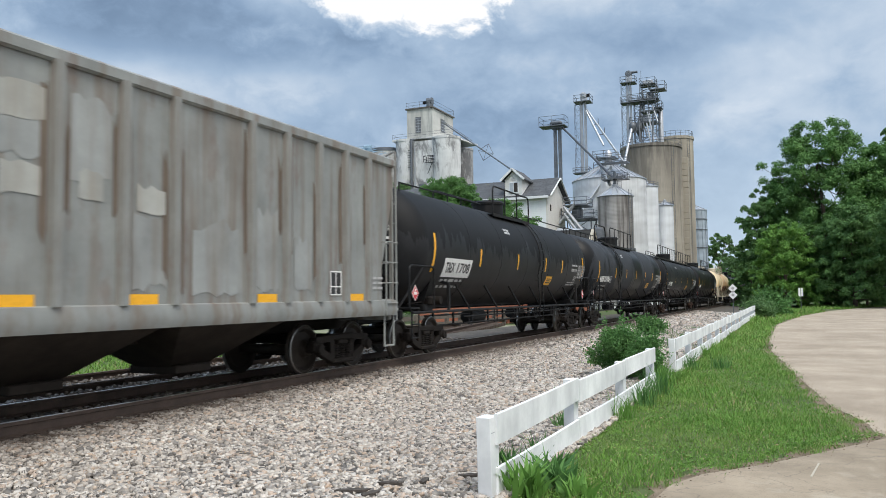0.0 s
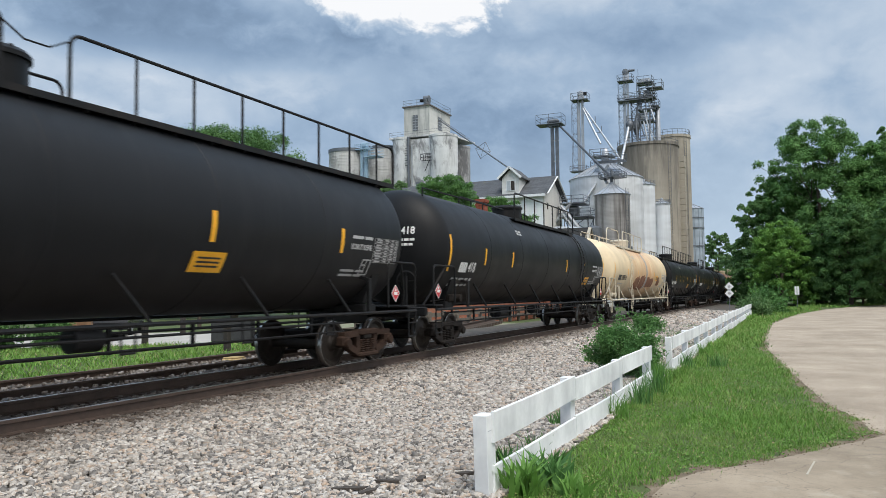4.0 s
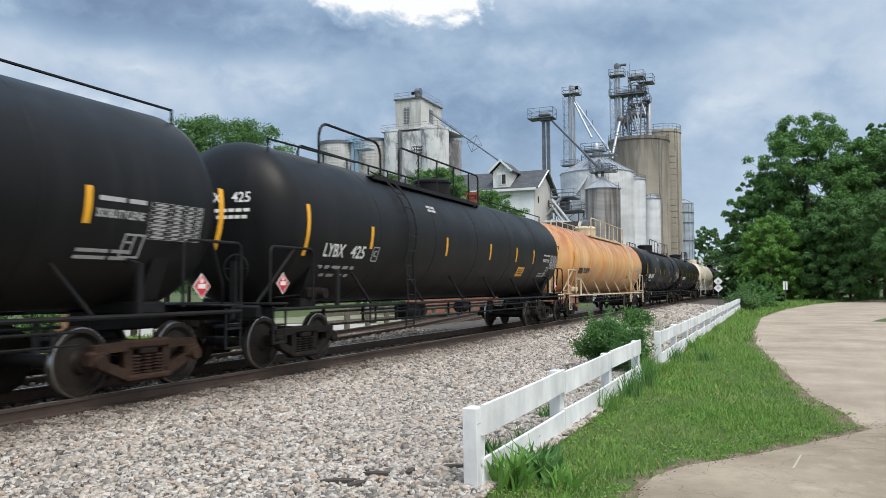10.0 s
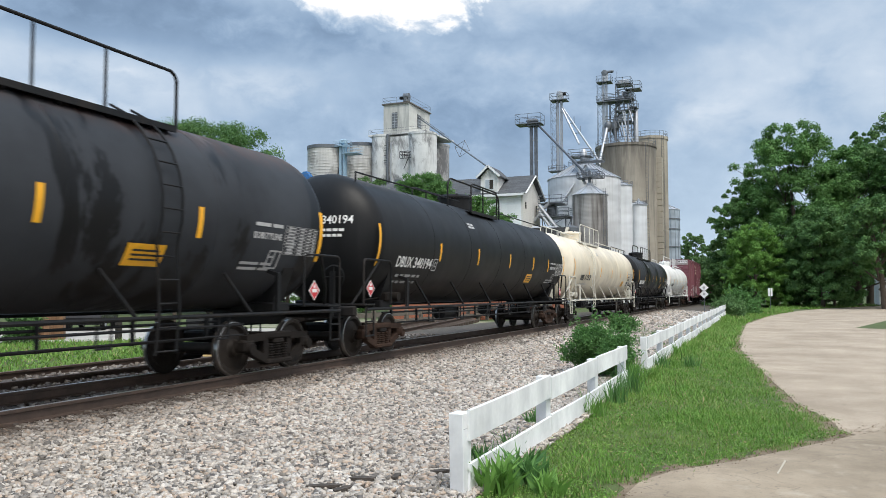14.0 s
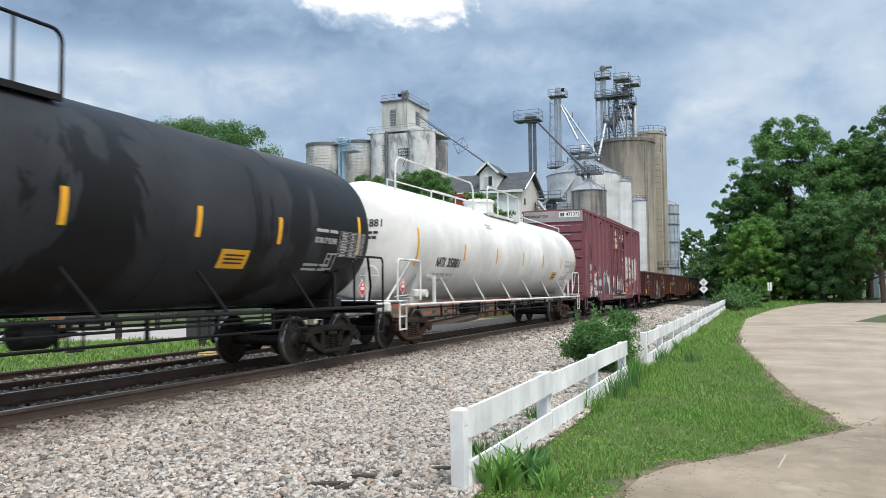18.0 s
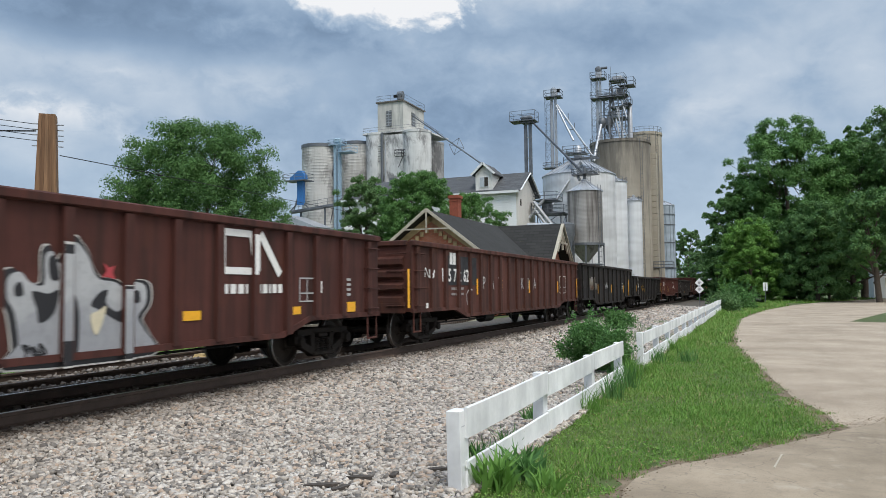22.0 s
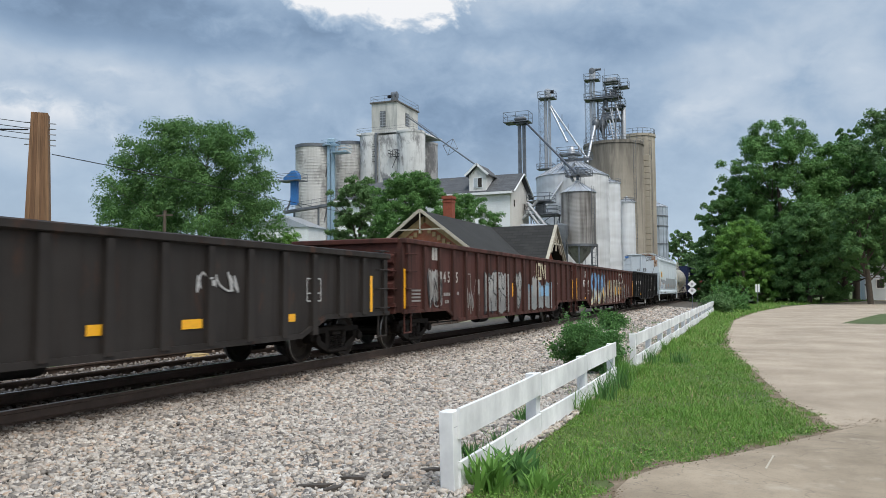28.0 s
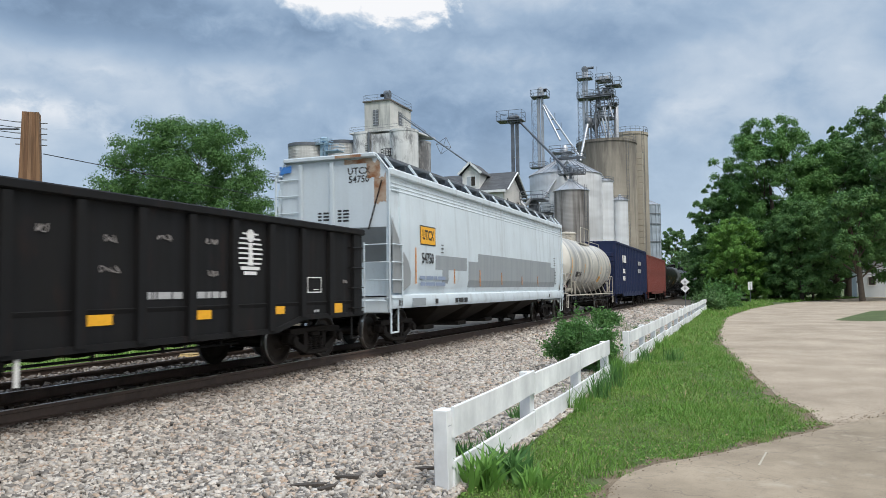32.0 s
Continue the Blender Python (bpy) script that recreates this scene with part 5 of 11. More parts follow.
def marks_15(car, half, x, top):
    pale, ink = SPRAY["white"], SPRAY["black"]
    mark(car, 2, 0.3, WHITE, side_pose(x, -7.53, 2.44), 0.5)
    for y, n in ((-7.55, "471"), (-6.48, "372")):
        panel(car, "number_field", 0.72, 0.42, DARKTXT, side_pose(x, y, 1.95), "black field behind the number")
        letters(car, n, 0.3, WHITE, side_pose(x + 0.005, y, 1.95), 0.9, 0.006, "car_number")
    for y in (-7.63, 3.3, 5.6, 7.7):
        panel(car, "reflective_patch", 0.55, 0.16, YELLOW, side_pose(x, y, 1.3), "orange reflective patch")
    panel(car, "number_field", 0.62, 0.42, DARKTXT, side_pose(x - 0.002, -7.53, 2.44), "black field behind the owner's mark")
    # bubble letters with a red and black shadow
    blob(car, ragged(2.75, 7.45, 1.78, 2.3, 4, 9), ink, x, "black sprayed shadow under the letters")
    for k in range(5):
        blob(car, [(3.0 + k * 0.92, 1.86), (3.3 + k * 0.92, 1.84), (3.25 + k * 0.92, 2.2), (2.95 + k * 0.92, 2.2)], SPRAY["red"], x + 0.004, "red sprayed bar in the shadow")
    for k, pts in enumerate(([(2.84, 2.02), (2.84, 3.22), (3.75, 3.3), (3.92, 3.1), (3.8, 2.75), (4.05, 2.45), (3.9, 2.1), (3.4, 1.98)], [(4.15, 3.2), (4.5, 3.36), (5.0, 3.2), (4.9, 2.95), (4.72, 2.8), (5.05, 2.5), (4.95, 2.1), (4.5, 1.95), (4.1, 2.1), (4.25, 2.4), (4.05, 2.8)], [(5.2, 2.0), (5.15, 3.1), (5.5, 3.25), (6.3, 3.2), (6.45, 3.1), (6.42, 2.1), (6.1, 1.98), (5.6, 2.05)], [(6.55, 2.02), (6.55, 3.2), (7.3, 3.22), (7.36, 2.05)])):
        yc, zc = sum(p[0] for p in pts) / len(pts), 2.62
        blob(car, curved([(yc + (p[0] - yc) * 1.13, zc + (p[1] - zc) * 1.09) for p in pts], True, 3), ink, x + 0.006 + 0.001 * k, "black outline of a fat sprayed letter", 0.002, "spray_outline")
        blob(car, curved(pts, True, 3), pale, x + 0.013 + 0.001 * k, "fat white sprayed bubble letter", 0.002)
    for pts in ([(3.3, 2.85), (3.45, 2.8)], [(3.3, 2.42), (3.5, 2.4)], [(4.45, 2.85), (4.75, 2.75)], [(4.35, 2.5), (4.65, 2.4)], [(5.62, 2.05), (5.66, 2.75)], [(5.98, 2.6), (6.0, 3.15)], [(6.9, 2.05), (6.92, 2.2)]):
        stroke(car, pts, 0.09, ink, x + 0.02, "spray_outline", "black line inside a letter", 0.002)
    # big piece along the bottom: dark wedge, teal block letter, white letters across the doors
    teal = fade("spray_teal_fade", (0.085, 0.20, 0.25), (0.22, 0.36, 0.42), 0.9, 2.1)
    deep = fade("spray_dark_ground", (0.020, 0.022, 0.026), (0.05, 0.065, 0.075), 0.9, 1.9)
    haze = fade("spray_teal_haze", (0.07, 0.13, 0.14), (0.16, 0.10, 0.10), 0.8, 2.0)
    blob(car, [(-8.0, 0.99), (-6.9, 1.42), (-6.3, 1.95), (-5.79, 2.25), (-5.79, 0.99)], deep, x + 0.001, "dark sprayed wedge of the big piece")
    blob(car, [(-6.1, 0.99), (-6.0, 1.95), (-5.8, 2.2), (-5.5, 1.9), (-5.0, 1.62), (-4.55, 1.7), (-3.9, 1.7), (-2.3, 1.2), (-2.3, 0.8), (-5.3, 0.79)], haze, x + 0.003, "teal sprayed haze between the letters")
    stroke(car, [(-8.05, 1.0), (-7.55, 1.25), (-6.9, 1.45), (-6.3, 1.98), (-5.85, 2.28)], 0.11, pale, x + 0.006, "spray_outline", "white sprayed outline")
    stroke(car, [(-6.75, 1.42), (-6.05, 1.42)], 0.07, SPRAY["pink"], x + 0.006, "spray_outline", "pink sprayed bar")
    letters(car, "2013", 0.22, pale, side_pose(x + 0.006, -7.3, 1.12), 0.9, 0.004, "spray_letters", "sprayed white numerals")
    scrawl(car, -6.42, 1.72, 0.7, 0.34, x + 0.006, pale, 21, 8, 0.024, "white sprayed scrawl")
    scrawl(car, -6.4, 1.18, 0.85, 0.32, x + 0.006, pale, 22, 8, 0.030, "white sprayed scrawl")
    blob(car, ragged(-5.72, -4.85, 1.52, 1.9, 31, 7), plain("spray_dusty_white", (0.50, 0.43, 0.42), 0.7), x + 0.02, "dusty white sprayed puff")
    blob(car, [(-5.75, 0.92), (-5.72, 1.5), (-4.6, 1.55), (-4.5, 0.85)], deep, x + 0.021, "dark sprayed panel")
    blob(car, [(-5.5, 0.86), (-4.75, 1.3), (-4.7, 0.84)], teal, x + 0.0225, "teal sprayed wedge")
    for y in (-5.45, -4.95):
        panel(car, "reflective_patch", 0.28, 0.12, YELLOW, side_pose(x + 0.03, y, 1.22), "orange reflective patch")
    big = [(-4.75, 0.79), (-4.9, 1.1), (-4.55, 1.55), (-4.45, 2.18), (-4.2, 2.05), (-4.05, 2.26), (-3.75, 2.08), (-3.55, 2.36), (-3.32, 1.95), (-3.36, 0.8)]
    blob(car, big, deep, x + 0.011, "black outline of the teal letter")
    blob(car, [(-4.35, 1.5), (-4.28, 2.02), (-4.08, 1.92), (-3.98, 2.1), (-3.72, 1.92), (-3.56, 2.18), (-3.46, 1.9), (-3.62, 1.75), (-3.95, 1.62), (-3.98, 0.9), (-4.28, 0.9)], teal, x + 0.015, "teal sprayed letter")
    for z in (1.42, 1.2):
        stroke(car, [(-4.22, z + 0.04), (-3.98, z)], 0.05, ink, x + 0.019, "spray_outline", "black sprayed bar")
    blob(car, [(-3.85, 0.9), (-3.45, 0.9), (-3.42, 1.25), (-3.62, 1.1)], teal, x + 0.016, "teal sprayed corner")
    stroke(car, [(-4.46, 2.16), (-4.2, 2.08), (-4.05, 2.28), (-3.76, 2.12), (-3.56, 2.38), (-3.36, 2.05)], 0.06, pale, x + 0.020, "spray_outline", "white sprayed outline")
    seven = [(-3.32, 2.02), (-3.2, 2.16), (-2.9, 1.98), (-2.55, 2.12), (-2.48, 1.7), (-2.24, 0.92), (-2.62, 0.94), (-2.78, 1.5), (-2.95, 1.72), (-3.26, 1.74)]
    blob(car, [(-3.42, 0.85), (-3.42, 2.05), (-3.2, 2.24), (-2.9, 2.06), (-2.5, 2.2), (-2.4, 1.75), (-2.2, 0.85)], deep, x + 0.010, "black ground of the white letter")
    blob(car, seven, pale, x + 0.016, "white sprayed letter")
    xd = x + 0.114
    blob(car, curved([(-2.12, 0.95), (-2.14, 1.7), (-1.75, 1.98), (-1.2, 1.75), (-0.8, 1.35), (-0.55, 1.95), (0.1, 1.9), (0.45, 1.9), (1.2, 1.6), (1.75, 1.15), (1.7, 0.95)], True, 3), deep, xd, "black ground of the letters on the doors")
    blob(car, ragged(-2.1, 2.4, 0.84, 1.22, 14, 12), fade("spray_sand_low_edge", (0.36, 0.25, 0.18), (0.52, 0.44, 0.36), 0.9, 1.2), xd + 0.003, "sand-coloured spray across the doors")
    for k, pts in enumerate(([(-2.12, 1.45), (-2.1, 1.95), (-1.66, 2.2), (-1.34, 2.0), (-1.34, 1.32), (-1.55, 1.3), (-1.6, 1.7), (-1.85, 1.78), (-1.95, 1.45)],
                             [(-0.85, 1.25), (-0.75, 1.8), (-0.48, 2.26), (-0.38, 1.9), (0.0, 1.78), (0.22, 1.98), (0.1, 1.5), (-0.1, 1.2), (-0.4, 1.5)],
                             [(0.34, 1.3), (0.42, 1.9), (0.58, 2.26), (0.75, 1.8), (1.05, 1.95), (1.36, 1.7), (1.58, 1.2), (1.15, 1.12), (0.95, 1.45), (0.62, 1.25)])):
        blob(car, curved([(a + (a - 0.0) * 0.0, b + 0.05) for a, b in pts], True, 3), ink, xd + 0.006 + 0.001 * k, "black outline of a white letter")
        mid_y = sum(a for a, _ in pts) / len(pts)
        blob(car, curved([(mid_y + (a - mid_y) * 0.86, 1.62 + (b - 1.62) * 0.88) for a, b in pts], True, 3), pale, xd + 0.010 + 0.001 * k, "white sprayed letter with bent strokes")
    for z, a, b in ((1.02, -2.0, 2.3), (1.12, -1.6, 0.4)):
        scrawl(car, (a + b) / 2, z, b - a, 0.10, xd + 0.014, ink, 40 + int(z * 10), 9, 0.025, "thin black sprayed lines")
    ring = Mesh()
    for k in range(20):
        a0, a1 = k * math.pi / 10, (k + 1) * math.pi / 10
        ring.beam((x + 0.003, -5.25 + 0.17 * math.cos(a0), 2.29 + 0.24 * math.sin(a0)), (x + 0.003, -5.25 + 0.17 * math.cos(a1), 2.29 + 0.24 * math.sin(a1)), 0.016)
    part("round_decal", ring, WHITE, car, "white ring with unreadable small writing")
    bars(car, (0.16,), 3, 0.03, 0.05, 0.08, WHITE, side_pose(x, -5.25, 2.29))
    for pts in ([(-7.92, 3.5), (-7.86, 3.05), (-7.7, 3.0), (-7.62, 3.45)], [(-7.75, 3.4), (-7.35, 3.5), (-7.3, 2.65)], [(-7.3, 3.1), (-7.05, 3.35), (-7.2, 3.05), (-6.95, 2.95), (-6.98, 2.3)], [(-7.9, 2.75), (-7.55, 2.68), (-7.5, 3.1)], [(-7.62, 3.0), (-7.6, 2.2)]):
        stroke(car, curved(pts, False), 0.055, ink, x + 0.002, "spray_scrawl", "black sprayed tag with drips", 0.002)
    blob(car, ragged(-6.68, -6.16, 2.32, 2.54, 9, 5), ink, x + 0.004, "black sprayed block")
    blob(car, ragged(-6.8, -6.1, 2.08, 2.28, 10, 6), SPRAY["red"], x + 0.002, "red sprayed smear")
    blob(car, ragged(-7.98, -7.82, 1.72, 2.05, 11, 3), pale, x + 0.002, "white sprayed puff")
    blob(car, ragged(-7.55, -7.1, 1.36, 1.56, 12, 4), pale, x + 0.003, "white sprayed puff")
    blob(car, [(-8.72, 4.15), (-8.72, 4.75), (-8.62, 4.9), (-8.52, 4.7), (-8.55, 4.2)], plain("green_corner_paint", (0.085, 0.095, 0.085), 0.7, vary=0.35, scale=4), x + 0.095, "dull green paint on the corner post")
    stroke(car, [(5.6, 0.95), (5.5, 1.75), (6.0, 1.95), (6.3, 1.6), (6.05, 1.0), (5.7, 0.9)], 0.12, SPRAY["cream"], x + 0.002, "spray_outline", "cream sprayed letter with a dark middle")
    blob(car, [(5.68, 1.1), (5.66, 1.6), (5.95, 1.7), (6.05, 1.4), (5.9, 1.1)], ink, x + 0.001)
    for k, z in enumerate((4.5, 4.13, 3.8)):
        scrawl(car, -1.2 + 0.1 * k, z, 1.0, 0.26, x + 0.10, SPRAY["cream"], 5 + k * 11, 8, 0.045, "cream sprayed tag on the door")
    scrawl(car, 1.2, 3.95, 0.9, 0.5, x + 0.10, ink, 7, 5, 0.045, "black sprayed tag on the door")
    scrawl(car, 3.5, 1.65, 1.0, 0.4, x, pale, 8, 4, 0.03)
    scrawl(car, 4.7, 1.75, 0.5, 0.4, x, pale, 9, 2, 0.03)
    scrawl(car, 7.45, 2.75, 0.7, 0.3, x, SPRAY["pink"], 10, 3, 0.04)
    for k, line in enumerate(("CLOSE AND LOCK", "BOTH DOORS BEFORE", "MOVING CAR")):
        letters(car, line, 0.115, WHITE, side_pose(x + 0.085, 1.2, 4.5 - k * 0.16), 0.8, 0.002)
    part("small_decal", Mesh().lathe([(0.07, 0), (0.07, 0.004)], 18, "x", (x + 0.09, 1.46, 3.1)), WHITE, car, "small round white decal")
    bars(car, (0.25, 0.2), 2, 0.03, 0.06, 0.08, GREYBAR, side_pose(x + 0.09, 0.6, 2.62))
    bars(car, (0.3, 0.35), 2, 0.03, 0.06, 0.08, GREYBAR, side_pose(x + 0.09, 1.62, 2.66))
    letters(car, "LD LMT 201400", 0.13, GREYBAR, side_pose(x, -7.5, 1.62), 0.85, 0.002)
    letters(car, "LT WT", 0.13, GREYBAR, side_pose(x, -7.82, 1.44), 0.85, 0.002)
    bars(car, (0.3, 0.3), 3, 0.05, 0.06, 0.12, WHITE, side_pose(x, 7.6, 2.2))
    stencil(car, 7.6, 1.75, 0.34, 0.42, x, WHITE)
    e = -half - 2.36 - 0.06
    up = Matrix.Rotation(radians(90), 4, "X")
    part("number_field", Mesh().box(0, 0, 0, 1.0, 0.26, 0.004), WHITE, car, "white field behind the number", Matrix.Translation((0.82, e, top - 0.27)) @ up)
    letters(car, "471372", 0.17, DARKTXT, Matrix.Translation((0.98, e - 0.006, top - 0.27)) @ up, 0.95, 0.003, "car_number")
    mark(car, 2, 0.17, DARKTXT, Matrix.Translation((0.47, e - 0.006, top - 0.27)) @ up, 0.2)
    for z, y0 in ((4.42, 0.35), (3.98, 0.35), (3.58, 0.2), (3.2, 0.3)):
        part("data_lettering", bars_mesh((0.1, 0.22, 0.16, 0.24, 0.2), 1, 0.032, 0.03, 0.1), GREYBAR, car, "line of small white writing on the end", Matrix.Translation((y0, e - 0.012, z)) @ up, 0)
    letters(car, "EXCESS HEIGHT CAR", 0.12, DARKTXT, Matrix.Translation((-0.9, e - 0.002, top - 0.33)) @ up, 0.9, 0.003)


def marks_16(car, half, x, top, low):
    grey = fade("spray_grey_face", (0.30, 0.31, 0.33), (0.42, 0.43, 0.44), 0.6, 2.0)
    ink = SPRAY["black"]
    shape = curved([(-1.24, 0.62), (-1.17, 0.83), (-1.23, 1.21), (-1.33, 1.38), (-1.32, 1.62), (-1.16, 1.69), (-1.03, 1.57), (-0.83, 1.54), (-0.82, 1.88), (-0.71, 1.95), (-0.6, 1.8), (-0.39, 2.09), (-0.16, 1.9), (-0.09, 1.73), (0.03, 1.61), (0.28, 1.58), (0.5, 1.48), (0.61, 1.58), (0.84, 1.53), (0.86, 1.28), (0.71, 1.09), (0.85, 0.89), (0.9, 0.62)], True, 3)
    blob(car, [(-0.2 + (a + 0.2) * 1.07, 1.3 + (b - 1.3) * 1.08) for a, b in shape], SPRAY["white"], x, "white edge of the grey figure")
    blob(car, [(-0.2 + (a + 0.2) * 1.045, 1.3 + (b - 1.3) * 1.05) for a, b in shape], ink, x + 0.003, "black outline of the grey figure")
    blob(car, [(-0.2 + (a + 0.2) * 0.96, 1.28 + (b - 1.28) * 0.95) for a, b in shape], grey, x + 0.006, "grey sprayed figure")
    for k, pts in enumerate(([(-0.97, 1.45), (-0.75, 1.42), (-0.6, 1.46), (-0.66, 1.2), (-0.86, 1.08), (-0.9, 1.25)], [(-0.42, 1.45), (-0.3, 1.2), (-0.33, 0.62), (-0.52, 0.62), (-0.46, 1.1)], [(-0.12, 1.28), (0.0, 1.42), (0.15, 1.46), (0.12, 1.3), (0.3, 1.18), (0.44, 1.25), (0.42, 1.04), (0.2, 1.12), (0.0, 1.22)], [(0.55, 1.42), (0.68, 1.45), (0.7, 1.3), (0.58, 1.3)], [(-0.75, 1.82), (-0.66, 1.86), (-0.6, 1.6), (-0.72, 1.6)], [(-1.2, 1.5), (-1.12, 1.56), (-1.08, 1.42), (-1.18, 1.4)])):
        blob(car, curved(pts, True, 3), ink, x + 0.010 + 0.0006 * k, "black sprayed mark")
    blob(car, curved([(-0.12, 1.16), (0.0, 1.2), (0.12, 1.26), (0.06, 1.05), (-0.03, 0.9), (-0.1, 1.0)], True, 3), SPRAY["cream"], x + 0.014, "cream sprayed mark")
    blob(car, [(0.05, 1.62), (0.12, 1.7), (0.08, 1.8), (0.17, 1.74), (0.26, 1.78), (0.22, 1.68), (0.27, 1.6), (0.16, 1.62)], SPRAY["red"], x + 0.014, "small red sprayed star")
    scrawl(car, -0.95, 0.78, 0.4, 0.14, x + 0.012, ink, 5, 3, 0.025)
    emblem(car, 2.41, 4.05, 1.70, 2.42, x)
    bars(car, (0.14, 0.14, 0.14, 0.05), 1, 0.15, 0.06, 0.2, WHITE, side_pose(x, 2.78, 1.47), "line of white lettering as bars")
    bars(car, (0.12, 0.12, 0.05, 0.12, 0.12), 1, 0.15, 0.05, 0.2, WHITE, side_pose(x, 3.72, 1.47), "line of white lettering as bars")
    stencil(car, 4.9, 1.45, 0.5, 0.42, x)
    bars(car, (0.3,), 4, 0.05, 0.05, 0.1, GREYBAR, side_pose(x, 6.4, 1.5))
    panel(car, "stencil_label", 0.16, 0.22, WHITE, side_pose(x, 5.35, 1.5), "small white label")


def marks_17(car, half, x, top, low):
    for y, c in ((-3.9, "P"), (-3.1, "A"), (-2.35, "T"), (0.24, "K"), (1.0, "I"), (1.9, "A")):
        letters(car, c, 0.42, GREYBAR, side_pose(x, y, 1.6), 0.9, -0.004, "chalk_letter", "chalked letter")
    for y, z, w in ((-6.15, 1.82, 2.6),):
        panel(car, "painted_out_patch", w, 0.8, paint("dark_touch_up", (0.03, 0.032, 0.036), amount=0.2, rough=0.6, seed=2.0), side_pose(x - 0.006, y + 0.3, 1.95), "dark touch-up paint round the number", 0.003)
    stencil(car, 6.4, 1.6, 1.1, 0.7, x, SPRAY["white"])
    scrawl(car, -8.2, 1.85, 0.5, 0.3, x, WHITE, 2, 2, 0.03)
    stroke(car, [(-5.4, 1.0), (-5.45, 1.3), (-5.2, 1.45), (-5.0, 1.25), (-5.05, 0.95)], 0.03, GREYBAR, x, "chalk_line", "chalked arch")
    for y in (-8.3, -7.0, -5.2):
        panel(car, "stencil_label", 0.14, 0.16, WHITE, side_pose(x, y, 1.02), "small white label")


def marks_18(car, half, x, top, low):
    smear = fade("spray_smear", (0.045, 0.036, 0.029), (0.20, 0.175, 0.14), 1.0, 2.1)
    for k, (a, b, c, d) in enumerate(((-5.95, -4.8, 1.3, 2.05), (-4.5, -3.95, 1.35, 1.75))):
        blob(car, ragged(a, b, c, d, 20 + k, 9), smear, x, "faded whitish smear of old spray paint")
    mark(car, 3, 0.24, OLDGREY, side_pose(x + 0.006, -5.3, 1.88), 0.5)
    scrawl(car, -5.35, 1.48, 0.9, 0.25, x + 0.006, fade("old_rust_lettering", (0.10, 0.05, 0.03), (0.14, 0.07, 0.045), 1.0, 2.0), 5, 4, 0.05)
    scrawl(car, -1.34, 1.6, 0.7, 0.4, x, GREYBAR, 6, 3, 0.03)
    stencil(car, 4.12, 1.58, 0.62, 0.30, x, WHITE)
    panel(car, "stencil_label", 0.22, 0.09, OLDGREY, side_pose(x, 5.35, 0.98), "small grey label")


def marks_20(car, half, x, top, low):
    bars(car, (0.28, 0.28, 0.28, 0.28), 1, 0.32, 0.08, 0.2, WHITE, side_pose(x, -4.95, 1.75), "white lettering blocks")
    bars(car, (0.5, 0.6), 2, 0.06, 0.08, 0.14, GREYBAR, side_pose(x, -4.9, 1.35))
    emblem(car, 2.0, 3.4, 1.4, 1.95, x)


def marks_21(car, half, x, top, low):
    stencil(car, 4.6, 1.45, 0.5, 0.42, x)
    panel(car, "stencil_label", 0.2, 0.2, WHITE, side_pose(x, -5.02, 1.05), "small white label")
    scrawl(car, 1.8, 1.6, 1.2, 0.4, x, GREYBAR, 8, 4, 0.03)


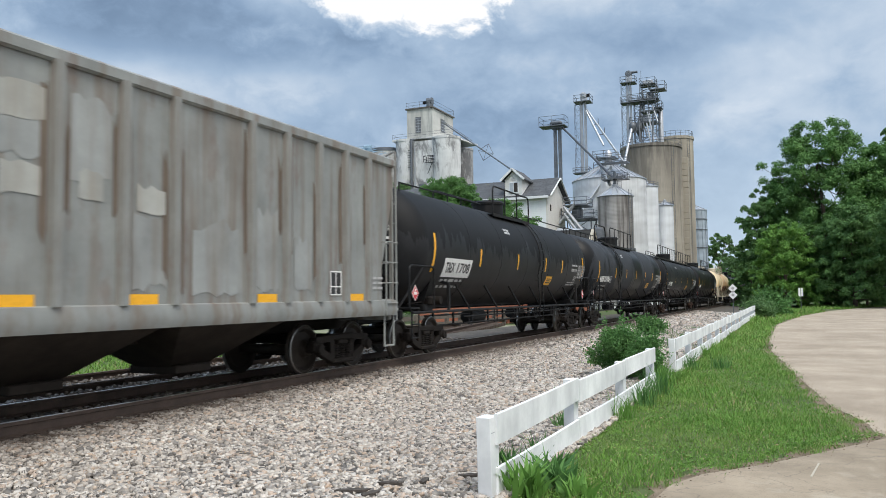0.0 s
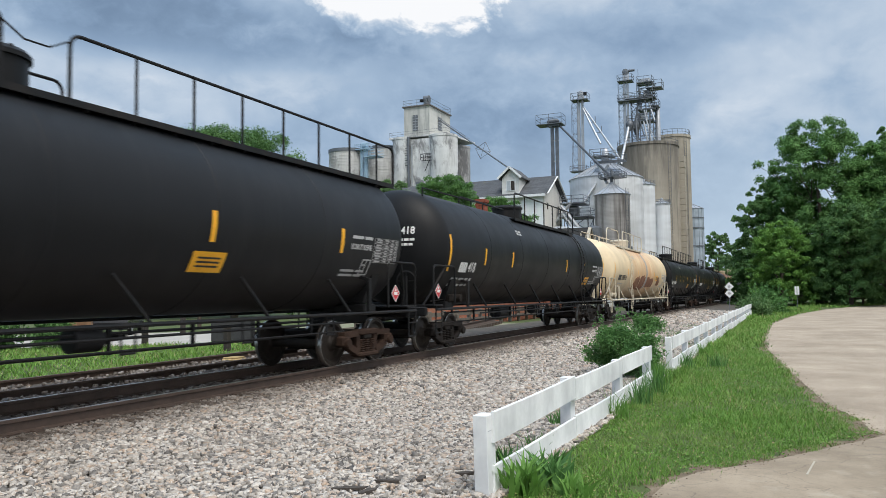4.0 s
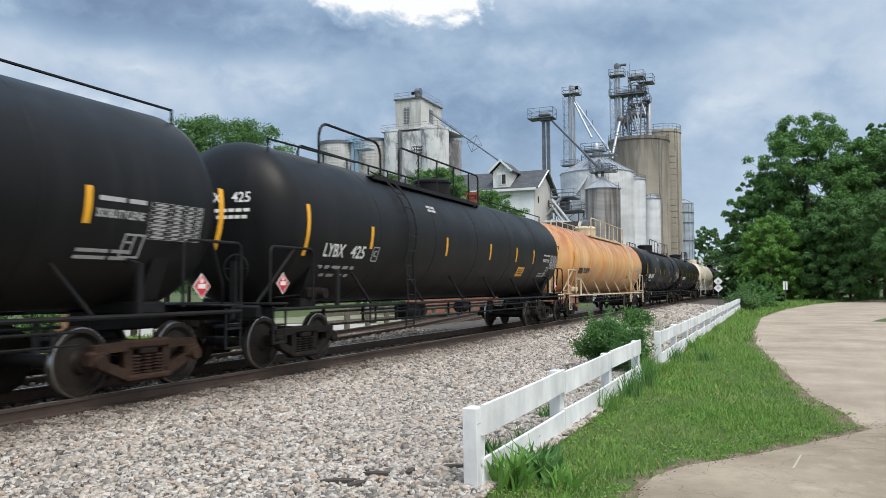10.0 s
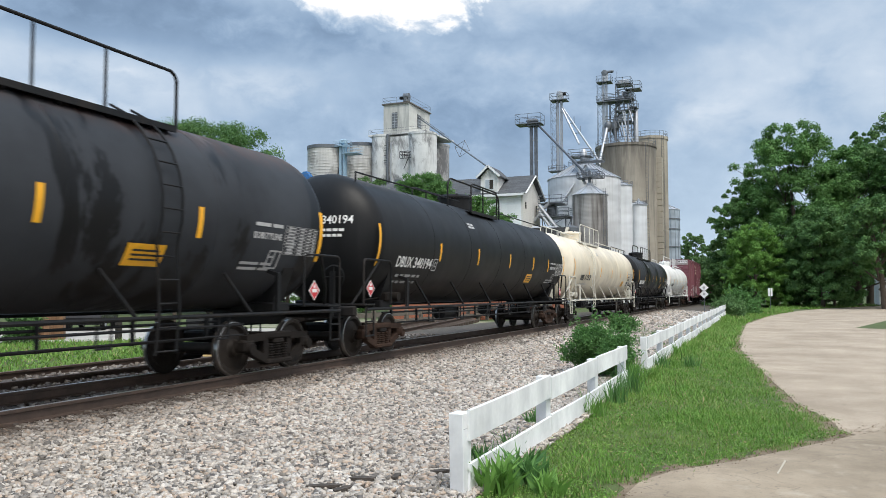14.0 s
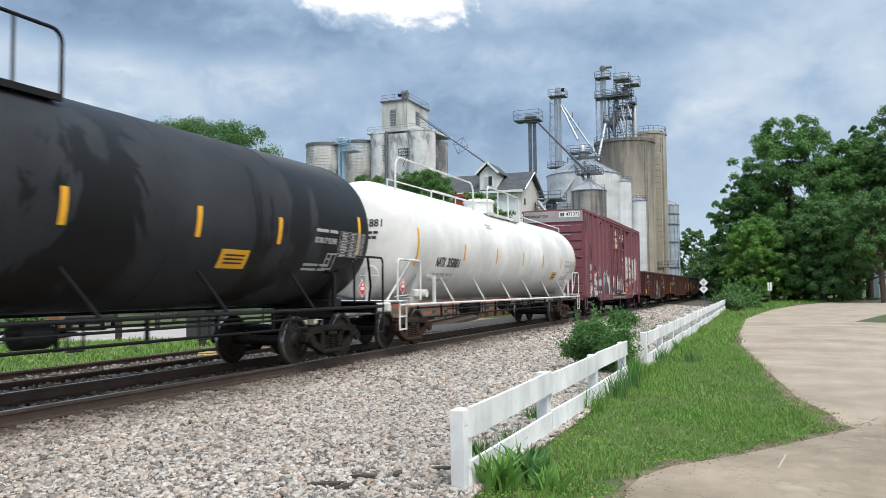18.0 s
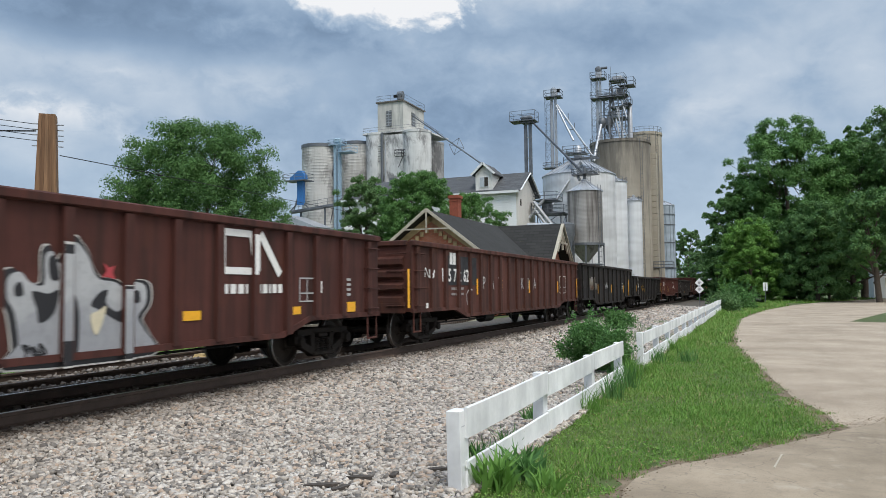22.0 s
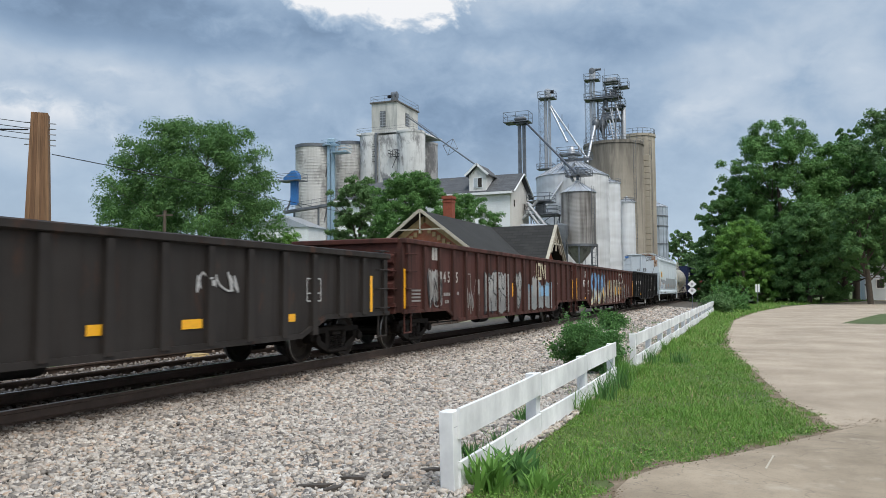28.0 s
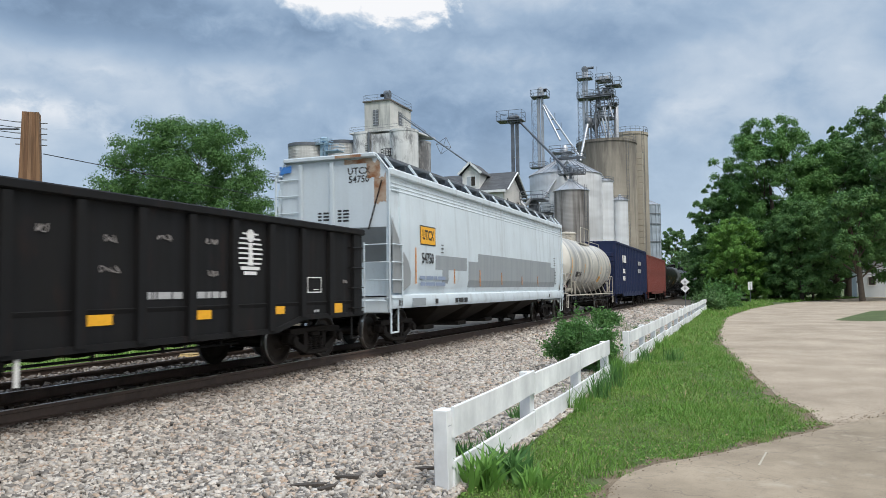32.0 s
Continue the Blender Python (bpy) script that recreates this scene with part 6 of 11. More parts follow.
def marks_22(car, half, x, top, low):
    silver = fade("spray_silver_fade", (0.21, 0.21, 0.205), (0.34, 0.34, 0.33), 0.6, 2.1)
    ink = SPRAY["black"]
    for y, c in ((-7.32, "7"), (-6.78, "4"), (-6.47, "5"), (-5.83, "5")):
        letters(car, c, 0.30, WORNWHITE, side_pose(x, y, 1.77), 0.85, 0.006, "car_number", "worn white digit")
    mark(car, 2, 0.33, WORNWHITE, side_pose(x, -7.48, 2.38), 0.4)
    bars(car, (0.12, 0.2, 0.1), 1, 0.09, 0.03, 0.2, OLDGREY, side_pose(x, -6.62, 1.32))
    bars(car, (0.1, 0.14), 1, 0.09, 0.03, 0.2, OLDGREY, side_pose(x, -6.62, 1.12))
    bars(car, (0.16,), 1, 0.09, 0.03, 0.2, OLDGREY, side_pose(x, -5.75, 1.34))
    bars(car, (0.55,), 4, 0.045, 0.05, 0.085, OLDGREY, side_pose(x, -8.72, 1.3))
    blob(car, ragged(-7.85, -7.2, 1.1, 2.0, 7, 9), silver, x, "grey sprayed ground of a tag")
    scrawl(car, -7.55, 1.5, 0.95, 1.1, x + 0.006, ink, 6, 3, 0.05)
    scrawl(car, -7.6, 1.45, 1.0, 1.1, x + 0.010, OLDGREY, 5, 3, 0.035)
    # a thin chalked arrow and tag
    stroke(car, [(-5.0, 1.45), (-4.95, 1.9), (-4.68, 1.9), (-4.66, 1.45)], 0.03, OLDGREY, x, "chalk_line", "chalked arch")
    scrawl(car, -4.8, 1.15, 0.7, 0.9, x, OLDGREY, 6, 3, 0.035)
    stroke(car, [(-4.4, 1.3), (-4.2, 1.75), (-3.95, 1.3), (-4.05, 0.8)], 0.025, OLDGREY, x)
    # large silver letters: a flat field with black inner lines
    blob(car, ragged(-3.42, -0.9, 0.66, 2.1, 3, 12), ink, x, "black sprayed edge of the letters")
    blob(car, ragged(-3.3, -1.02, 0.62, 2.06, 13, 12), silver, x + 0.006, "silver sprayed field of the letters")
    for pts in ([(-3.1, 1.7), (-2.75, 1.82), (-2.5, 1.72)], [(-2.85, 1.7), (-2.9, 1.2), (-2.7, 1.0), (-2.75, 0.75)], [(-2.45, 1.9), (-2.5, 1.35), (-2.2, 1.25), (-2.3, 0.9)],
                [(-2.1, 1.95), (-1.8, 1.8), (-1.95, 1.5), (-1.65, 1.35), (-1.8, 1.0), (-2.0, 0.95)], [(-1.6, 1.95), (-1.55, 1.5), (-1.35, 1.45), (-1.3, 1.9)], [(-1.5, 1.3), (-1.2, 1.2), (-1.25, 0.8)], [(-2.2, 1.5), (-2.0, 1.45)]):
        stroke(car, pts, 0.05, ink, x + 0.012, "spray_outline", "black inner line of the letters", 0.002)
    # a silver bubble tag
    for y, z, r, h in ((0.12, 1.75, 0.24, 0.3), (0.4, 1.4, 0.36, 0.55), (0.62, 1.75, 0.22, 0.35), (0.3, 0.98, 0.3, 0.22)):
        ring = [(y + r * math.cos(k * math.pi / 6), z + h * math.sin(k * math.pi / 6)) for k in range(12)]
        blob(car, ring, silver, x + 0.0012 * k_(y * 3.1), "silver sprayed bubble")
        stroke(car, ring, 0.035, ink, x + 0.009, "spray_outline", "black outline of a bubble", 0.002, True)
    # a wide silver and blue field
    sky = fade("spray_sky_fade", (0.25, 0.27, 0.27), (0.16, 0.28, 0.38), 1.0, 1.9)
    blob(car, ragged(1.75, 5.4, 0.66, 1.8, 5, 14), sky, x, "silver and sky-blue sprayed fill")
    blob(car, ragged(2.1, 3.2, 1.1, 2.0, 15, 8), silver, x + 0.006, "silver sprayed cloud")
    blob(car, ragged(3.3, 4.9, 1.15, 1.6, 17, 9), SPRAY["sky"] if "sky" in SPRAY else sky, x + 0.006, "blue sprayed band")
    for pts in ([(2.3, 1.75), (2.6, 1.3), (2.5, 0.9)], [(2.9, 1.7), (3.2, 1.2), (3.0, 0.8)], [(3.5, 1.6), (3.6, 1.1), (4.0, 1.0)], [(4.2, 1.6), (4.3, 1.2), (4.7, 1.1), (4.8, 0.8)]):
        stroke(car, pts, 0.055, silver, x + 0.012, "spray_outline", "silver inner line", 0.002)
    emblem(car, 2.95, 4.2, 1.81, 2.47, x + 0.02, SPRAY["cream"])
    for k in range(14):
        panel(car, "paint_spot", 0.05, 0.07, OLDGREY, side_pose(x, random.Random(k).uniform(1.3, 7.5), random.Random(k + 50).uniform(1.2, 2.2)), "")


def k_(v):
    """A small step that differs from place to place."""
    return round(abs(v) * 100) % 5


def marks_23(car, half, x, top, low):
    ink = SPRAY["black"]
    blue = fade("spray_blue_fade", (0.60, 0.52, 0.33), (0.10, 0.24, 0.46), -0.25, 0.3, 1)
    cream = fade("spray_cream_fade", (0.40, 0.29, 0.26), (0.41, 0.36, 0.26), 0.6, 1.4)
    two = fade("spray_blue_to_yellow", (0.60, 0.52, 0.33), (0.12, 0.27, 0.50), 1.0, 1.75)
    strokes = ([(-4.75, 2.18), (-5.3, 2.0), (-5.38, 1.62), (-4.95, 1.35), (-5.15, 0.85), (-5.75, 0.72)], [(-4.3, 2.2), (-4.36, 1.5), (-4.75, 0.68)], [(-3.72, 2.18), (-4.25, 1.5), (-3.8, 0.72)],
               [(-3.42, 2.15), (-3.5, 1.2), (-3.2, 0.78), (-2.92, 1.2), (-2.85, 2.1)], [(-2.6, 0.72), (-2.45, 2.1), (-2.2, 1.35), (-1.92, 2.15), (-1.82, 0.72)])
    for fat, mat, up_, note in ((0.50, ink, 0.0, "black outline of blue and yellow letters"), (0.33, two, 0.006, "sprayed letter fading from blue to yellow")):
        for k, pts in enumerate(strokes):
            stroke(car, curved(pts, False, 3), fat, mat, x + 0.002 + up_ + 0.0008 * k, "spray_fill" if up_ else "spray_outline", note, 0.002)
    for k, pts in enumerate(strokes):
        stroke(car, curved([(a + 0.04, b + 0.02) for a, b in pts], False, 3), 0.035, SPRAY["sky"], x + 0.015 + 0.0004 * k, "spray_shine", "pale blue line inside the letter", 0.0015)
    dark = fade("spray_dark_line", (0.018, 0.018, 0.018), (0.04, 0.038, 0.034), 0.8, 1.6)
    blob(car, ragged(-1.95, 4.2, 0.60, 1.9, 9, 18), cream, x, "cream and pink sprayed fill")
    blob(car, ragged(-0.6, 3.4, 1.25, 2.05, 19, 14), fade("spray_sand_low", (0.42, 0.37, 0.27), (0.34, 0.32, 0.25), 1.2, 2.0), x + 0.006, "pale sand sprayed letter tops")
    rnd = random.Random(23)
    for k in range(11):
        a = -1.75 + k * 0.54
        b = a + rnd.uniform(0.2, 0.45)
        z0, z1 = rnd.uniform(0.65, 0.9), rnd.uniform(1.75, 2.0)
        zm = rnd.uniform(1.15, 1.45)
        for pts in ([(a, z1), (a + 0.1, zm), (a - 0.12, z0)], [(a, z1), (b, z1 - rnd.uniform(0.0, 0.15)), (b - 0.05, zm + 0.1)], [(b, zm), (a + 0.12, zm - 0.12), (b + 0.1, z0 + 0.05)])[:2 + k % 2]:
            stroke(car, pts, rnd.uniform(0.045, 0.10), dark, x + 0.012 + 0.0012 * (k % 3), "spray_outline", "black outline of wild-style letters", 0.002)
    for k in range(6):
        y = -1.5 + k * 1.0
        blob(car, [(y, 0.66), (y + 0.16, 1.0), (y + 0.26, 0.68)], dark, x + 0.010, "black sprayed wedge between the letters")
    haze = fade("spray_grey_haze", (0.085, 0.075, 0.07), (0.14, 0.13, 0.125), 0.8, 1.8)
    for k, y in enumerate((4.95, 5.7, 6.6, 7.5)):
        blob(car, ragged(y, y + 0.55, 0.78 + 0.08 * k, 1.65, 40 + k, 5), haze, x, "grey sprayed letter")
        stroke(car, [(y, 0.95), (y + 0.05, 1.6), (y + 0.4, 1.75), (y + 0.3, 1.3), (y + 0.55, 1.2), (y + 0.45, 0.85)], 0.04, OLDGREY, x + 0.012, "spray_outline", "grey outline of a letter", 0.002)
    scrawl(car, -1.75, 1.85, 0.6, 0.35, x + 0.012, fade("spray_dull_pink", (0.20, 0.12, 0.11), (0.26, 0.17, 0.16), 1.2, 2.2), 8, 4, 0.04)
    scrawl(car, -1.65, 1.45, 0.6, 0.3, x + 0.012, fade("spray_dull_pink", (0.20, 0.12, 0.11), (0.26, 0.17, 0.16), 1.2, 2.2), 9, 4, 0.035)
    emblem(car, 3.68, 5.32, 1.78, 2.42, x + 0.02, WORNWHITE)
    bars(car, (0.12, 0.08, 0.2, 0.12), 1, 0.12, 0.05, 0.2, WORNWHITE, side_pose(x + 0.02, 4.5, 1.55), "line of white lettering as bars")
    panel(car, "stencil_label", 0.5, 0.12, YELLOW, side_pose(x, -6.95, 1.0), "orange reflective patch")
    for y, z in ((-2.24, 1.3), (-0.14, 1.7), (1.96, 1.35), (3.05, 1.35), (4.07, 1.32)):
        panel(car, "reflective_stripe", 0.11, 0.5, YELLOW, side_pose(x + 0.08, y, z), "worn yellow reflective stripe")


def marks_24(car, half, x, top, low):
    for k in range(9):
        z = 1.72 + k * 0.082
        h = 0.35 * math.sqrt(max(0.05, 1.0 - ((z - 2.065) / 0.40) ** 2))
        part("emblem_bar", Mesh().box(x + 0.003, 3.28, z, 0.003, 2 * h, 0.03 + 0.028 * (k < 2)), WHITE, car, "white bar of the oval striped emblem", None, 0)
    part("emblem_figure", Mesh().prism([(3.20, 1.85), (3.36, 1.85), (3.335, 2.0), (3.33, 2.19), (3.40, 2.22), (3.16, 2.22), (3.23, 2.19), (3.225, 2.0)], x + 0.0055, x + 0.008, 0), WHITE, car, "upright white figure of the emblem", None, 0)
    part("emblem_figure", Mesh().prism([(3.28 + 0.11 * math.cos(k * math.pi / 6), 2.345 + 0.11 * math.sin(k * math.pi / 6)) for k in range(12)], x + 0.0055, x + 0.008, 0), WHITE, car, "white disc of the emblem", None, 0)
    for y, widths in ((1.22, (0.1, 0.05, 0.28, 0.2)), (2.26, (0.22, 0.1, 0.16, 0.14))):
        bars(car, widths, 1, 0.1, 0.035, 0.1, GREYBAR, side_pose(x, y, 1.37), "worn grey lettering")
    for y, z, a in ((-0.9, 2.2, 0.25), (0.2, 2.12, 0.2), (1.2, 2.2, 0.3), (2.25, 2.2, 0.3), (0.2, 1.72, 0.35), (2.3, 1.7, 0.3), (6.6, 1.6, 0.2)):
        scrawl(car, y, z, a, 0.1, x - 0.006, OLDGREY, y + 7, 3, 0.012, "faint worn chalk mark")
    mark(car, 2, 0.23, WHITE, side_pose(x, -6.1, 1.9), 0.35)
    m = Mesh()
    for a, b, c, d in ((0, 0.14, 0.52, 0.02), (0, -0.14, 0.52, 0.02), (0.25, 0, 0.02, 0.28), (-0.25, 0, 0.02, 0.28), (0.05, -0.09, 0.2, 0.015)):
        m.box(a, b, 0, c, d, 0.003)
    part("stencil_box", m, WHITE, car, "white-lined stencil box", side_pose(x, 5.38, 1.53), 0)
    bars(car, (0.08, 0.08), 1, 0.05, 0.03, 0.1, GREYBAR, side_pose(x, 5.45, 1.03))
    part("drain_pipe", Mesh().rod((x, -1.2, 0.72), (x, -1.2, 0.36), 0.03, seg=7), WHITE, car, "short whitish pipe below the sill")


BOX_POSTS = (-8.06, -7.04, -5.9, -4.67, -3.62, -2.42, 2.53, 3.89, 5.04, 6.2, 7.26, 8.82)


def boxcar(label, s0, s1, colour, seed, top=5.21, bottom=0.78, doors=True, ribs=22, fascia=True, extra=None):
    mid, half = (s0 + s1) / 2, (s1 - s0) / 2
    car = thing("boxcar", label, "boxcar", "freight cars of the train")
    CARS.append((car, mid))
    L, w = half + (2.36 if doors else 2.1), 1.46
    skin = paint("boxcar_paint_%d" % round(seed * 10), colour, tint(colour, 0.62), 0.5, 0.6, seed, 0.25, 0.0, 0.5, 0.74, 0.84)
    for sx in (1, -1):
        part("side_sheet", Mesh().prism([(-L, 0.98), (-half + 0.9, 0.98), (-half + 1.2, bottom), (half - 1.2, bottom), (half - 0.9, 0.98), (L, 0.98), (L, top - 0.12), (-L, top - 0.12)], sx * (w - 0.03), sx * w, 0), skin, car)
        part("top_chord", Mesh().box(sx * (w + 0.02), 0, top - 0.1, 0.12, 2 * L, 0.14, 0.02), skin, car)
        part("side_sill", Mesh().prism([(-half + 0.9, 1.0), (-half + 1.2, bottom), (half - 1.2, bottom), (half - 0.9, 1.0), (half - 1.1, 1.12), (-half + 1.1, 1.12)], sx * w, sx * (w + 0.06), 0), skin, car)
        for y in BOX_POSTS if doors else [-L + 0.06 + k * (2 * L - 0.12) / (ribs - 1) for k in range(ribs)]:
            part("side_post", shared("box_post_%d_%.2f_%d" % (sx, top, round(seed * 10)), lambda: Mesh().prism([(sx * w, -0.09), (sx * (w + 0.09), -0.05), (sx * (w + 0.09), 0.05), (sx * w, 0.09)], 1.0, top - 0.15, 2), skin), skin, car, "", pose(0, y, 0))
        if doors:
            for y, wide in ((-1.19, 1.86), (1.15, 1.86)):
                door = Mesh().box(sx * (w + 0.06), y, 2.93, 0.05, wide, 3.74, 0.01)
                leaf_ = part("door", door, skin, car, "ribbed sliding plug door")
                for z, tall in ((1.14, 0.07), (1.5, 0.06), (1.9, 0.06), (2.43, 0.11), (2.9, 0.05), (3.63, 0.07), (4.72, 0.09)):
                    part("door_rib", Mesh().box(sx * (w + 0.1), y, z, 0.045, wide - 0.05, tall, 0.008), skin, leaf_)
                for dy in (-wide * 0.48, wide * 0.48):
                    part("door_stile", Mesh().box(sx * (w + 0.1), y + dy, 2.93, 0.05, 0.08, 3.7), skin, leaf_)
                for dy in (-wide * 0.24, -wide * 0.05, wide * 0.42):
                    part("locking_bar", Mesh().rod((sx * (w + 0.14), y + dy, 1.1), (sx * (w + 0.14), y + dy, 4.9), 0.024), skin, leaf_)
                    for z in (1.5, 2.43, 3.63):
                        part("bar_guide", Mesh().box(sx * (w + 0.135), y + dy, z, 0.06, 0.12, 0.1, 0.015), skin, leaf_)
                part("door_handle", Mesh().beam((sx * (w + 0.16), y - wide * 0.24, 1.75), (sx * (w + 0.16), y + wide * 0.1, 1.78), 0.04), skin, leaf_)
            for y in (-0.12, 0.1):
                part("door_post", Mesh().box(sx * (w + 0.07), y, 2.95, 0.1, 0.07, 3.8, 0.01), skin, car)
            part("door_track", Mesh().box(sx * (w + 0.1), 1.6, 1.02, 0.08, 8.2, 0.08), skin, car)
            part("door_track", Mesh().box(sx * (w + 0.09), 1.2, 4.93, 0.1, 6.9, 0.08), skin, car, "upper door track")
            part("corner_plate", Mesh().box(sx * (w + 0.02), -8.52, 3.05, 0.05, 0.66, 4.05, 0.01), skin, car, "flat plate at the corner")
            for y, wide in ((-5.28, 1.05), (5.62, 1.0)):
                part("side_panel", Mesh().box(sx * (w + 0.03), y, 4.82, 0.05, wide, 0.4, 0.01), skin, car, "plate under the roof edge")
                part("panel_hook", Mesh().box(sx * (w + 0.07), y + 0.3, 4.8, 0.05, 0.2, 0.14, 0.02), IRON, car)
                part("side_panel", Mesh().box(sx * (w + 0.012), y, 3.24, 0.02, wide - 0.12, 2.7, 0.005), skin, car, "flat infill panel")
            part("roof_edge", Mesh().box(sx * (w + 0.03), 2.1, top - 0.01, 0.12, 13.6, 0.09, 0.02), skin, car, "raised roof edge over the doors")
    part("roof", Mesh().prism([(-w - 0.03, top - 0.08), (w + 0.03, top - 0.08), (w + 0.03, top - 0.03), (0, top + 0.0), (-w - 0.03, top - 0.03)], -L, L), skin, car)
    part("floor", Mesh().box(0, 0, 1.05, 2 * w - 0.1, 2 * L - 0.1, 0.12), IRON, car)
    for e in (-1, 1):
        m = Mesh().box(0, e * (L - 0.03), (0.98 + top) / 2, 2 * w, 0.06, top - 1.1)
        part("car_end", m, skin, car, "steel end wall")
        for k in range(8):
            z, h = 1.2 + (top - 1.95) * (k + 0.5) / 8, (top - 1.95) / 8
            part("end_rib", Mesh().prism([(e * L, z - h * 0.47), (e * (L + 0.06), z - h * 0.38), (e * (L + 0.06), z + h * 0.38), (e * L, z + h * 0.47)], -w + 0.1, w - 0.1, 0), skin, car, "broad pressed rib")
        if fascia:
            part("fascia", Mesh().box(0, e * (L + 0.03), top - 0.35, 2 * w - 0.05, 0.05, 0.52), paint("fascia_dull_white", (0.36, 0.33, 0.33), (0.20, 0.12, 0.12), 0.6, 0.6, 2.2), car, "whitish panel above the end ribs")
        for k in range(5):
            z = 1.1 + k * 0.45
            lad = Mesh().path([(w, e * (L - 0.12), z), (w + 0.1, e * (L - 0.12), z), (w + 0.1, e * (L - 0.6), z), (w, e * (L - 0.6), z)], 0.014)
            part("grab_iron", lad, skin, car)
            part("grab_iron", Mesh().path([(w - 0.08, e * L, z), (w - 0.08, e * (L + 0.15), z), (w - 0.62, e * (L + 0.15), z), (w - 0.62, e * L, z)], 0.016), skin, car)
        part("side_step", Mesh().path([(w, e * (L - 0.1), 1.0), (w, e * (L - 0.1), 0.45), (w, e * (L - 0.55), 0.45), (w, e * (L - 0.55), 1.0)], 0.022), skin, car)
        part("end_sill", Mesh().box(0, e * (L + 0.05), 1.0, 2.8, 0.14, 0.3, 0.02), skin, car)
    part("centre_sill", Mesh().box(0, 0, 0.84, 0.4, 2 * L, 0.34, 0.02), IRON, car)
    gear = Mesh().lathe([(0.05, -0.5), (0.2, -0.45), (0.2, 0.45), (0.05, 0.5)], 14, "y", (0.6, -1.2, 0.6))
    gear.rod((0.7, -half + 1.4, 0.62), (0.7, half - 1.4, 0.62), 0.02)
    part("brake_gear", gear, BLACK, car)
    add_couplers(car, L)
    for y in (-half, half):
        add_truck(car, y, mid, False)
    if extra:
        POSTS.update(y=BOX_POSTS, x=w + 0.09, half=0.05)
        extra(car, half, w + 0.012, top)
        POSTS.update(y=())
    return car


# discharge hoppers are coloured darker than the car bodies above them
HOPPERDARK = plain("dark_brown_hopper_paint", (0.032, 0.026, 0.022), 0.8, vary=0.4, scale=3)


def hopper_roof(m, L, w, top, side_top):
    m.prism([(-w, side_top), (w, side_top), (w * 0.8, side_top + (top - side_top) * 0.55), (w * 0.35, top), (-w * 0.35, top), (-w * 0.8, side_top + (top - side_top) * 0.55)], -L, L)


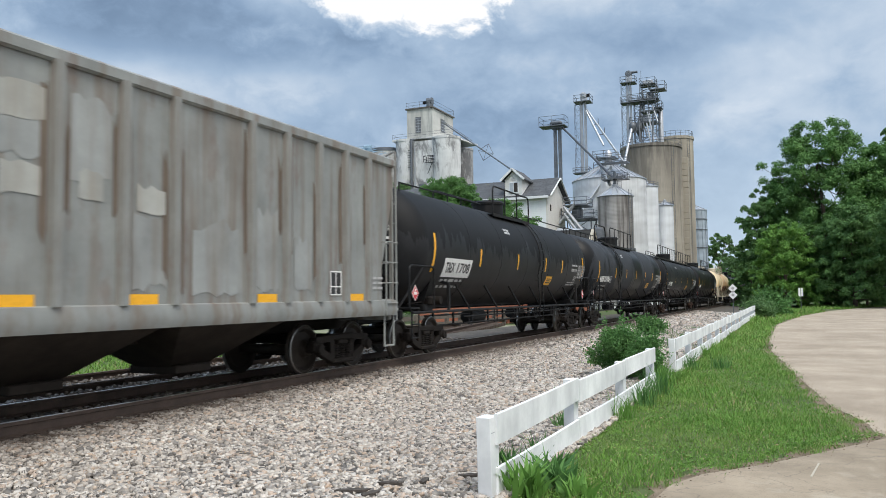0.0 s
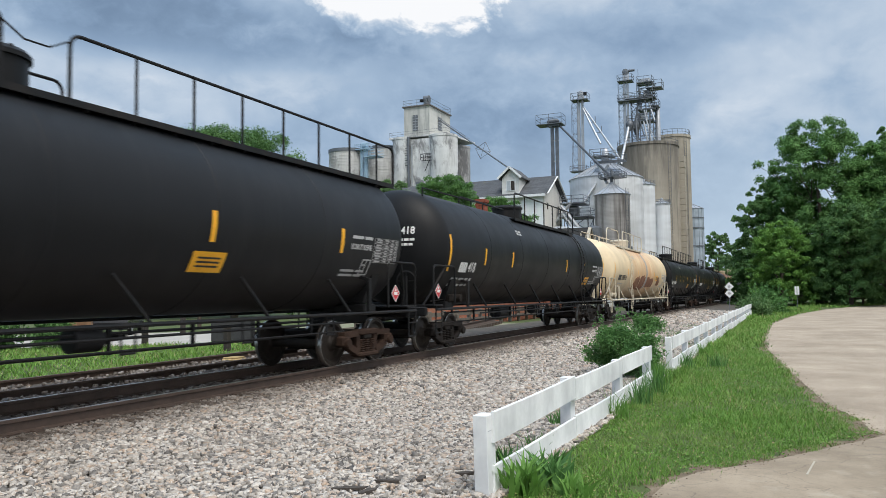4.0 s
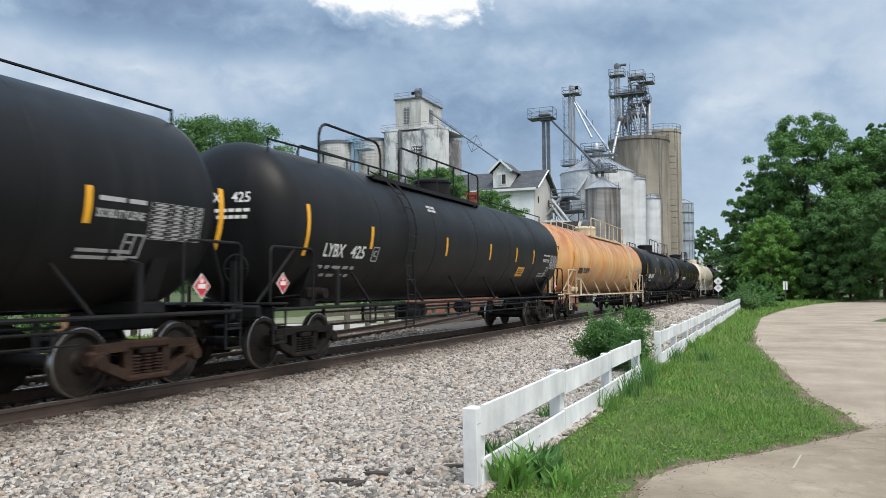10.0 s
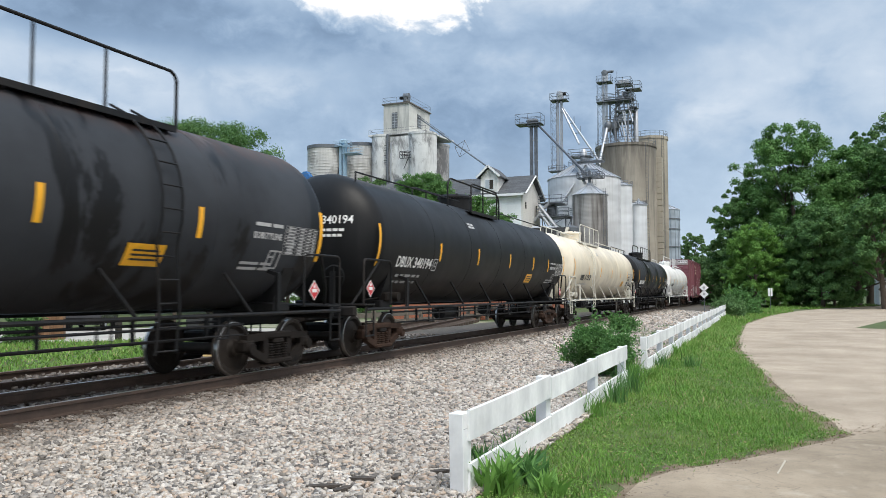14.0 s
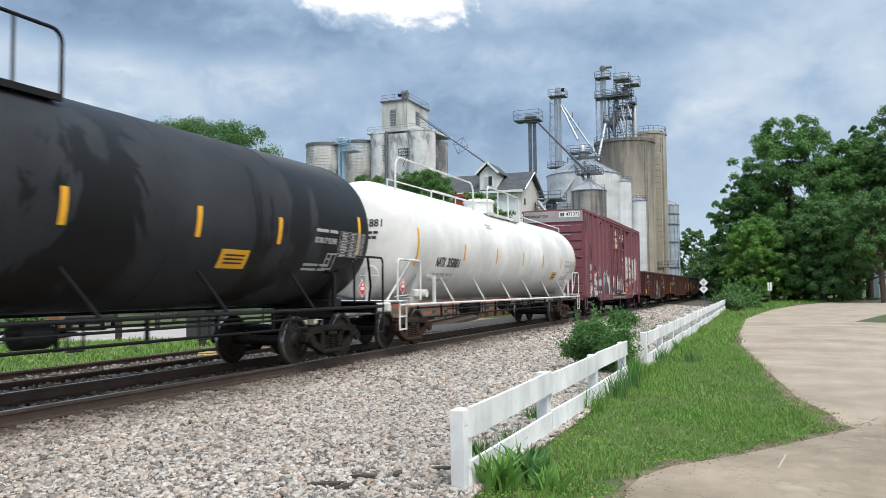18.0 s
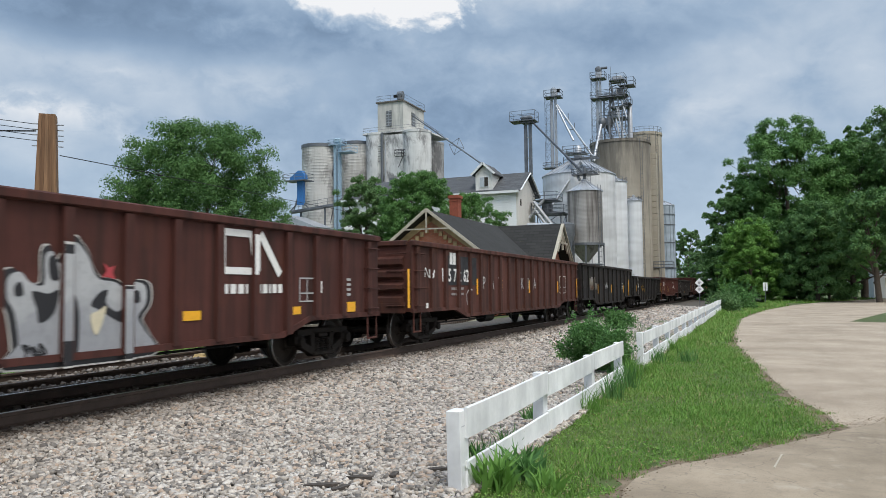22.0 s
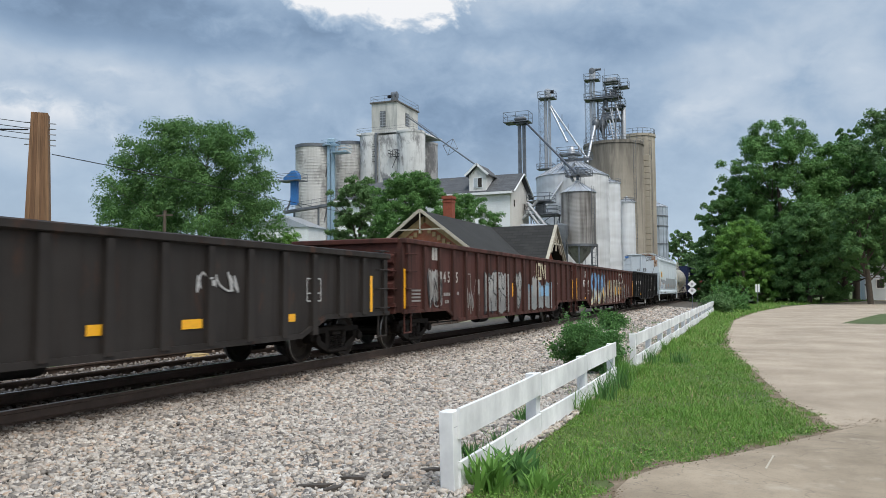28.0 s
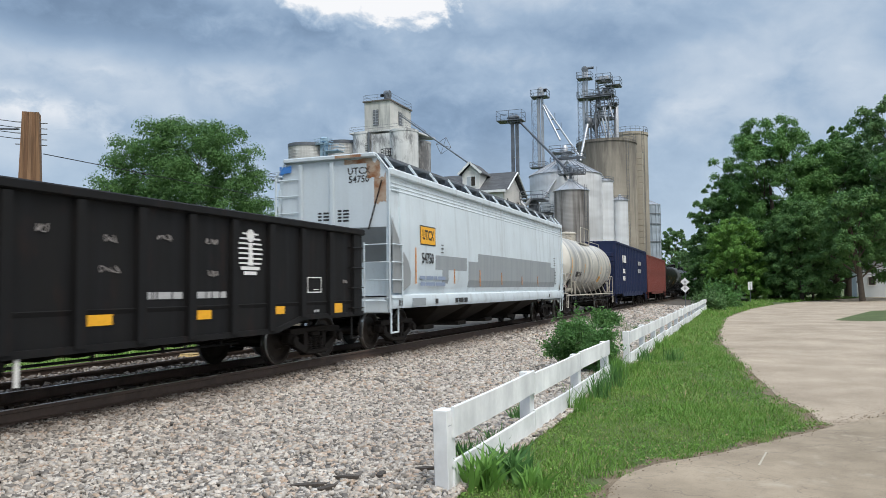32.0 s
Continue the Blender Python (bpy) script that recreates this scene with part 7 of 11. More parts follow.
def covered_hopper(label, s0, s1, colour, seed, top, side_top, bottom, curved, ribs, posts, extra=None, rust=0.2, grime=(0.12, 0.11, 0.10)):
    mid, half = (s0 + s1) / 2, (s1 - s0) / 2
    car = thing("covered_hopper_car", label, "hopper car", "freight cars of the train")
    CARS.append((car, mid))
    L, w = half + 1.35, 1.52
    skin = paint("hopper_paint_%d" % round(seed * 10), colour, grime, 0.45 if curved else 0.6, 0.5, seed, rust, 0.0, 0.54 if curved else 0.48, 0.72 if curved else 0.64, 0.9 if curved else 0.74)
    body = Mesh()
    if curved:
        prof = [(w - 0.05, side_top), (w + 0.01, side_top - 0.5), (w + 0.05, (side_top + bottom) / 2), (w + 0.03, bottom + 0.7), (w - 0.06, bottom + 0.3)]
    else:
        prof = [(w, side_top), (w, bottom + 0.25)]
    ring = prof + [(-x, z) for x, z in reversed(prof)]
    body.prism(ring, -L + 0.55, L - 0.55)
    part("body", body, skin, car, "smooth curved steel body" if curved else "flat steel side sheets")
    roof = Mesh()
    hopper_roof(roof, L, w, top, side_top)
    part("roof", roof, skin, car)
    for sx in (1, -1):
        part("top_chord", Mesh().box(sx * w, 0, side_top - 0.02, 0.12, 2 * L, 0.18, 0.03), skin, car)
        part("side_sill", Mesh().prism([(sx * (w - 0.06), bottom), (sx * (w + 0.05), bottom), (sx * (w + 0.09), bottom + 0.12), (sx * (w + 0.05), bottom + 0.3), (sx * (w - 0.06), bottom + 0.34)], -L, L), skin, car)
        for y in (-7.0, -6.1, -5.2, -4.3, -3.4, -2.55, -1.6, -0.66, 0.33, 1.22, 2.87, 3.8, 4.77, 5.67, 6.53) if posts else ():
            part("side_post", shared("hopper_post_%d_%d" % (sx, round(seed * 10)), lambda: Mesh().prism([(sx * w, -0.08), (sx * (w + 0.10), -0.05), (sx * (w + 0.10), 0.05), (sx * w, 0.08)], bottom + 0.3, side_top - 0.08, 2), skin), skin, car, "", pose(0, y, 0))
    for e in (-1, 1):
        y0 = e * (L - 0.6)
        slope = Mesh().prism([(y0, side_top), (e * L, side_top - 0.05), (e * L, side_top - 0.5), (y0 - e * 0.05, bottom + 0.3), (y0 - e * 0.8, bottom + 0.3)], -w + 0.06, w - 0.06, 0)
        part("end_slope_sheet", slope, skin, car)
        side_ = Mesh().prism([(e * L, side_top), (e * (L - 0.9), side_top), (e * (L - 0.9), bottom + 0.35), (e * (L - 0.55), bottom + 0.35), (e * (L - 0.5), bottom + 1.0), (e * (L - 0.12), side_top - 1.0)], w - 0.06, w - 0.02, 0)
        part("end_gusset", side_, skin, car)
        stand = Mesh()
        for x in (-w + 0.05, -0.2, w - 0.05):
            stand.beam((x, e * (L - 0.03), bottom + 0.2), (x, e * (L - 0.03), side_top - 0.3), 0.07)
        stand.box(0, e * (L - 0.05), bottom + 0.05, 2.9, 0.12, 0.3, 0.02)
        stand.box(0, e * (L - 0.35), bottom + 0.22, 2.7, 0.6, 0.04)
        part("end_frame", stand, skin, car)
        lad = Mesh()
        high = 2.55 if curved else side_top + 0.25
        lad.rod((w + 0.02, e * (L + 0.05), bottom - 0.1), (w + 0.02, e * (L + 0.05), side_top + (0.0 if curved else 0.25)), 0.024, seg=6)
        inner = w - (0.64 if curved else 0.42)
        lad.rod((inner, e * (L + 0.05), bottom - 0.1), (inner, e * (L + 0.05), high), 0.018, seg=6)
        z = bottom + 0.25
        while z < high:
            lad.rod((w + 0.02, e * (L + 0.05), z), (inner, e * (L + 0.05), z), 0.014, seg=6)
            if z < 2.6:
                lad.path([(w + 0.05, e * (L + 0.02), z), (w + 0.09, e * (L - 0.02), z), (w + 0.09, e * (L - 0.52), z), (w, e * (L - 0.54), z)], 0.014)
            z += 0.42
        lad.rod((w + 0.09, e * (L - 0.52), bottom), (w + 0.09, e * (L - 0.52), 2.5), 0.018, seg=6)
        part("ladder", lad, skin, car)
        if curved:
            lad = Mesh().rod((-w - 0.02, e * (L + 0.05), bottom), (-w - 0.02, e * (L + 0.05), side_top), 0.024, seg=6)
            for z in (2.9, 3.32, 3.74, 4.14):
                lad.rod((-w - 0.02, e * (L + 0.05), z), (-0.85, e * (L + 0.05), z), 0.014, seg=6)
            part("ladder", lad, skin, car)
        part("side_step", Mesh().path([(w, e * (L - 0.05), bottom), (w, e * (L - 0.05), 0.42), (w, e * (L - 0.45), 0.42), (w, e * (L - 0.45), bottom)], 0.022), skin, car)
        part("end_rail", Mesh().path([(w - 0.02, e * (L + 0.05), side_top + 0.25), (w - 0.3, e * (L + 0.05), top + 0.1), (0.3, e * (L + 0.05), top + 0.12)] if not curved else [(w + 0.02, e * (L + 0.05), side_top), (w - 0.3, e * (L + 0.05), side_top + 0.4), (-w + 0.3, e * (L + 0.05), side_top + 0.4), (-w - 0.02, e * (L + 0.05), side_top)], 0.024), skin, car)
    walkway = Mesh()
    deck = side_top + 0.4 if curved else top + 0.1
    for x in ((0.88, -0.88) if curved else (0.62, -0.62)):
        wide = 0.66 if curved else 0.55
        walkway.box(x, 0, deck, wide, 2 * L - 0.1, 0.03)
        for dx in (-wide / 2, wide / 2):
            walkway.box(x + dx, 0, deck + 0.005, 0.03, 2 * L - 0.1, 0.07)
        k = -L + 0.4
        while k < L - 0.3:
            walkway.box(x, k, deck - 0.06, 0.5, 0.06, 0.14)
            if curved:
                a = math.copysign(1.0, x)
                part("walkway_bracket", Mesh().beam((a * 1.5, k, side_top + 0.03), (a * 1.22, k, deck), 0.05), skin, car, "pale steel bracket")
            k += 1.45 if curved else 1.2
    if curved:
        for sx in (1, -1):
            for z in (3.78, 3.87, 3.96, 4.05):
                part("corrugation", Mesh().rod((sx * (w + 0.0 - 0.12 * (z - 3.72)), -L + 0.12, z), (sx * (w + 0.0 - 0.12 * (z - 3.72)), L - 0.12, z), 0.026, seg=6), skin, car, "pressed line under the roof edge")
    part("roof_walkway", walkway, GALVDARK if curved else skin, car, "grated roof walkway")
    hatches = Mesh().box(0, 0, top + 0.06, 0.55, 2 * L - 2.0, 0.14, 0.03)
    part("hatch_cover", hatches, GALVDARK if curved else skin, car)
    n = 4 if curved else 3
    for k in range(n):
        y = -half + 2.1 + (k + 0.5) * (2 * half - 4.2) / n
        a = (2 * half - 4.2) / n * 0.46
        m = Mesh()
        v = [(x * sx, y + a * sy, z) for x, sy_, z in ((w - 0.1, 1, bottom + 0.05), (0.35, 0.3, 0.36)) for sx, sy in ((-1, -sy_), (1, -sy_), (1, sy_), (-1, sy_))]
        m.add(v, [(0, 1, 2, 3), (7, 6, 5, 4), (0, 4, 5, 1), (1, 5, 6, 2), (2, 6, 7, 3), (3, 7, 4, 0)])
        m.box(0, y, 0.33, 1.0, 0.8, 0.14, 0.02)
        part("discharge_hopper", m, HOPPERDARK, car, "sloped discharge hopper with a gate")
    part("centre_sill", Mesh().box(0, 0, 0.9, 0.4, 2 * L + 0.4, 0.3, 0.02), IRON, car)
    add_couplers(car, L + 0.25)
    for y in (-half, half):
        add_truck(car, y, mid, False)
    if extra:
        extra(car, half, w, bottom)
    return car


# ---------------------------------------------------------------- the train, in its order
CREAM, ORANGE = (0.68, 0.55, 0.36), (0.70, 0.47, 0.23)
INK, WHITEPAINT, OLDWHITE = (0.009, 0.0095, 0.0105), (0.78, 0.78, 0.76), (0.70, 0.63, 0.50)
BROWN, DARKBROWN = (0.080, 0.029, 0.023), (0.0155, 0.0135, 0.013)


def old_hopper_marks(car, half, w, bottom):
    for y in (-6.6, -3.6, -1.15, 0.7, 3.3, 6.1):
        panel(car, "reflective_patch", 0.5, 0.15, YELLOW, side_pose(w + 0.014, y, 1.41), "orange reflective patch")
    for k, (y, z, a, b) in enumerate(((-1.2, 3.4, 0.7, 0.9), (-0.15, 3.35, 0.6, 1.1), (0.8, 2.1, 0.6, 1.2), (2.1, 2.0, 1.0, 1.2), (3.3, 2.2, 0.6, 1.4), (4.3, 2.0, 0.5, 1.0), (-2.6, 2.2, 0.9, 1.3))):
        part("bare_patch", Mesh().prism(ragged(y - a / 2, y + a / 2, z - b / 2, z + b / 2, k + 3, 6), w + 0.004, w + 0.007, 0), paint("washed_grey_paint", (0.29, 0.305, 0.30), (0.18, 0.14, 0.10), 0.6, 0.6, 4.3), car, "ragged patch of paler grey paint", None, 0)
    rust_ = paint("rust_run_paint", (0.150, 0.118, 0.092), (0.10, 0.07, 0.05), 0.6, 0.8, 7.1)
    for k, y in enumerate((-1.6, -0.66, 0.33, 1.22, 2.87, 3.8, 4.77, 5.67, 6.53)):
        for side_, z0 in ((-1, 1.6 + 0.4 * (k % 3)), (1, 1.4 + 0.5 * (k * 2 % 3))):
            a = y + side_ * (0.10 + 0.05 * (k % 2))
            part("rust_run", Mesh().prism(ragged(a - 0.05, a + 0.05, z0, 4.1 - 0.3 * ((k + side_) % 3), 80 + k * 2 + side_, 3), w + 0.008, w + 0.0095, 0), rust_, car, "brown rust run beside a post", None, 0)
    for k, (y, z, a, b) in enumerate(((-1.1, 2.78, 0.5, 0.45), (-0.15, 2.8, 0.36, 0.42), (0.82, 2.72, 0.5, 0.42), (-1.1, 3.65, 0.6, 0.5))):
        part("bare_patch", Mesh().prism(ragged(y - a / 2, y + a / 2, z - b / 2, z + b / 2, k + 53, 4), w + 0.0098, w + 0.011, 0), paint("pale_old_paint", (0.38, 0.385, 0.36), (0.27, 0.23, 0.17), 0.6, 0.6, 5.3), car, "pale square of old lettering paint", None, 0)
    stencil(car, 5.35, 1.68, 0.36, 0.42, w + 0.014, WHITE)
    panel(car, "stencil_field", 0.36, 0.42, DARKTXT, side_pose(w + 0.011, 5.35, 1.68), "black field of the stencil", 0.002)
    bars(car, (0.2, 0.2), 3, 0.05, 0.05, 0.1, GREYBAR, side_pose(w + 0.016, 6.9, 1.7))


def hopper_skin(car, y0, y1, z0, z1, mat, label, off=0.004, name="overpainted_patch"):
    """A coat of paint that follows the bulged side of the pale hopper."""
    bulge = [(1.28, 1.46), (1.68, 1.55), (2.6, 1.57), (3.72, 1.53), (4.22, 1.47)]

    def out(z):
        for (za, xa), (zb, xb) in zip(bulge, bulge[1:]):
            if z <= zb:
                return xa + (xb - xa) * (z - za) / (zb - za)
        return bulge[-1][1]
    zs = [z0] + [z for z, _ in bulge if z0 < z < z1] + [z1]
    part(name, Mesh().prism([(out(z) + off, z) for z in zs] + [(out(z) - 0.01, z) for z in reversed(zs)], y0, y1), mat, car, label, None, 0)


def white_bars_panel(car, half, w, bottom):
    grey = paint("grey_overpaint", (0.29, 0.32, 0.34), (0.22, 0.24, 0.25), 0.3, 0.6, 5.5, dull=0.92)
    pale = paint("white_overpaint", (0.62, 0.68, 0.72), (0.4, 0.42, 0.43), 0.3, 0.5, 5.9, dull=0.92)
    x = w + 0.055
    for y0, y1, z0, z1 in ((-6.48, -3.96, 1.95, 2.33), (-5.96, -5.5, 1.58, 1.95), (-2.9, 6.9, 1.47, 2.5), (-3.8, -2.9, 1.47, 2.24), (6.9, 7.7, 1.47, 2.3)):
        hopper_skin(car, y0, y1, z0, z1, grey, "flat grey overpaint")
    hopper_skin(car, -3.0, 6.6, 1.36, 1.466, pale, "worn white paint above the sill")
    panel(car, "owner_sign", 1.06, 0.5, DARKTXT, side_pose(x, -7.04, 2.81), "dark border of the owner's sign")
    panel(car, "owner_sign", 1.0, 0.44, YELLOW, side_pose(x + 0.004, -7.04, 2.81), "yellow owner's sign")
    mark(car, "UTCX", 0.26, DARKTXT, side_pose(x + 0.009, -7.04, 2.81), 0.78)
    letters(car, "54750", 0.28, DARKTXT, side_pose(x + 0.002, -7.06, 2.21), 0.85, 0.006, "car_number")
    blue_ = glow_free("faded_blue_lettering", (0.24, 0.30, 0.42))
    for k, widths in enumerate(((0.35, 0.5, 0.18, 0.55), (0.3, 0.6, 0.7))):
        bars(car, widths, 1, 0.09, 0.08, 0.1, blue_, side_pose(x, -6.7, 1.72 - 0.16 * k))
    bars(car, (0.3,), 4, 0.035, 0.1, 0.1, DARKTXT, side_pose(x + 0.002, 7.6, 2.55), "small dark data lines")
    bars(car, (0.25,), 5, 0.035, 0.1, 0.12, DARKTXT, side_pose(x + 0.004, 7.7, 1.85), "small dark data lines")
    bars(car, (0.16,), 3, 0.03, 0.1, 0.1, DARKTXT, side_pose(x, -6.0, 2.52), "small dark data lines")
    stripe_ = plain("worn_orange_stripe", (0.62, 0.25, 0.05), 0.6, vary=0.3, scale=9)
    for y, z, h in ((-7.86, 2.02, 0.9), (-5.05, 1.78, 0.4), (-2.75, 1.75, 0.5), (-0.4, 1.75, 0.4), (2.2, 1.7, 0.3), (4.6, 1.7, 0.4)):
        part("reflective_stripe", Mesh().box(0, 0, 0, 0.06 if y < -7 else 0.045, h, 0.01), stripe_, car, "worn orange reflective stripe", side_pose(w + 0.052, y, z))
    sill = w + 0.092
    panel(car, "overpainted_patch", 0.85, 0.2, grey, side_pose(sill, -7.75, bottom + 0.13), "flat grey overpaint on the sill", 0.006)
    for y, widths in ((-8.9, (0.09, 0.05)), (-6.55, (0.2,)), (-4.6, (0.24, 0.4, 0.3)), (6.4, (0.18,))):
        bars(car, widths, 1, 0.13, 0.06, 0.1, DARKTXT, side_pose(sill + 0.002, y, bottom + 0.13), "small dark painted writing")
    end_y = -half - 1.35
    up = Matrix.Rotation(radians(90), 4, "X")
    white_ = paint("hopper_end_paint", (0.60, 0.67, 0.72), (0.40, 0.43, 0.45), 0.4, 0.5, 11.6, dull=0.92)
    dark_ = paint("hopper_grey_end", (0.27, 0.29, 0.30), (0.2, 0.21, 0.21), 0.4, 0.6, 9.7, dull=0.9)
    part("end_panel", Mesh().prism([(-1.26, 4.58), (1.2, 4.58), (1.45, 4.24), (1.45, 2.9), (-1.45, 2.9), (-1.36, 3.6), (-1.36, 4.2)], end_y - 0.02, end_y + 0.02), white_, car, "pale upright end sheet")
    part("end_slope_face", Mesh().prism([(end_y - 0.02, 2.9), (end_y + 0.02, 2.9), (end_y + 0.9, 1.35), (end_y + 0.85, 1.35)], -1.45, 1.45, 0), dark_, car, "grey overpainted slope below the end sheet")
    for x_ in (-0.84, 0.03):
        part("end_rib", Mesh().box(x_, end_y - 0.05, 3.45, 0.10, 0.06, 2.1, 0.01), white_, car, "upright pressed rib")
    part("end_beam", Mesh().box(-0.05, end_y - 0.06, 4.61, 2.5, 0.12, 0.11, 0.02), white_, car, "top beam of the end")
    y_ = end_y - 0.023
    for k, text in enumerate(("UTCX", "54750")):
        letters(car, text, 0.17, DARKTXT, Matrix.Translation((0.74, y_, 4.25 - 0.2 * k)) @ up, 0.95, 0.004, "car_number")
    s = Shader("rust_stain_paint", 0.8)
    f = s.ramp(s.noise(3.2, 6, 0.7), (0.40, 0.0), (0.62, 1.0))
    rust_ = s.done(s.mix(f, (0.42, 0.33, 0.25), (0.24, 0.095, 0.035)))
    lay = Matrix.Translation((0, y_ + 0.001, 0)) @ up
    part("rust_stain", Mesh().prism(ragged(1.14, 1.45, 3.42, 4.22, 5, 6), 0.0, 0.002, 2), rust_, car, "orange rust stain below the top corner", lay)
    part("rust_stain", Mesh().prism(ragged(0.95, 1.3, 4.05, 4.5, 9, 5), 0.0, 0.003, 2), rust_, car, "orange rust stain below the top corner", lay)
    part("rust_stain", Mesh().prism(ragged(0.35, 1.1, 4.42, 4.55, 14, 6), 0.0, 0.004, 2), rust_, car, "rust stain along the top", lay)
    part("rust_stain", Mesh().prism(ragged(0.15, 0.85, 4.57, 4.65, 17, 5), 0.0, 0.003, 2), rust_, car, "rust on the top beam", Matrix.Translation((0, end_y - 0.122, 0)) @ up)
    part("end_rod", Mesh().rod((1.36, end_y - 0.06, 4.0), (1.0, end_y - 0.06, 2.85), 0.016, seg=6), IRON, car, "thin dark slanting rod")
    for x_, n in ((-0.22, 3), (0.32, 4)):
        bars(car, (0.1, 0.16), n, 0.045, 0.04, 0.08, DARKTXT, Matrix.Translation((x_, y_, 3.2)) @ up)
    part("blue_scrap", Mesh().prism(ragged(-1.42, -1.1, 4.3, 4.5, 21, 4), 0.0, 0.02, 2), glow_free("blue_sheet_scrap", (0.05, 0.20, 0.55)), car, "scrap of blue sheeting", Matrix.Translation((0, end_y - 0.05, 0)) @ up)
    # flat stand-in plate: its grey is the shade inside the open end recess
    part("end_gusset_face", Mesh().prism([(end_y + 0.04, 1.34), (end_y + 0.6, 1.36), (end_y + 1.08, 1.55), (end_y + 1.1, 1.85), (end_y + 0.95, 2.12), (end_y + 0.68, 2.32), (end_y + 0.5, 2.36), (end_y + 0.42, 2.62), (end_y + 0.16, 2.9), (end_y + 0.04, 3.12)], w + 0.05, w + 0.06, 0), dark_, car, "grey curved end plate behind the ladder")


TANKS = [
    dict(dome=0.37, deck=(-1.8, 1.7), ladder=1.24, stripes=(-7.13, -4.12, -0.95, 2.0, 4.08, 7.12), mark=(-6.35, -5.8), number=(-5.65, -4.85), decal=2.35, plate=True),
    dict(dome=0.1, deck=(-5.3, 1.6), loop=((-6.86, -4.6),), ladder=-4.43, stripes=(-8.63, -5.11, -2.44, 0.27, 3.05, 5.51, 8.75), mark=(-8.28, -7.45), number=(-7.36, -6.26), c=-6.0, decal=4.0),
    dict(dome=0.17, deck=(-8.9, 9.4), ladder=-9.0, stripes=(-8.33, -4.18, -0.9, 2.75, 6.37), mark=(-7.27, -6.5), number=(-6.4, -5.6), decal=2.43),
    dict(dome=-0.1, deck=(-2.2, 5.4), ladder=4.67, stripes=(-8.71, -6.23, -3.89, 2.46, 5.22, 8.82), mark=(-8.0, -7.5), number=(-7.4, -6.9), decal=5.64),
    dict(dome=0.2, deck=(-5.2, 2.0), loop=((-7.6, -4.6),), ladder=-4.46, stripes=(-8.57, -5.14, -2.2, 0.8, 3.6, 6.2, 8.6), mark=(-7.56, -6.83), number=(-6.65, -5.47), decal=4.15, dz=2.3, nz=2.19),
    dict(dome=-0.16, deck=(-8.76, 9.1), ladder=-9.1, stripes=(-8.28, -5.45, -3.0, -1.0, 1.37, 3.74, 6.0, 8.5), mark=(-7.48, -6.63), number=(-6.45, -5.46), c=-5.18, decal=2.2),
    dict(dome=0.1, deck=(-1.0, 1.5), loop=((-2.8, 1.5),), stripes=(-8.18, -5.46, -3.0, -0.8, 1.31, 3.88, 6.12, 8.58), mark=(-7.39, -6.51), number=(-6.42, -5.39), c=-4.98, decal=2.14),
    dict(dome=0.26, deck=(-5.2, 1.4), loop=((-7.3, -4.7),), ladder=-4.42, stripes=(-8.57, -6.17, -2.18, 1.1, 3.59, 5.5, 8.7), mark=(-7.94, -7.2), number=(-6.92, -6.36), c=-5.92),
    dict(dome=-0.06, deck=(-3.2, 5.3), ladder=4.52, stripes=(-8.7, -5.61, -3.3, -0.54, 2.32, 5.3, 8.7), mark=(-7.7, -6.95), number=(-6.8, -5.67), c=-5.22),
    dict(dome=0.07, deck=(-4.2, 5.3), ladder=4.6, stripes=(-8.78, -5.35, -2.77, -0.53, 2.5, 5.3, 8.7), mark=(-7.74, -6.96), number=(-6.74, -5.53)),
    dict(dome=-0.25, deck=(-1.4, 1.1), loop=((-3.1, 1.6),), stripes=(-8.53, -5.03, -2.1, 1.0, 3.83, 5.95, 8.5), mark=(-7.54, -6.69), number=(-6.58, -5.52), c=-5.29, decal=3.26),
    dict(dome=-2.7, deck=(-5.0, -0.4), ladder=-4.4, stripes=(-8.4, -5.2, -2.3, 0.91, 3.74, 6.23, 8.74), mark=(-6.9, -6.2), number=(-6.0, -4.7), decal=4.57),
    dict(dome=0.3, deck=(-5.2, 1.3), loop=((-7.2, -4.7),), ladder=-4.45, stripes=(-8.29, -5.12, -3.15, -1.11, 0.92, 3.35, 5.45, 8.3), mark=(-7.67, -6.8), number=(-6.67, -5.51), c=-5.3, decal=4.0),
    dict(dome=0.05, deck=(-1.9, 1.6), loop=((-8.6, -3.0),), stripes=(-8.55, -5.32, -2.44, 0.49, 3.17, 6.0, 8.6), mark=(-7.25, -6.65), number=(-6.46, -5.58), decal=4.85),
]
SHORT = dict(dome=0.0, deck=(-1.0, 1.5), stripes=(-5.8, -2.5, 2.5, 5.8), mark=(-4.6, -4.0), number=(-3.9, -3.2), decal=2.0)

def marks_blue(car, half, x, top):
    bars(car, (0.5, 0.5, 0.5), 1, 0.5, 0.14, 0.2, WHITE, side_pose(x + 0.09, -5.0, 3.4), "white lettering blocks")
    bars(car, (0.4, 0.5), 2, 0.3, 0.14, 0.5, WHITE, side_pose(x + 0.09, -5.2, 2.3))
    bars(car, (0.9, 0.7), 2, 0.3, 0.2, 0.6, GREYBAR, side_pose(x + 0.09, 3.5, 3.0))


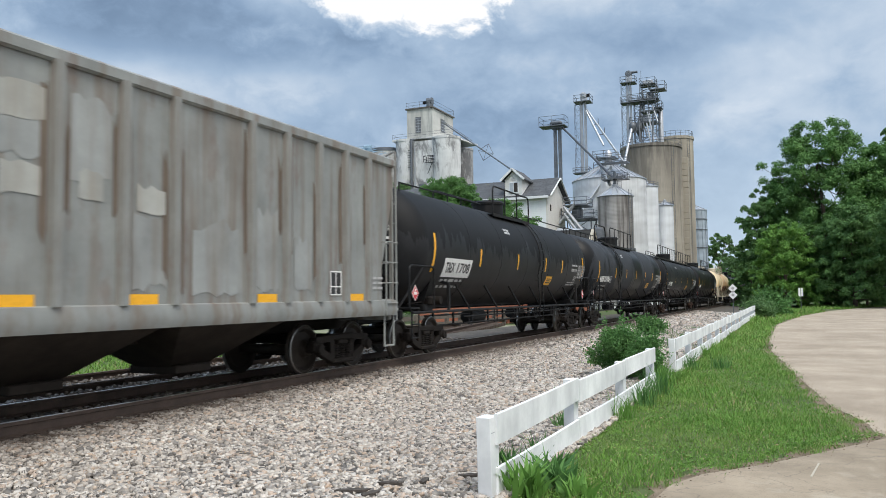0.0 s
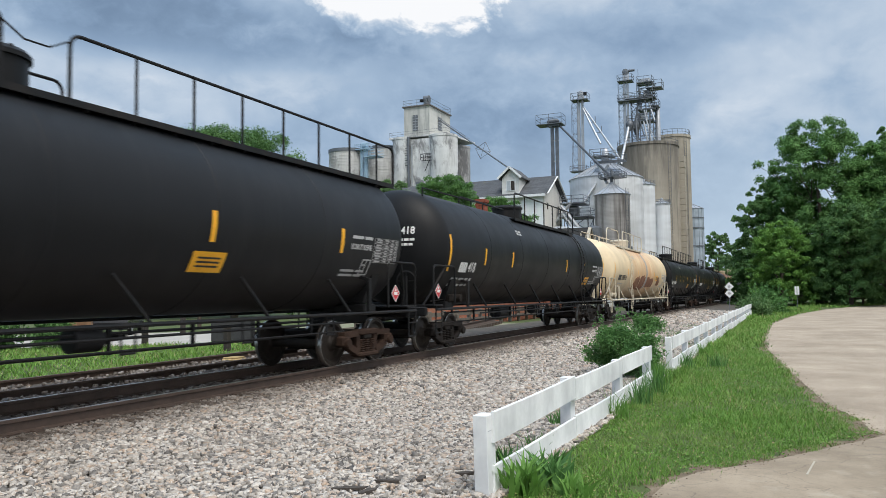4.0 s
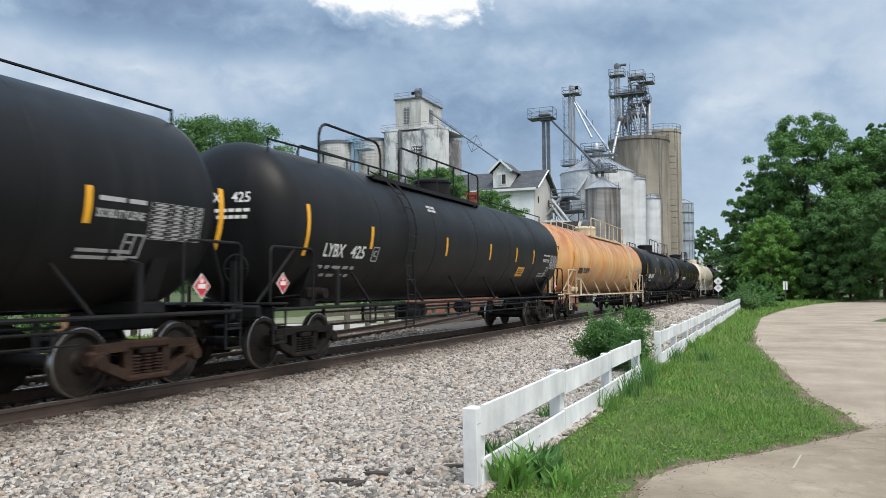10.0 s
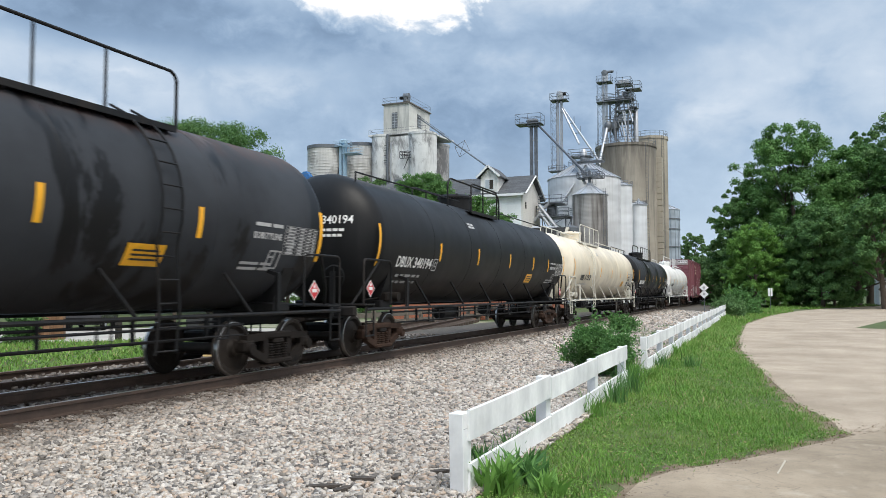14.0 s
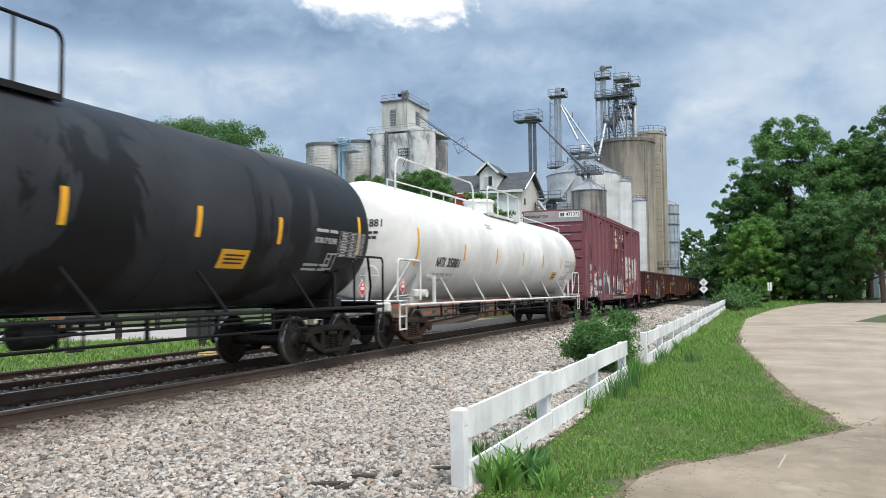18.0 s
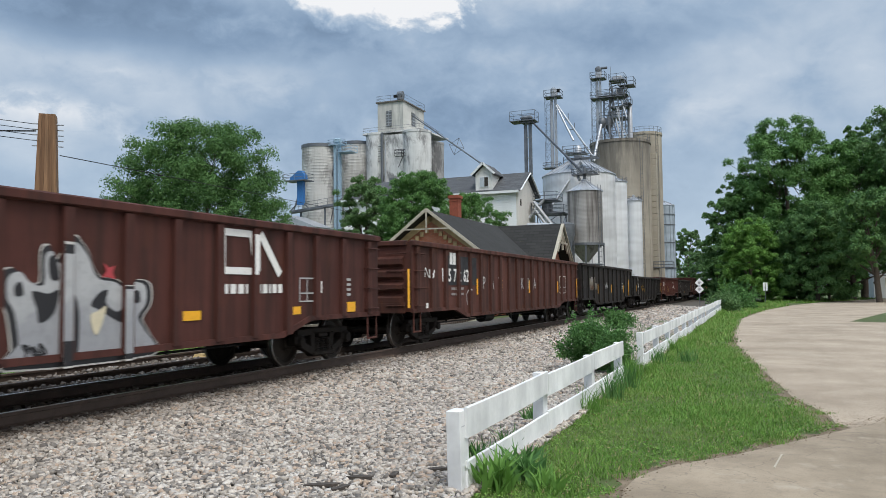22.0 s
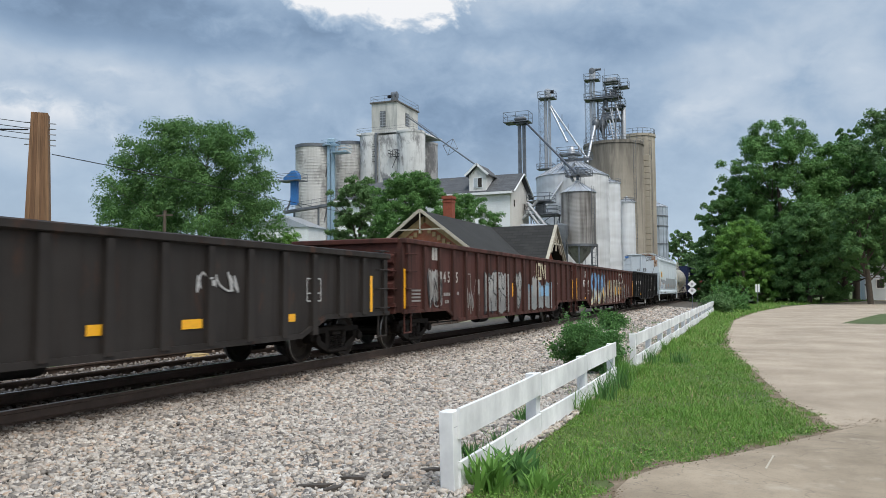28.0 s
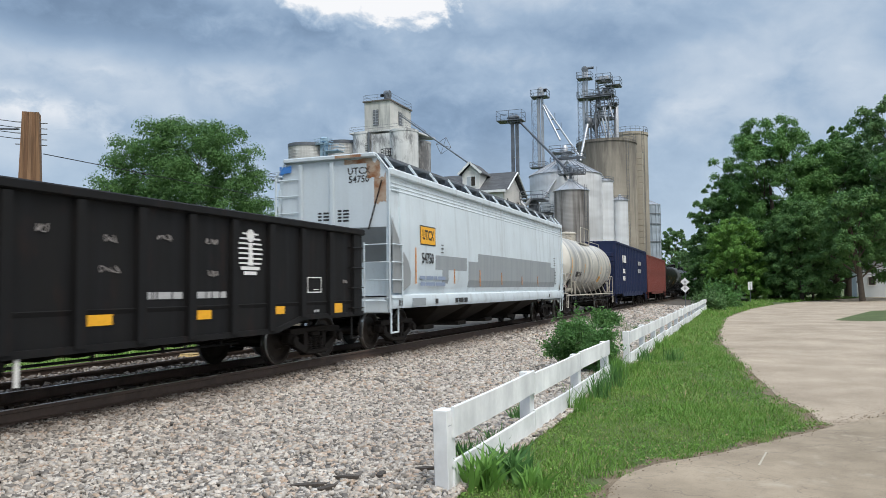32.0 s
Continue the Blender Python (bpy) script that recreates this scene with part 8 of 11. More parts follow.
def build_train():
    covered_hopper("grey covered hopper car, patched and rust-streaked", 0.6, 13.25, (0.255, 0.268, 0.258), 1.7, 4.30, 4.26, 1.04, False, 0, 9, old_hopper_marks, 0.35, (0.155, 0.105, 0.07))
    tank_car("t1", "black tank car, dull with drip-edged gloss patches", 17.1, 30.62, INK, "patchy", "1708", "TAEX", DARKTXT, INK, "black", 2.2, TANKS[0])
    tank_car("t2", "black tank car with faded grey bands", 34.55, 50.75, INK, "bands", "203906", 4, WHITE, INK, "black", 4.1, TANKS[1])
    tank_car("t3", "clean satin black tank car with a long top walkway", 54.75, 70.8, (0.012, 0.013, 0.015), "clean", "35867", "NATX", WHITE, INK, "black", 5.3, TANKS[2], True)
    tank_car("t4", "black tank car with a side ladder", 75.0, 91.06, INK, "clean", "418", 4, WHITE, INK, "black", 6.4, TANKS[3])
    tank_car("t5", "cream tank car with orange rust and bare brown patches", 95.1, 111.15, CREAM, "cream", "203910", 4, DARKTXT, (0.62, 0.56, 0.44), "cream", 7.7, TANKS[4], extra=rust_patches)
    tank_car("t6", "black tank car with a top walkway and yellow stripes", 115.25, 130.4, INK, "clean", "340160", "DBUX", WHITE, INK, "black", 8.1, TANKS[5], True)
    tank_car("t7", "black tank car with grey wash patches", 134.4, 149.55, INK, "clean", "340155", "DBUX", WHITE, INK, "black", 9.6, TANKS[6], True, wash_patch)
    tank_car("t8", "black tank car with yellow stripes", 153.5, 169.55, INK, "clean", "425", "LYBX", WHITE, INK, "black", 10.2, TANKS[7])
    tank_car("t9", "orange rust-stained tank car with cream trim", 173.7, 189.54, ORANGE, "orange", "203899", 4, DARKTXT, (0.66, 0.55, 0.38), "tan", 11.8, TANKS[8])
    tank_car("t10", "black tank car with grey drips and a rusty top", 193.6, 209.5, INK, "bands", "203936", 4, WHITE, INK, "black", 12.9, TANKS[9])
    tank_car("t11", "clean black tank car with yellow stripes", 213.7, 228.8, INK, "clean", "340194", "DBUX", WHITE, INK, "black", 13.5, TANKS[10], True)
    tank_car("t12", "off-white tank car with rust-coloured streaks", 232.6, 248.0, OLDWHITE, "oldwhite", "102", 4, DARKTXT, (0.7, 0.68, 0.6), "offwhite", 14.4, TANKS[11], extra=brake_end)
    tank_car("t13", "black tank car with faded grey bands", 252.0, 267.86, INK, "bands", "203960", 4, WHITE, INK, "black", 15.7, TANKS[12])
    tank_car("t14", "clean white tank car with yellow stripes", 271.8, 287.8, WHITEPAINT, "white", "35881", "NATX", DARKTXT, WHITEPAINT, "white", 16.2, TANKS[13], True)
    boxcar("maroon high boxcar covered in graffiti", 292.85, 305.96, (0.195, 0.064, 0.083), 1.3, extra=marks_15)
    gondola("red-brown gondola car with a grey graffiti face", 311.7, 324.06, 2.6, 0.62, BROWN, 2.4, 16, (-5.1, "62 002", 0.30, 1.4), 2, WHITE, [], 0.2, squares=[(-6.6, 1.16, 0.45, 0.3), (-4.77, 1.08, 0.45, 0.14), (-1.94, 1.08, 0.4, 0.14), (1.75, 1.08, 0.4, 0.14), (4.48, 1.08, 0.4, 0.14), (6.57, 1.1, 0.35, 0.2)], number_z=1.79, extra=marks_16, posts=[-7.45, -6.2, -5.2, -4.25, -3.3, -2.4, -1.45, -0.5, 0.47, 1.4, 2.35, 3.28, 4.25, 5.2, 6.2, 7.3])
    gondola("rusty brown gondola car with chalked letters", 329.1, 344.28, 2.62, 0.66, (0.095, 0.036, 0.027), 3.6, 20, (-6.15, "157262", 0.36, 2.3), 2, WHITE, [(-9.41, 1.0, 1.93), (-4.51, 1.28, 1.74), (-2.14, 1.28, 1.74), (1.15, 1.28, 1.74), (5.22, 1.28, 1.74), (8.87, 1.0, 1.9)], 0.5, number_z=1.8, extra=marks_17)
    gondola("dark brown gondola car with yellow stripes", 348.46, 361.0, 2.64, 0.62, DARKBROWN, 4.8, 12, None, 0, WHITE, [(-6.12, 1.04, 1.96), (-3.71, 1.17, 1.63), (-1.73, 1.17, 1.63), (0.3, 1.17, 1.63), (2.32, 1.17, 1.63), (4.62, 1.17, 1.63), (6.22, 0.98, 1.96)], 0.25, extra=marks_18)
    gondola("black-brown gondola car with yellow stripes", 364.82, 377.3, 2.24, 0.5, (0.0155, 0.0138, 0.0135), 5.9, 16, (-5.15, "2456 66", 0.30, 1.67), 3, WHITE, [(-6.2, 1.21, 1.61), (-3.85, 1.21, 1.61), (-2.35, 1.21, 1.61), (0.52, 1.21, 1.61), (2.45, 1.21, 1.61), (4.29, 1.21, 1.61), (6.41, 1.17, 2.07)], 0.25, number_z=1.58, posts=[-7.6, -5.97, -4.86, -3.85, -2.9, -1.95, -0.95, 0.05, 1.0, 2.0, 2.95, 3.9, 4.9, 5.9, 6.6, 7.6])
    gondola("red-brown gondola car with white lettering blocks", 381.3, 393.0, 2.36, 0.68, BROWN, 6.3, 16, None, 0, WHITE, [(-7.59, 1.0, 1.9), (-6.61, 1.1, 1.6), (-4.64, 1.1, 1.6), (-2.52, 1.1, 1.6), (4.0, 1.1, 1.6)], 0.25, extra=marks_20)
    gondola("dark grey-brown gondola car with orange patches", 397.1, 409.55, 2.26, 0.56, (0.030, 0.026, 0.024), 7.2, 16, (-5.4, "301 56", 0.28, 1.25), 3, GREYBAR, [(7.0, 0.95, 1.75)], 0.3, squares=[(-7.42, 1.01, 0.5, 0.3), (-4.1, 0.92, 0.45, 0.14), (-0.61, 0.95, 0.45, 0.14), (1.14, 0.95, 0.45, 0.14), (3.72, 0.95, 0.45, 0.14)], number_z=1.53, extra=marks_21)
    gondola("red-brown gondola car with silver graffiti", 413.6, 429.4, 2.68, 0.56, BROWN, 8.8, 19, None, 0, WHITE, [(-9.4, 1.0, 1.95), (-6.04, 1.2, 1.66), (-0.28, 1.2, 1.66), (9.3, 1.0, 1.9)], 0.2, number_z=1.75, extra=marks_22)
    gondola("red-brown gondola car with blue and yellow graffiti", 433.2, 449.15, 2.66, 0.56, (0.080, 0.031, 0.025), 9.4, 19, (-6.55, "97 91 9", 0.34, 2.2), 2, WHITE, [(-9.44, 0.95, 1.95), (6.08, 1.2, 1.7), (9.51, 0.95, 2.0)], 0.25, number_z=1.72, extra=marks_23, posts=[-9.45, -8.2, -6.9, -5.95, -4.95, -3.87, -2.8, -1.85, -0.9, 0.15, 1.2, 2.25, 3.3, 4.35, 5.4, 6.45, 7.5, 8.6, 9.45])
    gondola("clean black gondola car with a white striped emblem", 453.1, 465.4, 2.72, 0.68, (0.0078, 0.0078, 0.0085), 10.6, 14, (-4.5, "162 019", 0.25, 2.1), 0, WHITE, [], 0.05, (0.013, 0.0125, 0.012), squares=[(-7.0, 1.15, 0.4, 0.3), (-3.7, 1.08, 0.42, 0.14), (0.0, 1.07, 0.46, 0.14), (2.06, 1.07, 0.4, 0.14), (4.15, 1.08, 0.35, 0.14), (6.28, 1.05, 0.4, 0.22)], number_z=1.9, extra=marks_24, posts=[-7.3, -6.62, -5.58, -4.54, -3.5, -2.45, -1.4, -0.34, 0.72, 1.76, 2.80, 3.86, 4.91, 5.96, 6.98], over=1.25, ledge=1.2)
    covered_hopper("pale blue-grey covered hopper car with curved sides and grey overpaint", 469.4, 485.3, (0.62, 0.70, 0.75), 11.1, 4.40, 4.22, 0.98, True, 0, 0, white_bars_panel, 0.12, (0.30, 0.32, 0.33))
    tank_car("t26", "short cream tank car with grey streaks", 489.5, 500.5, (0.60, 0.58, 0.52), "greyrun", "26", 4, DARKTXT, (0.45, 0.42, 0.36), "dull", 17.5, SHORT)
    boxcar("dark blue boxcar with white lettering bars", 505.2, 518.4, (0.016, 0.026, 0.07), 12.2, 4.5, 0.8, False, 20, False, marks_blue)
    boxcar("dark red boxcar with flat steel sides", 523.8, 536.2, (0.17, 0.04, 0.03), 13.1, 4.3, 0.8, False, 18, False)
    for k, y in enumerate((541.6, 559.0, 576.5, 594.0, 611.5)):
        tank_car("far%d" % k, "dark tank car at the train's far end", y, y + 13.4, INK if k % 2 == 0 else (0.10, 0.11, 0.115), "clean", "0", 0, WHITE, INK, "black", 20.0 + k, SHORT)


build_train()


# ---------------------------------------------------------------- plants, stones and other stuff
def cloud_mesh(name, verts, faces, mat, smooth=False):
    """A mesh from arrays of many small pieces."""
    me = bpy.data.meshes.new(name)
    verts, faces = np.asarray(verts, np.float32), np.asarray(faces, np.int32)
    k = faces.shape[1]
    me.vertices.add(len(verts))
    me.vertices.foreach_set("co", verts.ravel())
    me.loops.add(faces.size)
    me.loops.foreach_set("vertex_index", faces.ravel())
    me.polygons.add(len(faces))
    me.polygons.foreach_set("loop_start", np.arange(0, faces.size, k, dtype=np.int32))
    me.update(calc_edges=True)
    me.materials.append(mat)
    if smooth:
        me.shade_smooth()
    return me


def leaves_at(centres, size, rng, flat=0.0, out=None, simple=False):
    """Bent leaf pairs (two triangles each), or single ones, at the centres; out turns their faces towards a direction."""
    n = len(centres)
    u = rng.normal(size=(n, 3)); u[:, 2] *= 1 - flat
    if out is not None:
        face = out + rng.normal(0, 0.55, (n, 3))
        u = np.cross(face, u)
    u /= np.linalg.norm(u, axis=1, keepdims=True) + 1e-9
    w = np.cross(u, rng.normal(size=(n, 3)) if out is None else face)
    w /= np.linalg.norm(w, axis=1, keepdims=True) + 1e-9
    s = size * rng.uniform(0.6, 1.35, (n, 1))
    i = np.arange(n)[:, None]
    if simple:
        v = np.stack([centres - u * s, centres + u * s * 0.7 + w * s * 0.55, centres + u * s * 0.6 - w * s * 0.6], 1).reshape(-1, 3)
        return v, i * 3 + [0, 1, 2]
    a, b = centres - u * s, centres + u * s
    k = np.cross(u, w) * s * 0.2
    c, d = centres + w * s * 0.45 + k, centres - w * s * 0.45 + k
    v = np.stack([a, c, b, d], 1).reshape(-1, 3)
    i = i * 4
    return v, np.concatenate([i + [0, 1, 2], i + [0, 2, 3]], 0)


GREENS = {
    "maple": ((0.060, 0.150, 0.044), (0.135, 0.275, 0.076)),
    "dark": ((0.048, 0.122, 0.040), (0.118, 0.232, 0.070)),
    "bright": ((0.100, 0.225, 0.044), (0.175, 0.345, 0.074)),
    "willow": ((0.074, 0.150, 0.054), (0.150, 0.265, 0.098)),
    "shrub": ((0.048, 0.130, 0.038), (0.135, 0.285, 0.086)),
}
BARK = plain("grey_brown_bark", (0.085, 0.068, 0.052), 0.95, vary=0.35, scale=3, bump=0.6)


def tree(label, x, y, h, r, kind, leaves, size, seed, low=0.22, lobes=26, squash=0.85, name="tree", trunk=None, lean=0.0):
    """A tapered trunk with limbs that fork into twigs; sprays of leaves round the twigs make an uneven crown with gaps."""
    rng, rnd = np.random.default_rng(seed), random.Random(seed)
    t = thing(name, label, name.replace("_", " "), at=pose(x, y, GROUND - 0.05))
    tr = trunk or 0.018 * h + 0.06
    top = h * 0.62
    bend = lean * h
    part("trunk", Mesh().rod((0, 0, 0), (tr * 0.4 + bend * 0.3, 0, top * 0.5), tr, tr * 0.75, 10).rod((tr * 0.4 + bend * 0.3, 0, top * 0.5), (-tr * 0.5 + bend * 0.6, tr, top), tr * 0.75, tr * 0.3, 10), BARK, t)
    tips, twigs = [], Mesh()
    main = max(9, lobes // 3)
    for k in range(main):
        # main bough: even spread round the crown, from low to high
        a = k * 2.4 + rnd.uniform(-0.4, 0.4)
        q = min(0.98, max(0.02, (k + 0.5) / main + rnd.uniform(-0.05, 0.05)))
        z = h * (low + (1 - low) * (0.06 + 0.80 * q))
        shape = math.sqrt(max(0.04, 1 - ((q - 0.36) / 0.72) ** 2))
        d = r * shape * rnd.uniform(0.35, 0.74)
        end = Vector((bend * z / h + d * math.cos(a), d * math.sin(a), z))
        root = Vector((bend * 0.4, 0, max(0.08 * h, min(0.6 * h, z * rnd.uniform(0.45, 0.7)))))
        if k < 9:
            part("limb", Mesh().rod(root, end, tr * 0.35, tr * 0.1, 6), BARK, t)
        for j in range(11):
            b = rnd.uniform(0, 6.28)
            o = r * rnd.uniform(0.06, 0.40)
            tip = end + Vector((o * math.cos(b) + d * 0.18 * math.cos(a), o * math.sin(b) + d * 0.18 * math.sin(a), r * rnd.uniform(-0.20, 0.26)))
            if tip.z < 0.3:
                tip.z = 0.3 + rnd.uniform(0, 0.1) * h
            if j < 6:
                twigs.rod(end.lerp(root, rnd.uniform(0.1, 0.4)), tip, tr * 0.10, tr * 0.03, 4, False)
            tips.append((tip, r * rnd.uniform(0.075, 0.155)))
    for k in range(int(lobes * 3.2)):
        # clumps that fill the crown, more of them towards its outside
        a, q = rnd.uniform(0, 6.28), rnd.uniform(0.0, 1.0)
        shape = math.sqrt(max(0.02, 1 - ((q - 0.36) / 0.69) ** 2)) * math.sqrt(rnd.uniform(0.15, 0.97))
        tips.append((Vector((bend * q + r * shape * math.cos(a), r * shape * math.sin(a), h * (low + (1 - low) * (0.03 + 0.93 * q)))), r * rnd.uniform(0.06, 0.14)))
    part("twig", twigs, BARK, t, "bare twigs inside the crown")["kind"] = "stuff"
    far = y > 50
    count = int(leaves * (3.3 if far else 1.75))
    weight = np.array([c ** 1.8 for _, c in tips])
    pick = rng.choice(len(tips), count, p=weight / weight.sum())
    centre = np.array([tuple(p) for p, _ in tips])[pick]
    size_ = np.array([c for _, c in tips])[pick][:, None]
    g = rng.normal(size=(count, 3))
    g /= np.linalg.norm(g, axis=1, keepdims=True) + 1e-6
    g[:, 2] = np.where(g[:, 2] < -0.55, -0.5 * g[:, 2], g[:, 2])
    way = g + (0, 0, 0.25)
    spot = centre + g * (1.05, 1.05, 1.15 * squash) * size_ * rng.uniform(0.25, 1.12, (count, 1)) ** 0.6
    spot[:, 2] = np.maximum(spot[:, 2], 0.12 + rng.uniform(0, 0.5, count))
    v, f = leaves_at(spot, size * (0.9 if far else 1.0), rng, 0.0, way, far)
    dark, light = GREENS[kind]
    part("crown", cloud_mesh("crown", v, f, leaf("leaves_" + kind, dark, light)), None, t, "crown of " + ("bright" if kind == "bright" else "dark" if kind == "dark" else "mid") + " green leaves")
    return t


def stone_field(areas, seed):
    """Crushed stones as joined rough blocks. areas: x0, x1, y0, y1, stones per square metre, size."""
    rng = np.random.default_rng(seed)
    base = np.array([(x, y, z) for z in (-0.62, 0.62) for x, y in ((-0.75, -0.7), (0.75, -0.7), (0.75, 0.7), (-0.75, 0.7))])
    tri = np.array([(0, 2, 1), (0, 3, 2), (4, 5, 6), (4, 6, 7), (0, 1, 5), (0, 5, 4), (1, 2, 6), (1, 6, 5), (2, 3, 7), (2, 7, 6), (3, 0, 4), (3, 4, 7)])
    V, F, k = [], [], 0
    for x0, x1, y0, y1, dens, size in areas:
        n = int((x1 - x0) * (y1 - y0) * dens)
        p = np.stack([rng.uniform(x0, x1, n), rng.uniform(y0, y1, n)], 1)
        z = np.array([bed_height(a, 0) for a in p[:, 0]])
        keep = ~((np.abs(np.abs(p[:, 0]) - 0.753) < 0.09))
        p, z = p[keep], z[keep]
        n = len(p)
        s = size * rng.uniform(0.6, 1.0, (n, 1, 1)) ** -1.0 * 0.82 * rng.uniform(0.7, 1.25, (n, 1, 3)) * (1, 1, 0.78)
        v = (base[None] + rng.uniform(-0.36, 0.36, (n, 8, 3))) * s
        a = rng.uniform(0, 2 * np.pi, n); t = rng.uniform(-0.9, 0.9, n)
        ca, sa, ct, st = np.cos(a)[:, None], np.sin(a)[:, None], np.cos(t)[:, None], np.sin(t)[:, None]
        x, y, w = v[..., 0], v[..., 1], v[..., 2]
        y, w = y * ct - w * st, y * st + w * ct
        x, y = x * ca - y * sa, x * sa + y * ca
        v = np.stack([x + p[:, :1], y + p[:, 1:], w + z[:, None] + size * rng.uniform(-0.35, 0.5, (n, 1))], -1)
        V.append(v.reshape(-1, 3))
        F.append((tri[None] + (np.arange(n) * 8 + k)[:, None, None]).reshape(-1, 3))
        k += n * 8
    return cloud_mesh("stones", np.concatenate(V), np.concatenate(F), stone_mat())


def inside(poly, x, y):
    """Which of the points lie inside an outline."""
    hit = np.zeros(len(x), bool)
    for (a, b), (c, d) in zip(poly, poly[1:] + poly[:1]):
        cross = (b > y) != (d > y)
        with np.errstate(divide="ignore", invalid="ignore"):
            hit ^= cross & (x < (c - a) * (y - b) / (d - b + 1e-12) + a)
    return hit


def blades(x, y, z, h, w, rng, lean=0.5):
    n = len(x)
    a = rng.uniform(0, 2 * np.pi, n)
    dx, dy = np.cos(a) * w, np.sin(a) * w
    b = rng.uniform(0, 2 * np.pi, n)
    k = h * rng.uniform(0.1, lean, n)
    lx, ly = np.cos(b) * k, np.sin(b) * k
    p = lambda fx, fl, fz: np.stack([x + dx * fx + lx * fl, y + dy * fx + ly * fl, z + h * fz], -1)
    v = np.stack([p(-1, 0, 0), p(1, 0, 0), p(0.75, 0.35, 0.55), p(-0.75, 0.35, 0.55), p(0, 1, 0.97)], 1).reshape(-1, 3)
    i = np.arange(n)[:, None] * 5
    return v, np.concatenate([i + [0, 1, 2], i + [0, 2, 3], i + [3, 2, 4]], 0)


SIDE_ROAD = [(-40, 5.3), (-15.0, 22.8), (-9.0, 27.0), (-8.5, 36.0), (-20.0, 33.5), (-50, 13)]


def grass():
    rng = np.random.default_rng(11)
    sets = []
    for x0, x1, y0, y1, dens, h, w in ((6.2, 11.5, 5.0, 13.0, 2600, 0.068, 0.0034), (5.6, 10.6, 13.0, 26.0, 950, 0.088, 0.005), (5.4, 9.6, 26, 50, 240, 0.14, 0.011), (5.2, 12, 50, 95, 70, 0.2, 0.025),
                                     (-22, -5.6, 8, 27, 130, 0.13, 0.014), (10, 30, 95, 125, 14, 0.3, 0.05)):
        n = int((x1 - x0) * (y1 - y0) * dens)
        x, y = rng.uniform(x0, x1, n), rng.uniform(y0, y1, n)
        wave = np.sin(x * 2.1 + y * 0.7) + np.sin(y * 1.9 - x) * 0.7 + rng.normal(0, 0.5, n)
        soft = np.stack([x, y], 1) + rng.normal(0, 0.05, (n, 2)) + 0.10 * np.stack([np.sin(y * 5.3) + np.sin(y * 11.7 + 1), np.sin(x * 6.1) + np.sin(x * 13.3 + 2)], 1)
        keep = ~inside(grown(DRIVE, 0.17, 7), soft[:, 0], soft[:, 1]) & ~inside(grown(APRON, 0.17, 9), soft[:, 0], soft[:, 1])
        keep &= (x < -6) | (x > 6.55 - 0.25 * rng.uniform(0, 1, n) ** 3 * 4)
        keep &= ~inside(SIDE_ROAD, x, y)
        x, y, wave = x[keep], y[keep], wave[keep]
        tuft = np.sin(x * 7.3 + 2 * np.sin(y * 3.1)) * np.sin(y * 6.1 + 2 * np.sin(x * 4.3))
        hh = h * (0.72 + 0.25 * wave.clip(-1, 1.6) + 0.35 * tuft.clip(0, 1)) * rng.uniform(0.4, 1.4, len(x))
        near = np.exp(-((x - 6.75) / 0.35) ** 2)
        hh *= np.where(y < 12.5, 1 - 0.45 * near, 1 + 0.9 * near * rng.uniform(0.2, 1, len(x)))
        sets.append(blades(x, y, np.full(len(x), GROUND - 0.005), hh, w * rng.uniform(0.7, 1.3, len(x)), rng, 1.1))
    # dry leaves and bits along the edges of the apron and the drive
    edge = np.array(grown(APRON, 0.1, 4)[:90] + [p for p in grown(DRIVE, 0.1, 6)[:60]])
    q = edge[rng.integers(0, len(edge), 5200)] + rng.normal(0, 0.10, (5200, 2))
    dry = leaf("dry_litter", (0.07, 0.05, 0.03), (0.24, 0.18, 0.11))
    lv, lf = leaves_at(np.concatenate([q, np.full((5200, 1), GROUND + 0.022)], 1), 0.011, rng, 0.9)
    tagged(new("leaf_litter", cloud_mesh("leaf_litter", lv, lf, dry)), "dry brown leaf bits along the lawn's edge", "leaf litter", "", "stuff")
    # clover and small broad leaves between the blades
    n = 26000
    x, y = rng.uniform(6.5, 10.8, n), 6.0 + 16.0 * rng.uniform(0, 1, n) ** 1.5
    keep = ~inside(grown(DRIVE, 0.05, 7), x, y) & ~inside(grown(APRON, 0.05, 9), x, y)
    keep &= np.sin(x * 3.1 + np.sin(y * 2.3)) + np.sin(y * 2.7 + x) > -0.4
    x, y = x[keep], y[keep]
    sets.append(leaves_at(np.stack([x, y, GROUND + rng.uniform(0.01, 0.05, len(x))], 1), 0.016, rng, 0.8))
    V, F, k = [], [], 0
    for v, f in sets:
        V.append(v); F.append(f + k); k += len(v)
    s = Shader("lawn_grass", 0.6)
    c = s.mix(s.island(), (0.085, 0.205, 0.030), (0.195, 0.37, 0.068))
    patch = s.ramp(s.noise(0.55, 4, 0.6), (0.42, 0.0), (0.66, 1.0))
    c = s.mix(s.math("MULTIPLY", patch, 0.55), c, (0.21, 0.31, 0.075))
    dark = s.ramp(s.noise(2.6, 5, 0.65), (0.46, 0.0), (0.62, 1.0))
    c = s.mix(s.math("MULTIPLY", dark, 0.45), c, (0.06, 0.14, 0.02))
    dry = s.ramp(s.island(), (0.92, 0.0), (0.95, 1.0))
    c = s.mix(dry, c, (0.34, 0.29, 0.15))
    s.b.inputs["Specular IOR Level"].default_value = 0.3
    tagged(new("lawn_grass", cloud_mesh("lawn_grass", np.concatenate(V), np.concatenate(F), s.done(c))), "uneven green lawn grass with a few dry blades", "grass", "", "stuff")


